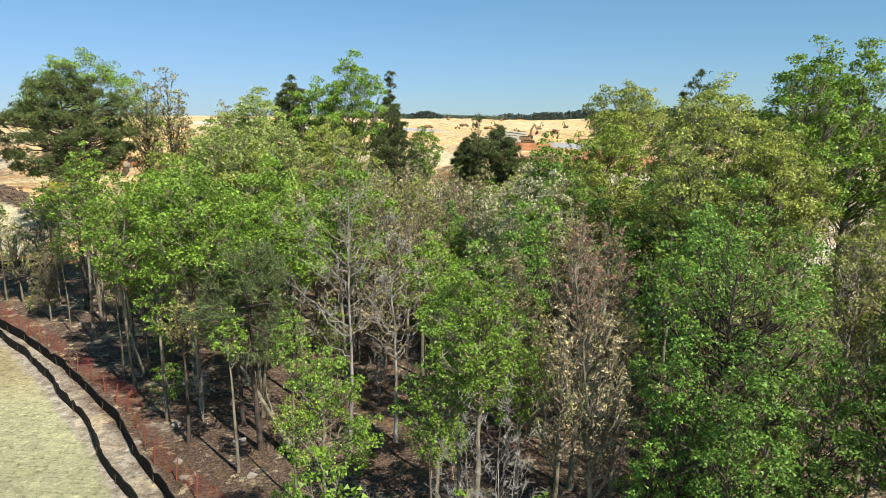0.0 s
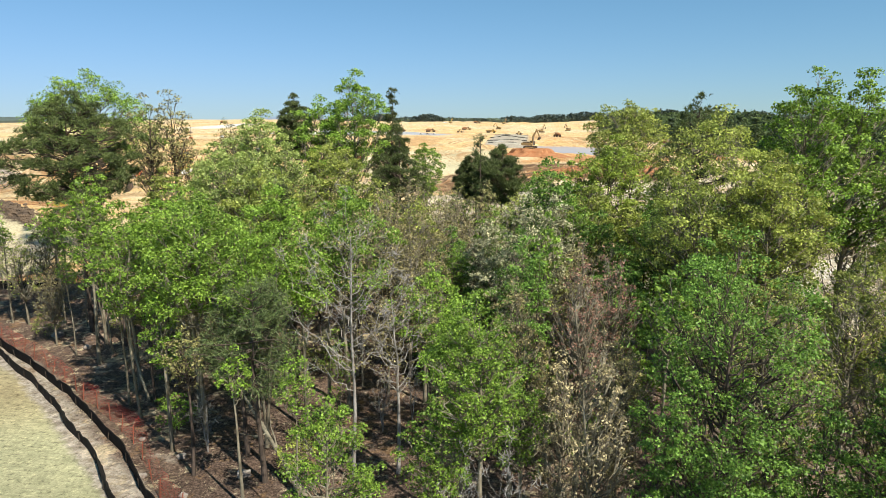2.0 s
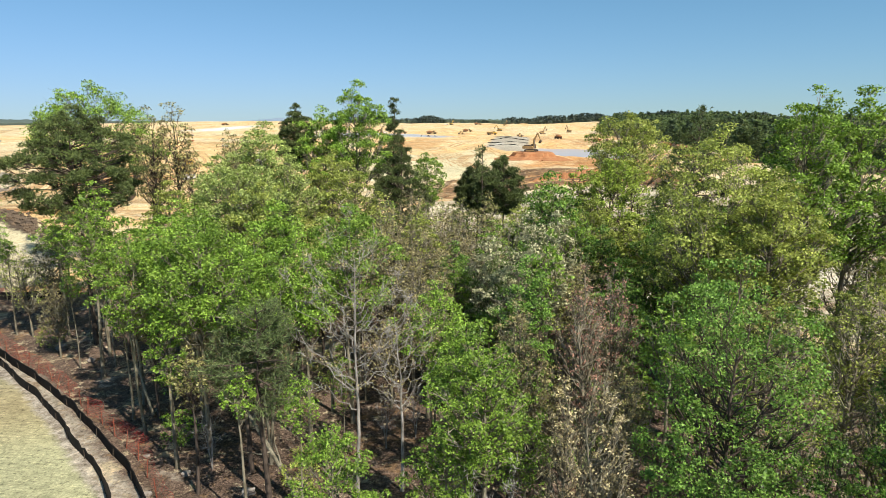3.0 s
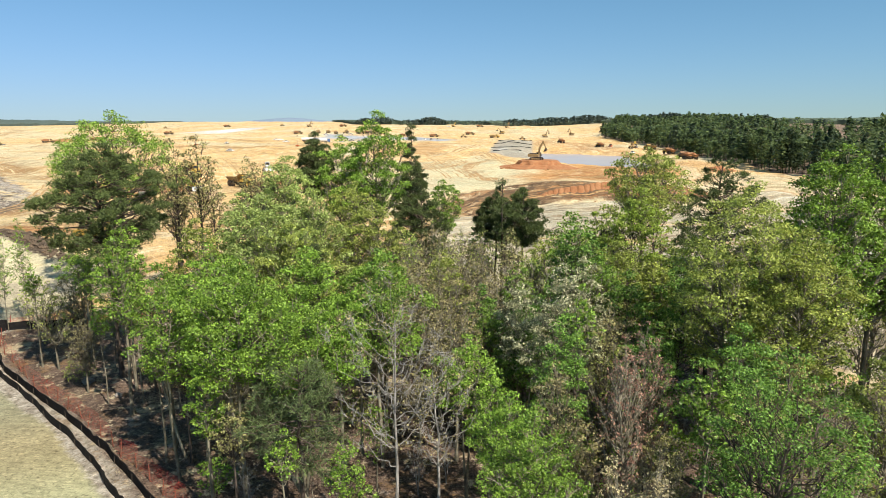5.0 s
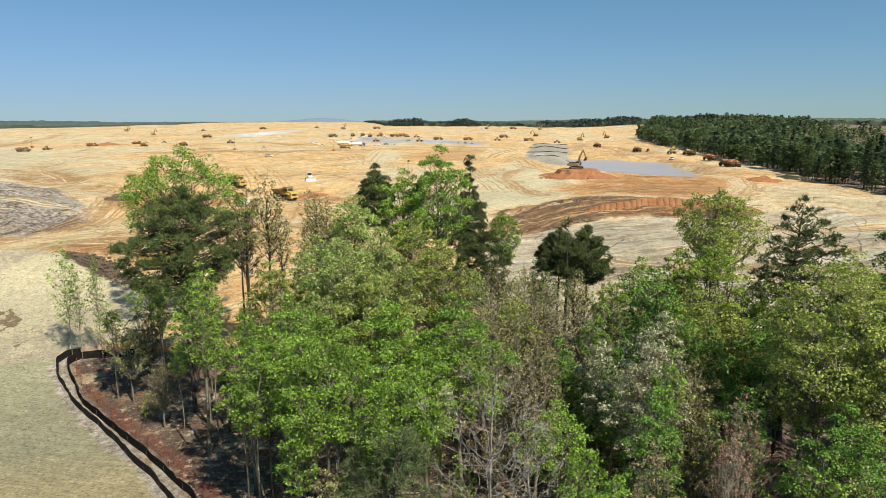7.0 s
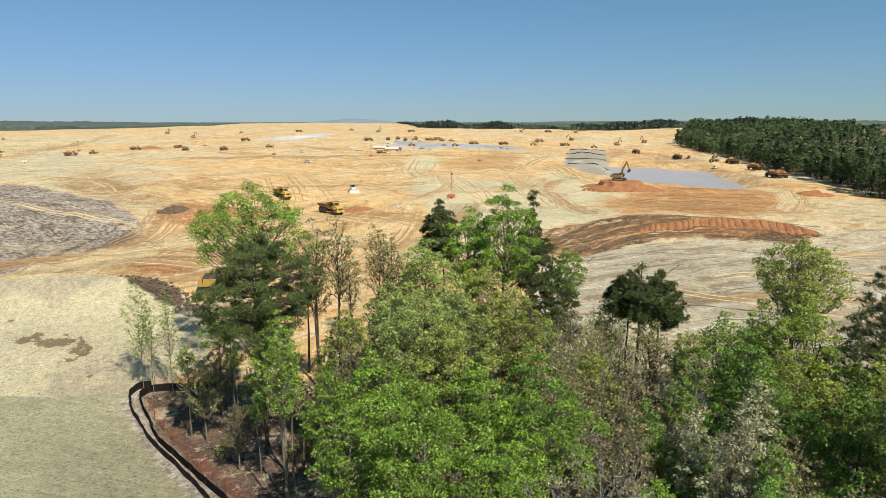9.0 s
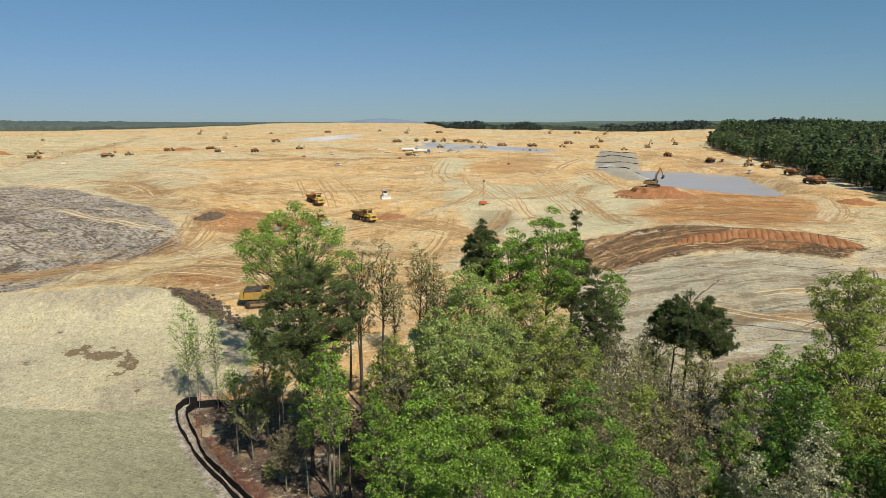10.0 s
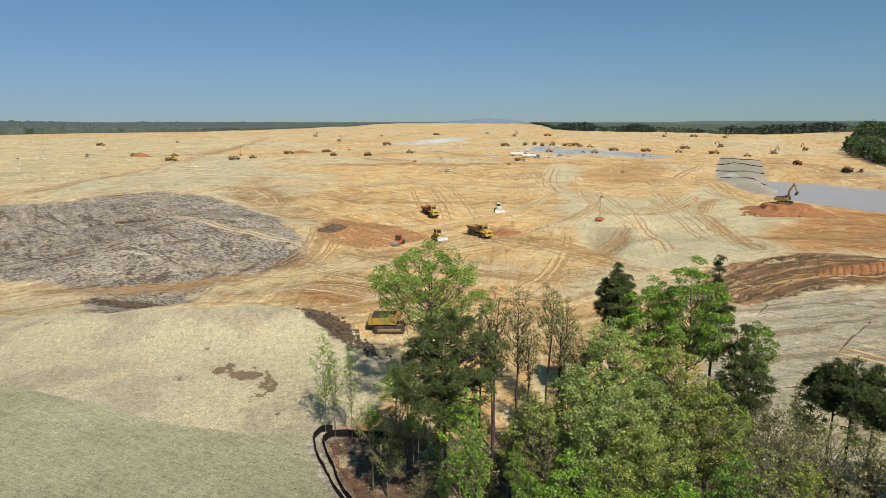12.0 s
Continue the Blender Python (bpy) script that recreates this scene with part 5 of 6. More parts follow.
def heap(name, cx, cy, rx, ry, h, material, parent=None, z0=0.0, seed=0, n=18):
    """A loose pile of soil."""
    bm = bmesh.new()
    grid = {}
    for i in range(n + 1):
        for j in range(n + 1):
            u, v = 2 * i / n - 1, 2 * j / n - 1
            k = max(0.0, 1 - math.hypot(u, v))
            z = h * k ** 0.85 * (1 + 0.5 * noise.noise(Vector((u * 3 + seed, v * 3, seed)))) + 0.12 * h * noise.noise(Vector((u * 9, v * 9, seed)))
            grid[i, j] = bm.verts.new((cx + u * rx, cy + v * ry, z0 + (z if k > 0 else -0.4)))
    for i in range(n):
        for j in range(n):
            bm.faces.new((grid[i, j], grid[i + 1, j], grid[i + 1, j + 1], grid[i, j + 1]))
    if parent:
        return part(name, bm, material, parent)
    me = bpy.data.meshes.new(name)
    bm.to_mesh(me)
    bm.free()
    me.materials.append(material)
    return new(name, me)


def dump_truck(paint, bed, loaded, label, raised=0.0):
    t = tagged(new("dump_truck"), label, "dump truck", "dump trucks on the site")
    part("chassis", block(-4.9, 4.9, -0.6, 0.6, 0.85, 1.35), BLACK, t)
    part("hood", prism([(3.0, 1.25), (5.2, 1.25), (5.3, 1.9), (4.9, 2.35), (3.0, 2.7)], -1.05, 1.05), paint, t)
    cab = part("cab", prism([(1.45, 1.3), (3.1, 1.3), (3.25, 2.6), (2.95, 3.55), (1.5, 3.55)], -0.95, 0.95, 0.92), paint, t)
    part("windscreen", prism([(3.10, 2.62), (3.30, 2.62), (3.04, 3.42), (2.90, 3.42)], -0.78, 0.78, 0.95, 0), GLASS, cab)
    for y in (-0.96, 0.93):
        part("side_window", prism([(1.7, 2.5), (3.0, 2.5), (2.8, 3.35), (1.75, 3.35)], y, y + 0.03, 1, 0), GLASS, cab)
    part("bumper", block(4.9, 5.5, -1.35, 1.35, 0.8, 1.4), paint, t)
    part("grille", block(5.24, 5.34, -0.7, 0.7, 1.45, 1.95, 0.01), BLACK, t)
    for y in (-1.0, 0.75):
        part("headlight", block(5.42, 5.53, y, y + 0.25, 1.0, 1.25, 0.01), LAMP, t)
        part("fender", prism([(2.3, 1.9), (2.7, 2.1), (4.1, 2.1), (4.5, 1.85), (4.5, 1.75), (2.3, 1.75)], y * 1.55 - 0.15, y * 1.55 + 0.55), paint, t)
    body = bmesh.new()
    low = [(-4.4, -1.15, 1.5), (0.6, -1.15, 1.45), (0.6, 1.15, 1.45), (-4.4, 1.15, 1.5)]
    rim = [(-5.6, -1.7, 2.75), (1.2, -1.7, 3.1), (1.2, 1.7, 3.1), (-5.6, 1.7, 2.75)]
    inn = [(-5.5, -1.55, 2.7), (1.05, -1.55, 3.0), (1.05, 1.55, 3.0), (-5.5, 1.55, 2.7)]
    pit = [(-4.4, -1.0, 1.7), (0.45, -1.0, 1.7), (0.45, 1.0, 1.7), (-4.4, 1.0, 1.7)]
    L, R, I, P = [[body.verts.new(c) for c in q] for q in (low, rim, inn, pit)]
    body.faces.new(L)
    body.faces.new(P)
    for A, B in ((L, R), (R, I), (I, P)):
        for i in range(4):
            body.faces.new((A[i], A[(i + 1) % 4], B[(i + 1) % 4], B[i]))
    bd = part("dump_body", body, bed, t)
    part("spill_guard", prism([(0.9, 3.0), (1.2, 3.05), (2.2, 3.75), (2.1, 3.8)], -1.6, 1.6, 1, 0.02), bed, bd)
    for x in (-3.4, -1.6, 0.1):
        for y in (-1.66, 1.50):
            part("rib", block(x, x + 0.14, y, y + 0.14, 1.9, 2.85, 0.02), bed, bd)
    if loaded:
        heap("load", -2.2, 0, 3.1, 1.7, 1.5, CLAY, bd, 2.35, loaded, 12)
    if raised:
        bd.matrix_basis = pose(-4.2, 0, 1.5) @ pose(0, 0, 0, 0, raised, 0) @ pose(4.2, 0, -1.5)
    for x in (3.4, -1.7, -3.6):
        for y in (-1.35, 1.35):
            wheel(t, x, y, 0.92, 0.68)
    return t


def crawler(parent, half, length, height, width):
    h = height / 2
    prof = [(-length / 2 + h * 0.6, 0), (length / 2 - h * 0.6, 0), (length / 2, h * 0.7), (length / 2, h * 1.3), (length / 2 - h * 0.6, height), (-length / 2 + h * 0.6, height), (-length / 2, h * 1.3), (-length / 2, h * 0.7)]
    for y in (-half, half):
        tr = part("track", prism(prof, y - width / 2, y + width / 2, 1, 0.04), BLACK, parent)
        for k in range(9):
            x = -length / 2 + 0.4 + k * (length - 0.8) / 8
            part("track_plate", block(x - 0.09, x + 0.09, y - width / 2 - 0.03, y + width / 2 + 0.03, height - 0.02, height + 0.05, 0), BLACK, tr)
        part("roller_frame", block(-length * 0.36, length * 0.36, y - width / 2 - 0.05, y + width / 2 + 0.05, h * 0.55, h * 1.35), DUSTY, tr)


def excavator(paint, label, reach=(38, -70), swing=0):
    t = tagged(new("excavator"), label, "excavator", "excavators on the site")
    crawler(t, 1.35, 5.2, 1.1, 0.75)
    part("undercarriage", block(-1.2, 1.2, -1.0, 1.0, 0.5, 1.2), BLACK, t)
    house = part("house", prism([(-2.9, 1.35), (1.2, 1.35), (1.2, 2.1), (0.4, 2.5), (-2.7, 2.55)], -1.55, 1.55), paint, t)
    part("engine_cover", block(-2.75, -0.1, -1.48, 1.48, 2.53, 2.88), BLACK, house)
    part("counterweight", prism([(-3.5, 1.4), (-2.85, 1.3), (-2.85, 2.6), (-3.3, 2.55), (-3.5, 2.2)], -1.5, 1.5), paint, house)
    cab = part("cab", prism([(-0.3, 1.4), (1.55, 1.4), (1.75, 2.3), (1.45, 3.25), (-0.3, 3.25)], 0.55, 1.55), paint, house)
    part("windscreen", prism([(1.60, 1.7), (1.72, 1.7), (1.80, 2.3), (1.52, 3.1), (1.40, 3.1)], 0.62, 1.48, 1, 0), GLASS, cab)
    for y in (0.53, 1.54):
        part("side_window", block(-0.1, 1.45, y, y + 0.025, 2.1, 3.1, 0), GLASS, cab)
    a, b = radians(reach[0]), radians(reach[1])
    L1, L2 = 6.2, 3.3
    root = np.array([0.9, 1.9])
    e = root + L1 * np.array([math.cos(a), math.sin(a)])
    f = e + L2 * np.array([math.cos(b), math.sin(b)])
    na, nb = np.array([-math.sin(a), math.cos(a)]), np.array([-math.sin(b), math.cos(b)])
    k = root + 0.5 * (e - root) + na * 0.75
    arm = part("boom", prism([tuple(root - na * 0.25), tuple(k - na * 0.55), tuple(e - na * 0.25), tuple(e + na * 0.2), tuple(k + na * 0.25), tuple(root + na * 0.3)], -0.28, 0.28), paint, house)
    part("boom_cylinder", prism([tuple(root + (0.5, -0.3)), tuple(root + (0.7, -0.4)), tuple(k - na * 0.4), tuple(k - na * 0.6)], -0.5, -0.36, 1, 0), GREY, arm)
    part("stick", prism([tuple(e - nb * 0.3 - (f - e) * 0.15), tuple(f - nb * 0.16), tuple(f + nb * 0.16), tuple(e + nb * 0.35)], -0.24, 0.24), paint, house)
    part("bucket", prism([tuple(f + (0.25, 0.2)), tuple(f + (0.35, -0.6)), tuple(f + (-0.1, -1.2)), tuple(f + (-0.9, -1.25)), tuple(f + (-0.7, -0.9)), tuple(f + (-0.25, 0.2))], -0.75, 0.75), BLACK, house)
    if swing:
        house.rotation_euler = (0, 0, radians(swing))
    return t


def bulldozer(paint, label):
    t = tagged(new("bulldozer"), label, "bulldozer", "bulldozers on the site")
    crawler(t, 1.05, 3.7, 1.15, 0.62)
    part("body", prism([(-1.7, 0.9), (2.0, 0.9), (2.0, 1.8), (0.3, 2.0), (-1.7, 1.9)], -0.75, 0.75), paint, t)
    cab = part("cab", prism([(-1.2, 1.85), (0.4, 1.85), (0.3, 3.2), (-1.2, 3.2)], -0.8, 0.8, 0.92), paint, t)
    part("windscreen", block(0.34, 0.42, -0.65, 0.65, 2.1, 3.05, 0), GLASS, cab)
    for y in (-0.80, 0.77):
        part("side_window", block(-1.05, 0.2, y, y + 0.03, 2.2, 3.05, 0), GLASS, cab)
    part("blade", prism([(2.75, 0.1), (2.95, 0.15), (2.72, 0.7), (2.75, 1.25), (2.95, 1.5), (2.8, 1.5), (2.58, 1.2), (2.58, 0.6)], -1.75, 1.75, 1, 0.02), STEEL, t)
    for y in (-1.45, 1.3):
        part("push_arm", block(-0.2, 2.65, y, y + 0.15, 0.5, 0.72, 0.02), paint, t)
    part("exhaust", lathe([(0.06, 1.9), (0.06, 2.7)], 8), BLACK, t).matrix_basis = Matrix(((1, 0, 0, 1.1), (0, 0, -1, 0.3), (0, 1, 0, 0), (0, 0, 0, 1)))
    part("ripper", block(-2.4, -1.7, -0.6, 0.6, 0.5, 1.2), BLACK, t)
    return t


def soil_roller(paint, label):
    t = tagged(new("soil_roller"), label, "roller", "rollers on the site")
    part("drum", lathe([(0.6, -1.0), (0.75, -1.0), (0.75, 1.0), (0.6, 1.0)], 20), GREY, t).location = (1.6, 0, 0.75)
    part("drum_frame", prism([(0.4, 0.7), (2.5, 0.7), (2.5, 1.0), (0.4, 1.1)], -1.18, -1.05), paint, t)
    part("drum_frame", prism([(0.4, 0.7), (2.5, 0.7), (2.5, 1.0), (0.4, 1.1)], 1.05, 1.18), paint, t)
    part("body", prism([(-2.6, 0.8), (0.3, 0.8), (0.3, 1.5), (-2.4, 1.9)], -0.85, 0.85), paint, t)
    cab = part("cab", prism([(-0.9, 1.5), (0.35, 1.5), (0.35, 2.9), (-0.9, 2.9)], -0.75, 0.75, 0.95), BLACK, t)
    part("roof", block(-1.0, 0.5, -0.85, 0.85, 2.9, 3.02), paint, cab)
    for y in (-0.85, 0.85):
        wheel(t, -1.7, y, 0.75, 0.55)
    return t


def wheel_loader(paint, label):
    t = tagged(new("wheel_loader"), label, "wheel loader", "wheel loaders on the site")
    part("rear_body", prism([(-3.4, 1.0), (-0.2, 1.0), (-0.2, 2.2), (-3.2, 2.0)], -1.0, 1.0), paint, t)
    cab = part("cab", prism([(-1.2, 2.0), (0.3, 2.0), (0.4, 2.6), (0.2, 3.5), (-1.2, 3.5)], -0.8, 0.8, 0.95), paint, t)
    part("windscreen", block(0.38, 0.44, -0.65, 0.65, 2.3, 3.3, 0), GLASS, cab)
    part("front_frame", block(0.2, 2.4, -0.7, 0.7, 0.9, 1.7), paint, t)
    for y in (-0.75, 0.55):
        part("lift_arm", prism([(0.8, 1.9), (1.2, 2.2), (3.4, 0.9), (3.3, 0.6)], y, y + 0.2), paint, t)
    part("bucket", prism([(3.2, 0.2), (4.6, 0.15), (4.5, 0.3), (3.5, 0.5), (3.5, 1.2), (3.9, 1.6), (3.2, 1.3)], -1.6, 1.6, 1, 0.02), GREY, t)
    for x in (-2.2, 1.5):
        for y in (-1.1, 1.1):
            wheel(t, x, y, 0.85, 0.65)
    return t


def pickup(paint, label):
    t = tagged(new("pickup_truck"), label, "pickup truck", "parked pickups")
    part("body", prism([(-2.8, 0.5), (2.75, 0.5), (2.8, 0.95), (2.6, 1.15), (1.1, 1.2), (-2.8, 1.2)], -0.95, 0.95), paint, t)
    cab = part("cab", prism([(-0.9, 1.18), (1.35, 1.18), (0.65, 1.85), (-0.7, 1.9)], -0.88, 0.88, 0.88), paint, t)
    part("windscreen", prism([(1.22, 1.25), (1.38, 1.2), (0.72, 1.82), (0.58, 1.84)], -0.74, 0.74, 0.9, 0), GLASS, cab)
    part("rear_window", block(-0.93, -0.86, -0.65, 0.65, 1.3, 1.8, 0), GLASS, cab)
    for y in (-0.87, 0.82):
        part("side_window", prism([(-0.75, 1.25), (1.05, 1.25), (0.55, 1.75), (-0.65, 1.78)], y, y + 0.05, 0.99, 0), GLASS, cab)
    part("load_bed", block(-2.7, -0.95, -0.78, 0.78, 1.19, 1.22, 0), BLACK, t)
    for x in (1.75, -1.75):
        for y in (-0.86, 0.86):
            wheel(t, x, y, 0.4, 0.27)
    return t


def tanker(label):
    t = tagged(new("tanker_truck"), label, "tanker truck")
    part("frame", block(-8, 5, -0.5, 0.5, 0.9, 1.2), BLACK, t)
    tank = part("tank", lathe([(0.5, -6.2), (1.15, -5.9), (1.25, 0), (1.15, 5.9), (0.5, 6.2)], 18), WHITE, t)
    tank.matrix_basis = pose(-2.4, 0, 2.4, 0, 0, 90)
    part("cab", prism([(4.2, 0.8), (6.8, 0.8), (6.8, 1.9), (6.4, 3.3), (4.2, 3.4)], -1.2, 1.2), BLUE, t)
    part("windscreen", prism([(6.62, 2.1), (6.8, 2.1), (6.52, 3.1), (6.40, 3.1)], -1.0, 1.0, 1, 0), GLASS, t)
    for x in (5.8, 3.2, 1.9, -5.6, -6.9):
        for y in (-1.0, 1.0):
            wheel(t, x, y, 0.52, 0.35)
    return t


def light_tower(paint, label):
    t = tagged(new("light_tower"), label, "light tower", "mobile light towers")
    part("trailer", prism([(-1.3, 0.5), (1.2, 0.5), (1.2, 1.4), (-0.9, 1.5), (-1.3, 1.2)], -0.65, 0.65), paint, t)
    part("drawbar", block(1.2, 2.4, -0.06, 0.06, 0.5, 0.6, 0.01), BLACK, t)
    mast = part("mast", prism([(-0.12, 1.3), (0.12, 1.3), (0.07, 8.6), (-0.07, 8.6)], -0.10, 0.10, 1, 0.02), GREY, t)
    part("crossbar", block(-0.05, 0.05, -0.9, 0.9, 8.4, 8.5, 0.01), GREY, mast)
    for y in (-0.8, -0.3, 0.3, 0.8):
        part("floodlight", prism([(0.05, 8.2), (0.3, 8.3), (0.3, 8.75), (0.05, 8.65)], y - 0.2, y + 0.2, 1, 0.02), BLACK, mast)
    for y in (-0.75, 0.75):
        wheel(t, 0, y, 0.33, 0.2)
    return t


MACHINES = {
    "truck": dump_truck(YELLOW, DUSTY, 0, "yellow articulated dump truck with empty dusty bed"),
    "loaded": dump_truck(YELLOW, BED, 3, "yellow articulated dump truck heaped with red clay"),
    "dusty": dump_truck(DUSTY, BED, 5, "dust-brown articulated dump truck carrying red clay"),
    "tipping": dump_truck(DUSTY, DUSTY, 0, "dusty dump truck with its bed tipped up", 52),
    "excavator": excavator(OCHRE, "yellow crawler excavator digging beside the mound", (52, -48)),
    "excavator_up": excavator(DUSTY, "dusty crawler excavator with raised arm on a clay bench", (74, -66)),
    "dozer": bulldozer(YELLOW, "yellow bulldozer with a bright steel blade"),
    "dozer_w": bulldozer(WHITE, "pale dusty bulldozer on the clay"),
    "roller": soil_roller(ORANGE, "orange-red soil compactor with steel drum"),
    "loader": wheel_loader(DUSTY, "dusty yellow wheel loader"),
    "pickup": pickup(WHITE, "white pickup truck parked on clay"),
    "pickup_g": pickup(GREY, "grey pickup truck parked on clay"),
    "tanker": tanker("white tanker trailer behind a blue lorry cab"),
    "tower": light_tower(ORANGE, "mobile light tower with orange trailer and tall mast"),
    "tower_w": light_tower(WHITE, "mobile light tower with white trailer and tall mast"),
}
stood = set()


def station(kind, x, y, turn, lift=0.0):
    src = MACHINES[kind]
    m = pose(x * U, y * U, gz(x, y) - 0.05 + lift, 0, 0, turn)
    if kind in stood:
        keep = src.matrix_basis.copy()
        src.matrix_basis = Matrix.Identity(4)
        ob = copy_thing(src, m)
        ob.matrix_basis = m
        src.matrix_basis = keep
        return ob
    stood.add(kind)
    src.matrix_basis = m
    return src


# kind, x, y, heading in degrees
SITE = [
    ("truck", -80, 240, -44), ("loaded", -114, 282, -50), ("dozer", -94, 231, -42), ("dozer_w", -85, 296, -66), ("roller", -106, 220, -95), ("tower", -38, 286, 20),
    ("excavator_up", 46, 352, -24, 3.05), ("excavator", -70.4, 123.6, 18), ("dusty", 152, 423, 100), ("dusty", 163, 440, 95), ("loaded", 168, 500, 100), ("truck", 172, 560, 110),
    ("loader", 160, 570, 40), ("pickup", 146, 520, 60), ("dozer", 176, 620, 90), ("tower", -38, 560, 0),
]
SITE += [
    ("truck", -521, 597, 20), ("tower_w", -429, 522, 40), ("tower", -488, 679, 10), ("truck", -375, 701, 100), ("pickup", -185, 545, 150), ("tower_w", -142, 690, 70),
    ("dusty", -470, 760, 30), ("dusty", -430, 790, 0), ("tipping", -610, 640, 160), ("loader", -560, 650, 20), ("dozer", -640, 600, 0), ("tower_w", -590, 470, 0),
    ("tower_w", -660, 560, 0), ("pickup", -440, 830, 10), ("pickup_g", -420, 840, 0), ("dusty", -330, 700, 90), ("pickup", -240, 700, 90), ("loader", -300, 760, 50),
    ("dozer", -760, 900, 0), ("excavator_up", -640, 1150, 0), ("loaded", -820, 800, 10),
]
SITE += [
    ("tanker", -145, 745, 8), ("truck", -150, 700, 10), ("pickup", -210, 790, 10), ("pickup", -200, 770, 20), ("pickup_g", -175, 800, 0), ("pickup", -105, 760, 0), ("pickup_g", -95, 830, 0),
    ("loader", -80, 820, 20), ("dusty", -60, 880, 0), ("dusty", -20, 885, 15), ("loader", 20, 880, 0), ("truck", 60, 860, 0), ("excavator_up", 130, 880, 10), ("loader", 95, 840, 0),
    ("tipping", -190, 950, 90), ("tipping", -165, 955, 90), ("loader", -150, 950, 0), ("truck", -130, 960, 0), ("pickup", -175, 930, 0), ("pickup", -140, 930, 0), ("loader", -110, 950, 60),
    ("dusty", -215, 930, 0), ("excavator_up", -240, 1130, 40), ("dusty", -190, 1180, 0), ("excavator", 10, 1230, 60), ("excavator_up", 110, 1220, 30), ("dusty", 60, 1240, 0), ("tower", -150, 640, 30),
    ("pickup", 0, 1225, 0), ("loader", -330, 1300, 0), ("dusty", -420, 1240, 0), ("loader", -520, 1200, 0), ("excavator_up", 180, 960, 150), ("tower", -250, 640, 0),
]
SITE += [
    ("tanker", -165, 775, 15), ("pickup", -188, 750, 10), ("pickup", -128, 775, 20), ("pickup_g", -120, 800, 5), ("pickup", -155, 815, 0), ("loader", -140, 850, 30), ("tipping", -178, 965, 90), ("tipping", -152, 972, 90),
    ("dusty", -120, 975, 20), ("loader", -95, 940, 0), ("pickup", -85, 905, 10), ("pickup", -30, 800, 80), ("pickup_g", -22, 806, 80), ("pickup", -14, 812, 80), ("dusty", 30, 930, 0), ("excavator", 82, 1010, 140),
    ("dusty", 120, 700, 100), ("loaded", 150, 650, 100), ("roller", 158, 640, 100), ("dusty", -470, 640, 30), ("loader", -455, 655, 0), ("dusty", -400, 930, 10), ("excavator_up", -520, 1010, 30), ("pickup", -380, 720, 60),
]
for spec in SITE:
    station(*spec)

# ---- soil heaps ----
for x, y, rx, ry, h, turn, mat, label in (
    (-72, 248, 5.5, 4, 1.3, 0, CLAY, "low heap of tipped red clay"), (136, 330, 7, 5.5, 1.8, 0, CLAY, "small heap of red clay on pale ground"),
    (-138, 230, 5, 3, 1.9, 50, DARK_SPOIL, "lumpy dark spoil heap"),
    (-600, 640, 11, 7, 3, 0, CLAY, "tipped clay heap beside a truck"), (-460, 775, 13, 7, 3, 20, CLAY, "long clay heap beside the haul road"),
):
    ob = heap("soil_mound", 0, 0, rx, ry, h, mat, None, 0, x)
    lie = pose(x * U, y * U, 0, 0, 0, turn)
    world_co = [lie @ v.co for v in ob.data.vertices]      # bed the heap on the slope
    for v, dz in zip(ob.data.vertices, ground_z(np.array([w.x for w in world_co]), np.array([w.y for w in world_co]))):
        v.co.z += float(dz)
    tagged(ob, label, "soil mound", "soil mounds").matrix_basis = lie

def clay_bench(x, y, half_x, half_y, h, label):
    """A cut block of clay with a flat top, ragged steep faces and slumped soil at the foot."""
    rng = np.random.default_rng(12)
    rings, n = [], 56
    th = np.arange(n) * 2 * np.pi / n
    sq = (np.abs(np.cos(th)) ** 3.2 + np.abs(np.sin(th)) ** 3.2) ** (-1 / 3.2)
    for grow, z, rough in ((2.1, -0.4, 0.10), (1.55, 0.16, 0.12), (1.16, 0.42, 0.10), (1.05, 0.80, 0.06), (0.99, 0.97, 0.04), (0.86, 1.0, 0.02), (0.4, 1.02, 0.02)):
        cut = 1 + rng.normal(0, rough, n) * 0.5 + 0.06 * np.sin(9 * th)
        px, py = x + half_x * grow * sq * cut * np.cos(th), y + half_y * grow * sq * cut * np.sin(th)
        low = plan_z(px, py) * U - 0.1 if z < 0 else np.full(n, gz(x, y)) + z * h + rng.normal(0, 0.05, n)
        rings.append(np.column_stack([px * U, py * U, low]))
    V = np.concatenate(rings + [np.array([[x * U, y * U, gz(x, y) + h * 1.02]])])
    i, j = np.arange(n), (np.arange(n) + 1) % n
    F = [np.stack([k * n + i, k * n + j, (k + 1) * n + j], -1) for k in range(len(rings) - 1)] + [np.stack([k * n + i, (k + 1) * n + j, (k + 1) * n + i], -1) for k in range(len(rings) - 1)]
    F.append(np.stack([(len(rings) - 1) * n + i, (len(rings) - 1) * n + j, np.full(n, len(V) - 1)], -1))
    tagged(new("soil_mound", from_arrays("soil_mound", V, np.concatenate(F), CLAY)), label, "soil mound", "soil mounds")


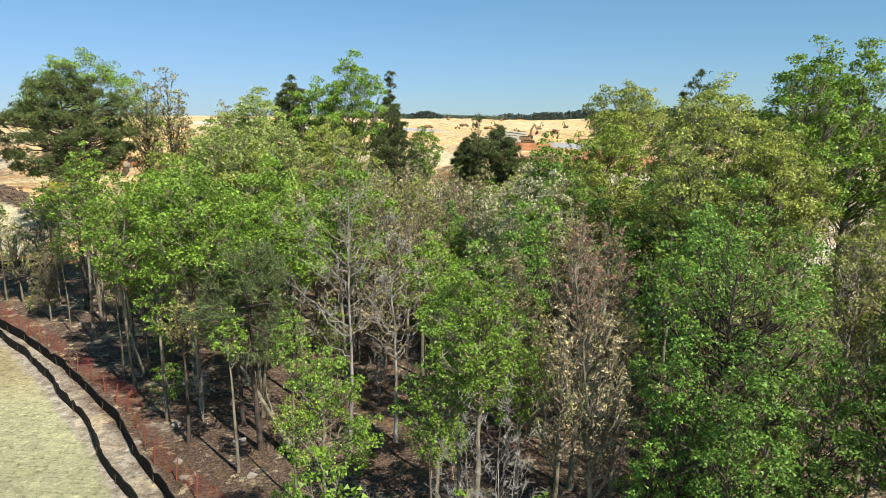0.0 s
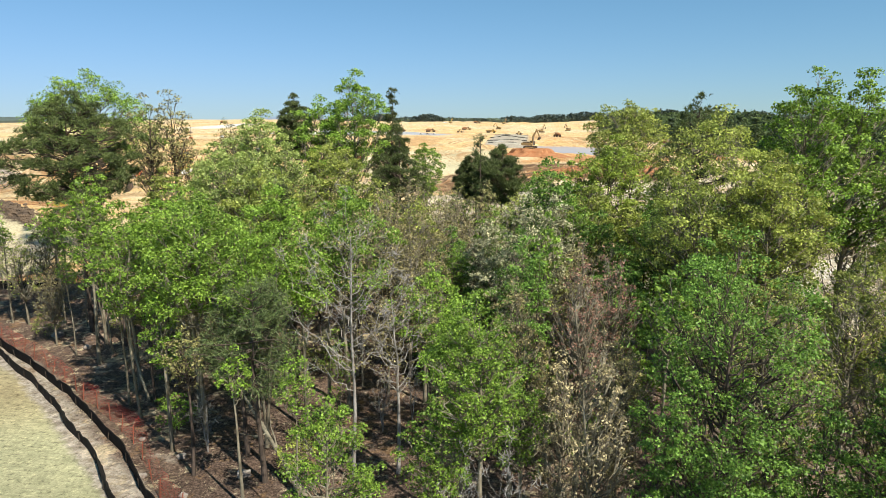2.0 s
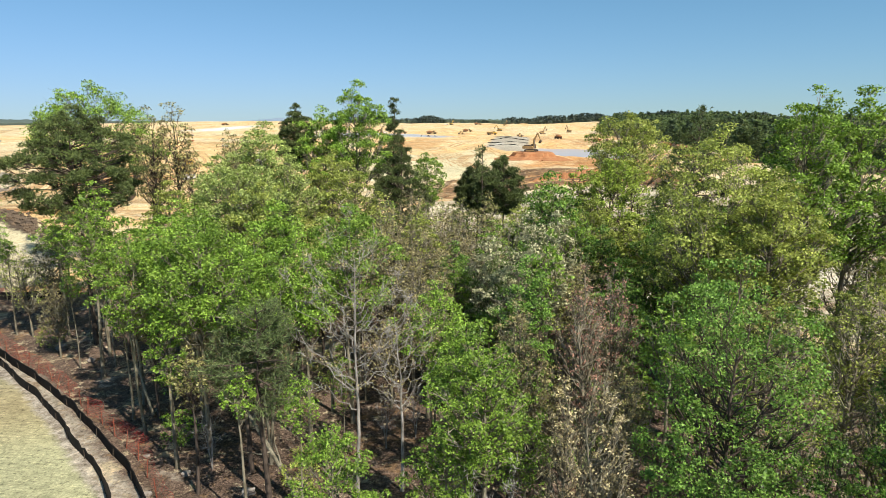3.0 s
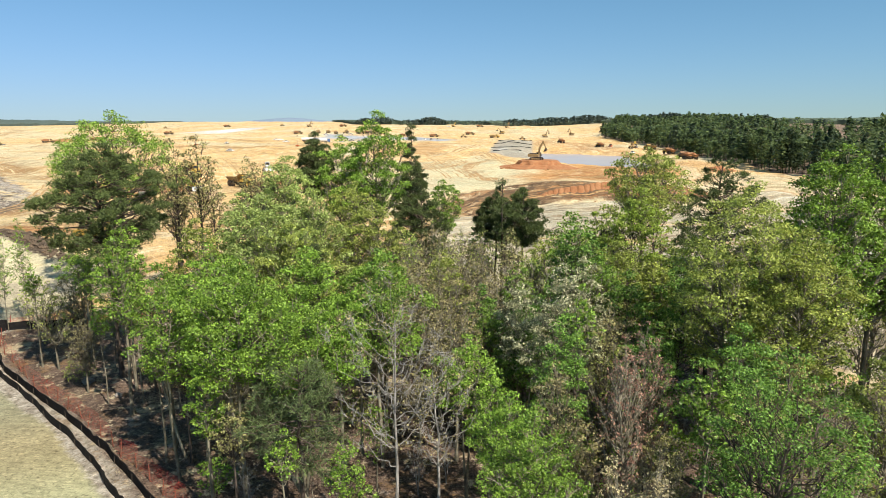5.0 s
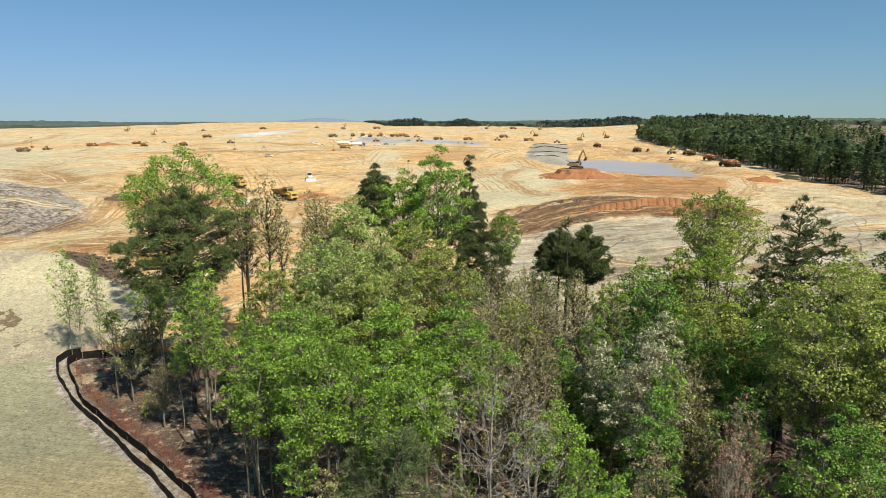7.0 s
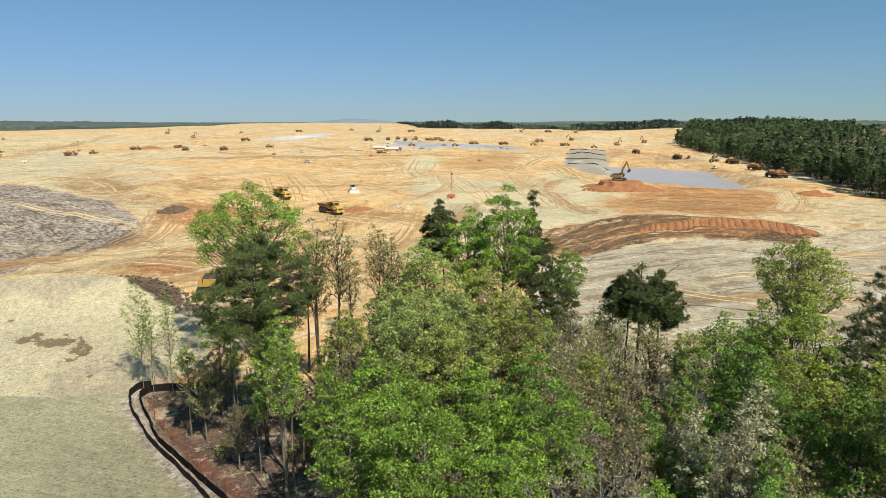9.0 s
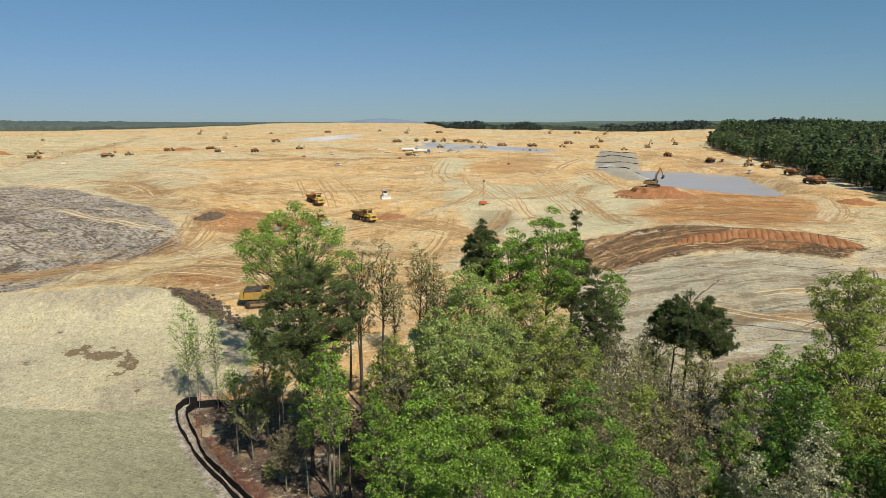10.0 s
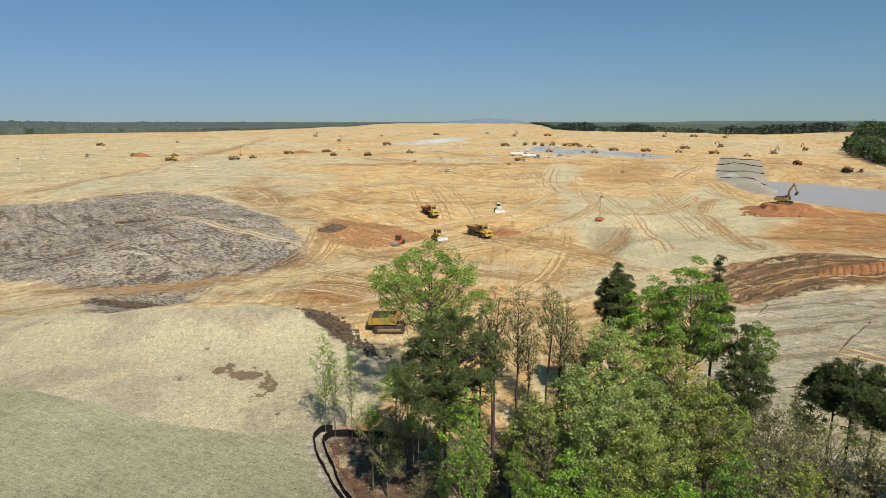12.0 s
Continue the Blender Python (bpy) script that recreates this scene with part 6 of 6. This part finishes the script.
def ribbed_bank(path, depth, h, step, label):
    """A bank of red clay scraped by a blade: its face is cut into ribs that run down the slope."""
    rng = np.random.default_rng(3)
    pts = np.array(path, float)
    seg = np.r_[0, np.cumsum(np.hypot(*np.diff(pts, axis=0).T))]
    d, v = np.linspace(0, seg[-1], 260), np.linspace(0, 1, 22)
    px, py = np.interp(d, seg, pts[:, 0]), np.interp(d, seg, pts[:, 1])
    D, V = np.meshgrid(d, v)
    fade = sstep(0, 7, D) * sstep(seg[-1], seg[-1] - 9, D)
    X = px[None] + 0.25 * depth * (V - 0.5)
    Y = py[None] + depth * (V - 0.45) * (0.75 + 0.4 * vnoise(D, D * 0, 9, 5))
    rib = np.abs(np.sin(np.pi * (D + 1.2 * vnoise(D, V * 4, 5, 8) + 1.5 * V) / step)) ** 0.3
    Z = plan_z(X, Y) - 0.15 + fade * h * sstep(0.0, 0.72, V) * sstep(1.0, 0.8, V) * (0.8 + 0.4 * vnoise(D, V * 0, 12, 6)) - fade * 0.8 * (1 - rib) * sstep(0.05, 0.25, V) * sstep(0.95, 0.7, V)
    Z = Z + rng.normal(0, 0.05, Z.shape) * fade
    n, m = D.shape
    i = (np.arange(n - 1)[:, None] * m + np.arange(m - 1)[None]).ravel()
    tagged(new("clay_bank", from_arrays("clay_bank", U * np.stack([X, Y, Z], -1).reshape(-1, 3), np.stack([i, i + 1, i + m + 1, i + m], -1), BANK_CLAY)), label, "soil bank")


ribbed_bank([(24, 199), (34, 205), (46, 209), (60, 211), (76, 208), (84, 204)], 11, 1.4, 2.3, "low red clay bank with ribs scraped down its face")
clay_bench(47, 352, 10, 8, 3.0, "flat-topped raw clay bench cut by the excavator")


def clods(cx, cy, length, width, turn, n, big, material, label, seed):
    """A ragged band of loose lumps."""
    rng = np.random.default_rng(seed)
    bm = bmesh.new()
    bmesh.ops.create_icosphere(bm, subdivisions=1, radius=1)
    base = np.array([v.co[:] for v in bm.verts])
    tri = np.array([[v.index for v in f.verts] for f in bm.faces])
    bm.free()
    c, s = math.cos(radians(turn)), math.sin(radians(turn))
    out, spots = Soup(), []
    for q in range(n):
        u, v = rng.normal(0, 0.45) * length, rng.normal(0, 0.45) * width
        x, y = (cx + u * c - v * s) * U, (cy + u * s + v * c) * U
        r = big * rng.uniform(0.25, 1.0) ** 1.6
        out.add(base * r * rng.uniform(0.6, 1.2, (len(base), 1)) * np.array([1, 1, 0.7]) + np.array([x, y, r * 0.2]), tri)
        spots.append((x, y))
    level = np.repeat(ground_z(np.array([p[0] for p in spots]), np.array([p[1] for p in spots])), len(base))
    out.v = [np.concatenate(out.v) + np.column_stack([np.zeros(len(level)), np.zeros(len(level)), level])]
    tagged(new("soil_clods", out.mesh("soil_clods", material)), label, "soil clods", kind="stuff")


clods(-82, 120.5, 14, 2.0, -26, 700, 0.42, DARK_SPOIL, "dark torn clods along the mound's edge", 1)
clods(-141, 129.5, 13, 1.6, 4, 500, 0.42, DARK_SPOIL, "dark torn clods behind the mound", 2)
clods(-226, 226, 12, 5, 10, 420, 0.6, DARK_SPOIL, "dark torn clods on the grey spoil", 3)
clods(50, 204, 34, 9, -4, 420, 0.26, CLAY, "red clods churned up beside the haul road", 4)
clods(38, 340, 16, 9, 20, 420, 0.7, CLAY, "raw clay lumps below the digging bench", 5)
clods(-20, 240, 26, 14, 20, 120, 0.25, CLAY, "scattered clay lumps on the flat", 6)

# ---- wheel and blade tracks pressed into the soil ----
TRACK_DARK = worn("churned_damp_soil", (0.42, 0.255, 0.115), (0.52, 0.335, 0.155), 0.7, 0.97, 0.0, 0.1, 0.5)
TRACK_PALE = worn("rubbed_dry_soil", (0.74, 0.59, 0.345), (0.68, 0.47, 0.22), 0.8, 0.97, 0.0, 0.1, 0.5)
TRACK_MUD = worn("dark_rutted_mud", (0.12, 0.078, 0.046), (0.24, 0.14, 0.07), 0.7, 0.95, 0.0, 0.15, 0.5)
TRACK_CLAY = worn("scraped_red_clay", (0.36, 0.155, 0.058), (0.50, 0.26, 0.105), 0.7, 0.97, 0.0, 0.1, 0.3)
TRACK_CHALK = worn("dusty_scratched_spoil", (0.58, 0.51, 0.385), (0.46, 0.39, 0.29), 0.7, 0.97, 0.0, 0.1, 0.5)
TRACK_ASH = worn("dark_furrowed_spoil", (0.13, 0.10, 0.078), (0.22, 0.18, 0.14), 0.7, 0.97, 0.0, 0.1, 0.5)


class Ribbons:
    """Thin ragged ribbons that lie on the ground."""

    def __init__(self, seed):
        self.rng, self.v, self.f, self.n = np.random.default_rng(seed), [], [], 0

    def lay(self, px, py, width):
        k = len(px)
        d = unit(np.column_stack([np.gradient(px), np.gradient(py)]))
        w = width * np.clip(0.25 + 1.5 * vnoise(np.arange(k), np.full(k, self.n % 977), 2.2, 4), 0.15, 1.5) * np.minimum(1, 6 * np.sin(np.pi * np.linspace(0.01, 0.99, k)))
        for side in (-0.5, 0.5):
            x, y = px - d[:, 1] * w * side, py + d[:, 0] * w * side
            self.v.append(np.column_stack([x, y, lay_z(x, y) + 0.05]) * U)
        i = self.n + np.arange(k - 1)
        self.f.append(np.stack([i, i + 1, i + k + 1, i + k], -1))
        self.n += 2 * k

    def bow(self, x0, y0, x1, y1, x2, y2, offset, width, lo=0.0, hi=1.0, fan=0.0):
        q = np.linspace(lo, hi, 48)
        px, py = (1 - q) ** 2 * x0 + 2 * q * (1 - q) * x1 + q * q * x2, (1 - q) ** 2 * y0 + 2 * q * (1 - q) * y1 + q * q * y2
        d = unit(np.column_stack([np.gradient(px), np.gradient(py)]))
        off = offset * (1 + fan * (1 - q)) + self.rng.normal(0, 0.3) + min(1.2, 0.8 * width) * (vnoise(q * 9, q * 0 + offset, 1.5, 6) - 0.5)
        self.lay(px - d[:, 1] * off, py + d[:, 0] * off, width)

    def done(self, material, label):
        tagged(new("tyre_tracks", from_arrays("tyre_tracks", np.concatenate(self.v), np.concatenate(self.f), material)), label, "tyre tracks", kind="stuff")


dark, pale = Ribbons(1), Ribbons(2)
for x0, y0, x1, y1, x2, y2, half, tone in TRACKS:
    far = max(1.0, math.hypot(x1, y1) / 330)
    for q in range(4 if half > 2 else 2):
        to = dark if dark.rng.random() < (0.85 if tone < 0 else 0.4) else pale
        lo = to.rng.uniform(0, 0.25)
        off = to.rng.normal(0, 0.55 * half)
        for gauge in (-1.35, 1.35):
            to.bow(x0, y0, x1, y1, x2, y2, off + gauge * far, 0.55 * far, lo, to.rng.uniform(0.75, 1.0))
# haul loops about the machines, the pale tongue and the flats beyond
LOOPS = [(-118, 190, -86, 214, -40, 262), (-92, 262, -60, 230, -28, 206), (-60, 420, -52, 330, -14, 262), (-20, 440, 0, 330, 8, 232), (10, 470, -2, 380, -30, 300), (-160, 420, -120, 330, -90, 250), (-150, 600, -110, 480, -40, 420),
         (-260, 640, -180, 520, -90, 470), (-400, 760, -300, 640, -180, 600), (30, 300, 70, 262, 104, 300), (50, 240, 84, 232, 120, 262), (-100, 700, -40, 640, 30, 620), (-60, 160, -44, 190, -52, 250), (-330, 880, -240, 760, -160, 730), (20, 560, 34, 480, 30, 400)]
for x0, y0, x1, y1, x2, y2 in LOOPS:
    far = max(1.0, math.hypot(x1, y1) / 330)
    for q in range(5):
        to = dark if dark.rng.random() < 0.65 else pale
        lo, off = to.rng.uniform(0, 0.4), to.rng.normal(0, 5)
        hi = min(1.0, lo + to.rng.uniform(0.4, 0.8))
        for gauge in (-1.35, 1.35):
            to.bow(x0, y0, x1, y1, x2, y2, off + gauge * far, 0.5 * far, lo, hi)
dark.done(TRACK_DARK, "brown tyre and crawler tracks across the clay")
pale.done(TRACK_PALE, "pale dusty tyre tracks across the clay")
mud = Ribbons(3)
for q in range(26):
    off = mud.rng.uniform(-8, 8)
    lo = mud.rng.uniform(0, 0.25)
    mud.bow(0, 177, 26, 226, 88, 208, off, mud.rng.uniform(0.5, 1.5), lo, mud.rng.uniform(0.55, 1.0), 0.35)
mud.done(TRACK_MUD, "dark wet ruts of the curving haul road")
scraped = Ribbons(6)
for q in range(130):
    x, y = scraped.rng.uniform(24, 116), scraped.rng.uniform(232, 378)
    turn, length = radians(scraped.rng.normal(-4, 7)), scraped.rng.uniform(8, 34)
    ex, ey = x + length * math.cos(turn), y + length * math.sin(turn)
    if min(inside(np.array([x, ex]), np.array([y, ey]), CLAY_RIGHT)) > 2 and math.hypot(x - 47, y - 352) > 26:
        scraped.bow(x, y, (x + ex) / 2, (y + ey) / 2 + scraped.rng.normal(0, 2), ex, ey, 0, scraped.rng.uniform(0.7, 2.6))
scraped.done(TRACK_CLAY, "red-brown streaks scraped across the orange clay")
ash, chalk = Ribbons(4), Ribbons(5)
for q in range(150):
    to = ash if q % 12 else chalk
    x, y = to.rng.uniform(-400, -128), to.rng.uniform(140, 305)
    turn, length = radians(to.rng.choice([-22, 14, 40]) + to.rng.normal(0, 7)), to.rng.uniform(8, 34)
    ex, ey = x + length * math.cos(turn), y + length * math.sin(turn)
    if min(inside(np.array([x, ex]), np.array([y, ey]), DARK)) > 3:
        to.bow(x, y, (x + ex) / 2 + to.rng.normal(0, 2), (y + ey) / 2 + to.rng.normal(0, 2), ex, ey, 0, to.rng.uniform(0.4, 1.1))
chalk.bow(-262, 232, -190, 226, -134, 200, 0, 0.8)
for q in range(170):
    to = ash if q % 2 else chalk
    x, y = to.rng.uniform(-8, 125), to.rng.uniform(84, 205)
    turn, length = radians(to.rng.choice([24, 30, 62, -12]) + to.rng.normal(0, 6)), to.rng.uniform(6, 26)
    ex, ey = x + length * math.cos(turn), y + length * math.sin(turn)
    if min(inside(np.array([x, ex]), np.array([y, ey]), FIELD)) > 2 and max(inside(np.array([x, ex]), np.array([y, ey]), WOOD)) < -4:
        to.bow(x, y, (x + ex) / 2 + to.rng.normal(0, 2), (y + ey) / 2 + to.rng.normal(0, 2), ex, ey, 0, to.rng.uniform(0.15, 0.45))
ash.done(TRACK_ASH, "dark furrows dragged across the spoil and the pale field")
chalk.done(TRACK_CHALK, "pale scratches dragged across the spoil and the pale field")

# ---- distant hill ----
# the blue of the distance haze is put into the hill's own colour
HILL = worn("hazed_woodland", (0.20, 0.26, 0.33), (0.23, 0.29, 0.35), 0.5, 0.95, scale=0.01)
bm = bmesh.new()
ridge = []
for q in range(41):
    u = q / 20 - 1
    h = 70 * math.exp(-(u * 2.4) ** 2) + 34 * math.exp(-((u - 0.5) * 2.6) ** 2) + 26 * math.exp(-((u + 0.55) * 3) ** 2) + 5 * noise.noise(Vector((u * 8, 0, 0)))
    ridge.append([bm.verts.new((-930 + u * 330, 3640 + k * 70, 2 + 0.36 * h * z)) for k, z in ((0, 0), (1, 0.6), (2, 1.0), (4, 0.5), (5, 0.0))])
for p, q in zip(ridge, ridge[1:]):
    for k in range(4):
        bm.faces.new((p[k], q[k], q[k + 1], p[k + 1]))
me = bpy.data.meshes.new("backdrop")
bm.to_mesh(me)
bm.free()
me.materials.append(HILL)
tagged(new("backdrop", me), "low wooded hill on the horizon, coloured blue-grey for haze", "hill", kind="structure")

# ---- silt socks on the gravel bank ----
for k, (x0, y0, x1, y1) in enumerate(((36, 545, 67, 520), (39, 610, 73, 585), (47, 690, 84, 665), (58, 770, 95, 750))):
    w = Soup()
    q = np.linspace(0, 1, 14)
    px, py = x0 + (x1 - x0) * q, y0 + (y1 - y0) * q
    w.tube(np.column_stack([px * U, py * U, U * plan_z(px, py) + 0.35]), np.full(14, 0.28), 6)
    tagged(new("filter_sock", w.mesh("filter_sock", FABRIC, True)), "thick dark filter sock laid across the gravel bank", "filter sock", "filter socks")

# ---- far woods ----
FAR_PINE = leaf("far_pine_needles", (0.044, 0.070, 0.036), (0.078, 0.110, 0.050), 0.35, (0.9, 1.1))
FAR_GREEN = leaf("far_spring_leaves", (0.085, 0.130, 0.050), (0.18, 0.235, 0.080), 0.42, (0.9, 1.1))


def woods(name, trees, seed, label, material, pine):
    """Many far trees: a stem and a ragged crown of leaf clumps each. trees: x, y, height, clumps."""
    rng = np.random.default_rng(seed)
    out = Soup()
    level = U * plan_z(np.array([p[0] for p in trees]), np.array([p[1] for p in trees]))
    for (x, y, h, n), z in zip(trees, level):
        x, y = x * U, y * U
        u = rng.random(n) ** 0.75
        form = (1.08 - u) if pine else np.sin(np.pi * (0.15 + 0.8 * u)) ** 0.7
        lobe = 1 + 0.35 * np.sin(rng.uniform(0, 6.28) + 3 * u * 6.28)
        rad = h * (0.19 if pine else 0.24) * form * lobe * rng.uniform(0.3, 1.1, n)
        az = rng.uniform(0, 6.283, n)
        c = np.column_stack([x + rad * np.cos(az), y + rad * np.sin(az), z + h * (0.14 + 0.84 * u)])
        nr = unit(rng.normal(0, 0.42, (n, 3)) + np.array([0, 0, 0.9]))
        a = unit(np.cross(nr, rng.normal(0, 1, (n, 3))))
        b = np.cross(nr, a)
        s = h * rng.uniform(0.40, 0.85, (n, 1)) / math.sqrt(n)
        v = np.stack([c + a * s, c - a * s * 0.6 + b * s * 0.8, c - a * s * 0.6 - b * s * 0.8], 1).reshape(-1, 3)
        out.add(v, np.arange(3 * n).reshape(-1, 3))
        out.tube(np.array([[x, y, z - 0.5], [x, y, z + h * 0.8]]), [0.22, 0.08], 3)
    tagged(new(name, out.mesh(name, material)), label, "woods", kind="stuff")


rng = np.random.default_rng(77)
pines, leafy = [], []
for q in range(3500):
    y = 190 + 1450 * rng.random() ** 1.25
    back = rng.random() ** 1.7
    x = float(wood_side(y)) + 250 * back
    far = math.hypot(x, y)
    n = 190 if far < 420 and back < 0.3 else 60 if far < 700 else 30
    stand = float(vnoise(np.array([x]), np.array([y]), 60, 3)[0])
    h = rng.uniform(7.4, 12.6) * (0.65 + 0.85 * float(vnoise(np.array([x]), np.array([y]), 90, 8)[0]))
    (pines if rng.random() < 0.06 + 0.62 * stand else leafy).append((x, y, h * (1.12 if rng.random() < 0.1 else 1.0), n))
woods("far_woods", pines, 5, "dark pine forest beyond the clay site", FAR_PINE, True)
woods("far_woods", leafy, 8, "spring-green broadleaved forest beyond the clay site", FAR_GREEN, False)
strip = []
for q in range(2600):
    a = radians(rng.uniform(-9, 26))
    d = float(wood_from(math.sin(a), math.cos(a))) + rng.uniform(-30, 160)
    tall = 0.55 + 0.9 * float(vnoise(np.array([a * 100]), np.array([0.0]), 2.5, 5)[0])
    strip.append((d * math.sin(a), d * math.cos(a), rng.uniform(7, 13) * tall, 18))
# dark pine green with a grey cast of haze in the colour
DIM = leaf("hazed_far_leaves", (0.060, 0.082, 0.066), (0.095, 0.120, 0.090), 0.2, (0.9, 1.1))
woods("far_woods", strip, 9, "dark strip of pine forest along the horizon, greyed for haze", DIM, True)


def canopy(name, lo, hi, step, height, climb, tint, label, seed):
    """Closed woodland on the horizon: crowns side by side, each a low dome, from the wood's edge backwards."""
    az = np.radians(np.arange(lo, hi, step))
    back = np.array([0, 0, 6, 14, 24, 36, 50, 66, 86, 110, 140, 175, 215, 260, 320, 400, 500, 620, 780, 980, 1250])
    A, B = np.meshgrid(az, back)
    D = wood_from(np.sin(A), np.cos(A)) + 26 * (vnoise(A * 1500, B * 0, 20, seed) - 0.5) + B
    X, Y = D * np.sin(A), D * np.cos(A)
    crowns = 0.55 * vnoise(A * 1550, B, 8, seed + 1) + 0.35 * vnoise(A * 1550, B, 3.6, seed + 2) + 0.5 * vnoise(A * 1550, B * 0.6, 60, seed + 3)
    H = height * (0.30 + 0.85 * crowns) + climb * sstep(0, 900, B) * (0.4 + 1.1 * vnoise(A * 1550, B * 0.2, 200, seed + 4))
    H = H * np.interp(np.degrees(A), [-80, -52, -38, -28, -22, -10, 42], [1.6, 1.45, 0.85, 0.4, 0.3, 0.8, 1.0])
    H[0] = -1.0
    Z = plan_z(X, Y) + H
    n, m = A.shape
    i = (np.arange(n - 1)[:, None] * m + np.arange(m - 1)[None]).ravel()
    # tint: leaf greens already greyed, as haze over that distance would do
    mat, t, b = shader(name + "_leaves", 0.95, 0.1)
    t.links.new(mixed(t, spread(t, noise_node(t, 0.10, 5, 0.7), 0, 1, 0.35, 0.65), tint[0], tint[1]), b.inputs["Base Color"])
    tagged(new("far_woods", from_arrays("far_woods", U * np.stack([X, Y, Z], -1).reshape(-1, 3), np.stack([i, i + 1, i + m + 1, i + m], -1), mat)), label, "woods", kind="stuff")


canopy("far_left_hazed", -80, -22, 0.11, 11, 9, ((0.080, 0.105, 0.092), (0.125, 0.150, 0.122)), "green forest on the low far rise, haze mixed into its colour", 40)
canopy("far_right_hazed", -10, 42, 0.11, 10, 2, ((0.070, 0.095, 0.070), (0.12, 0.15, 0.095)), "strip of forest along the horizon, haze mixed into its colour", 50)
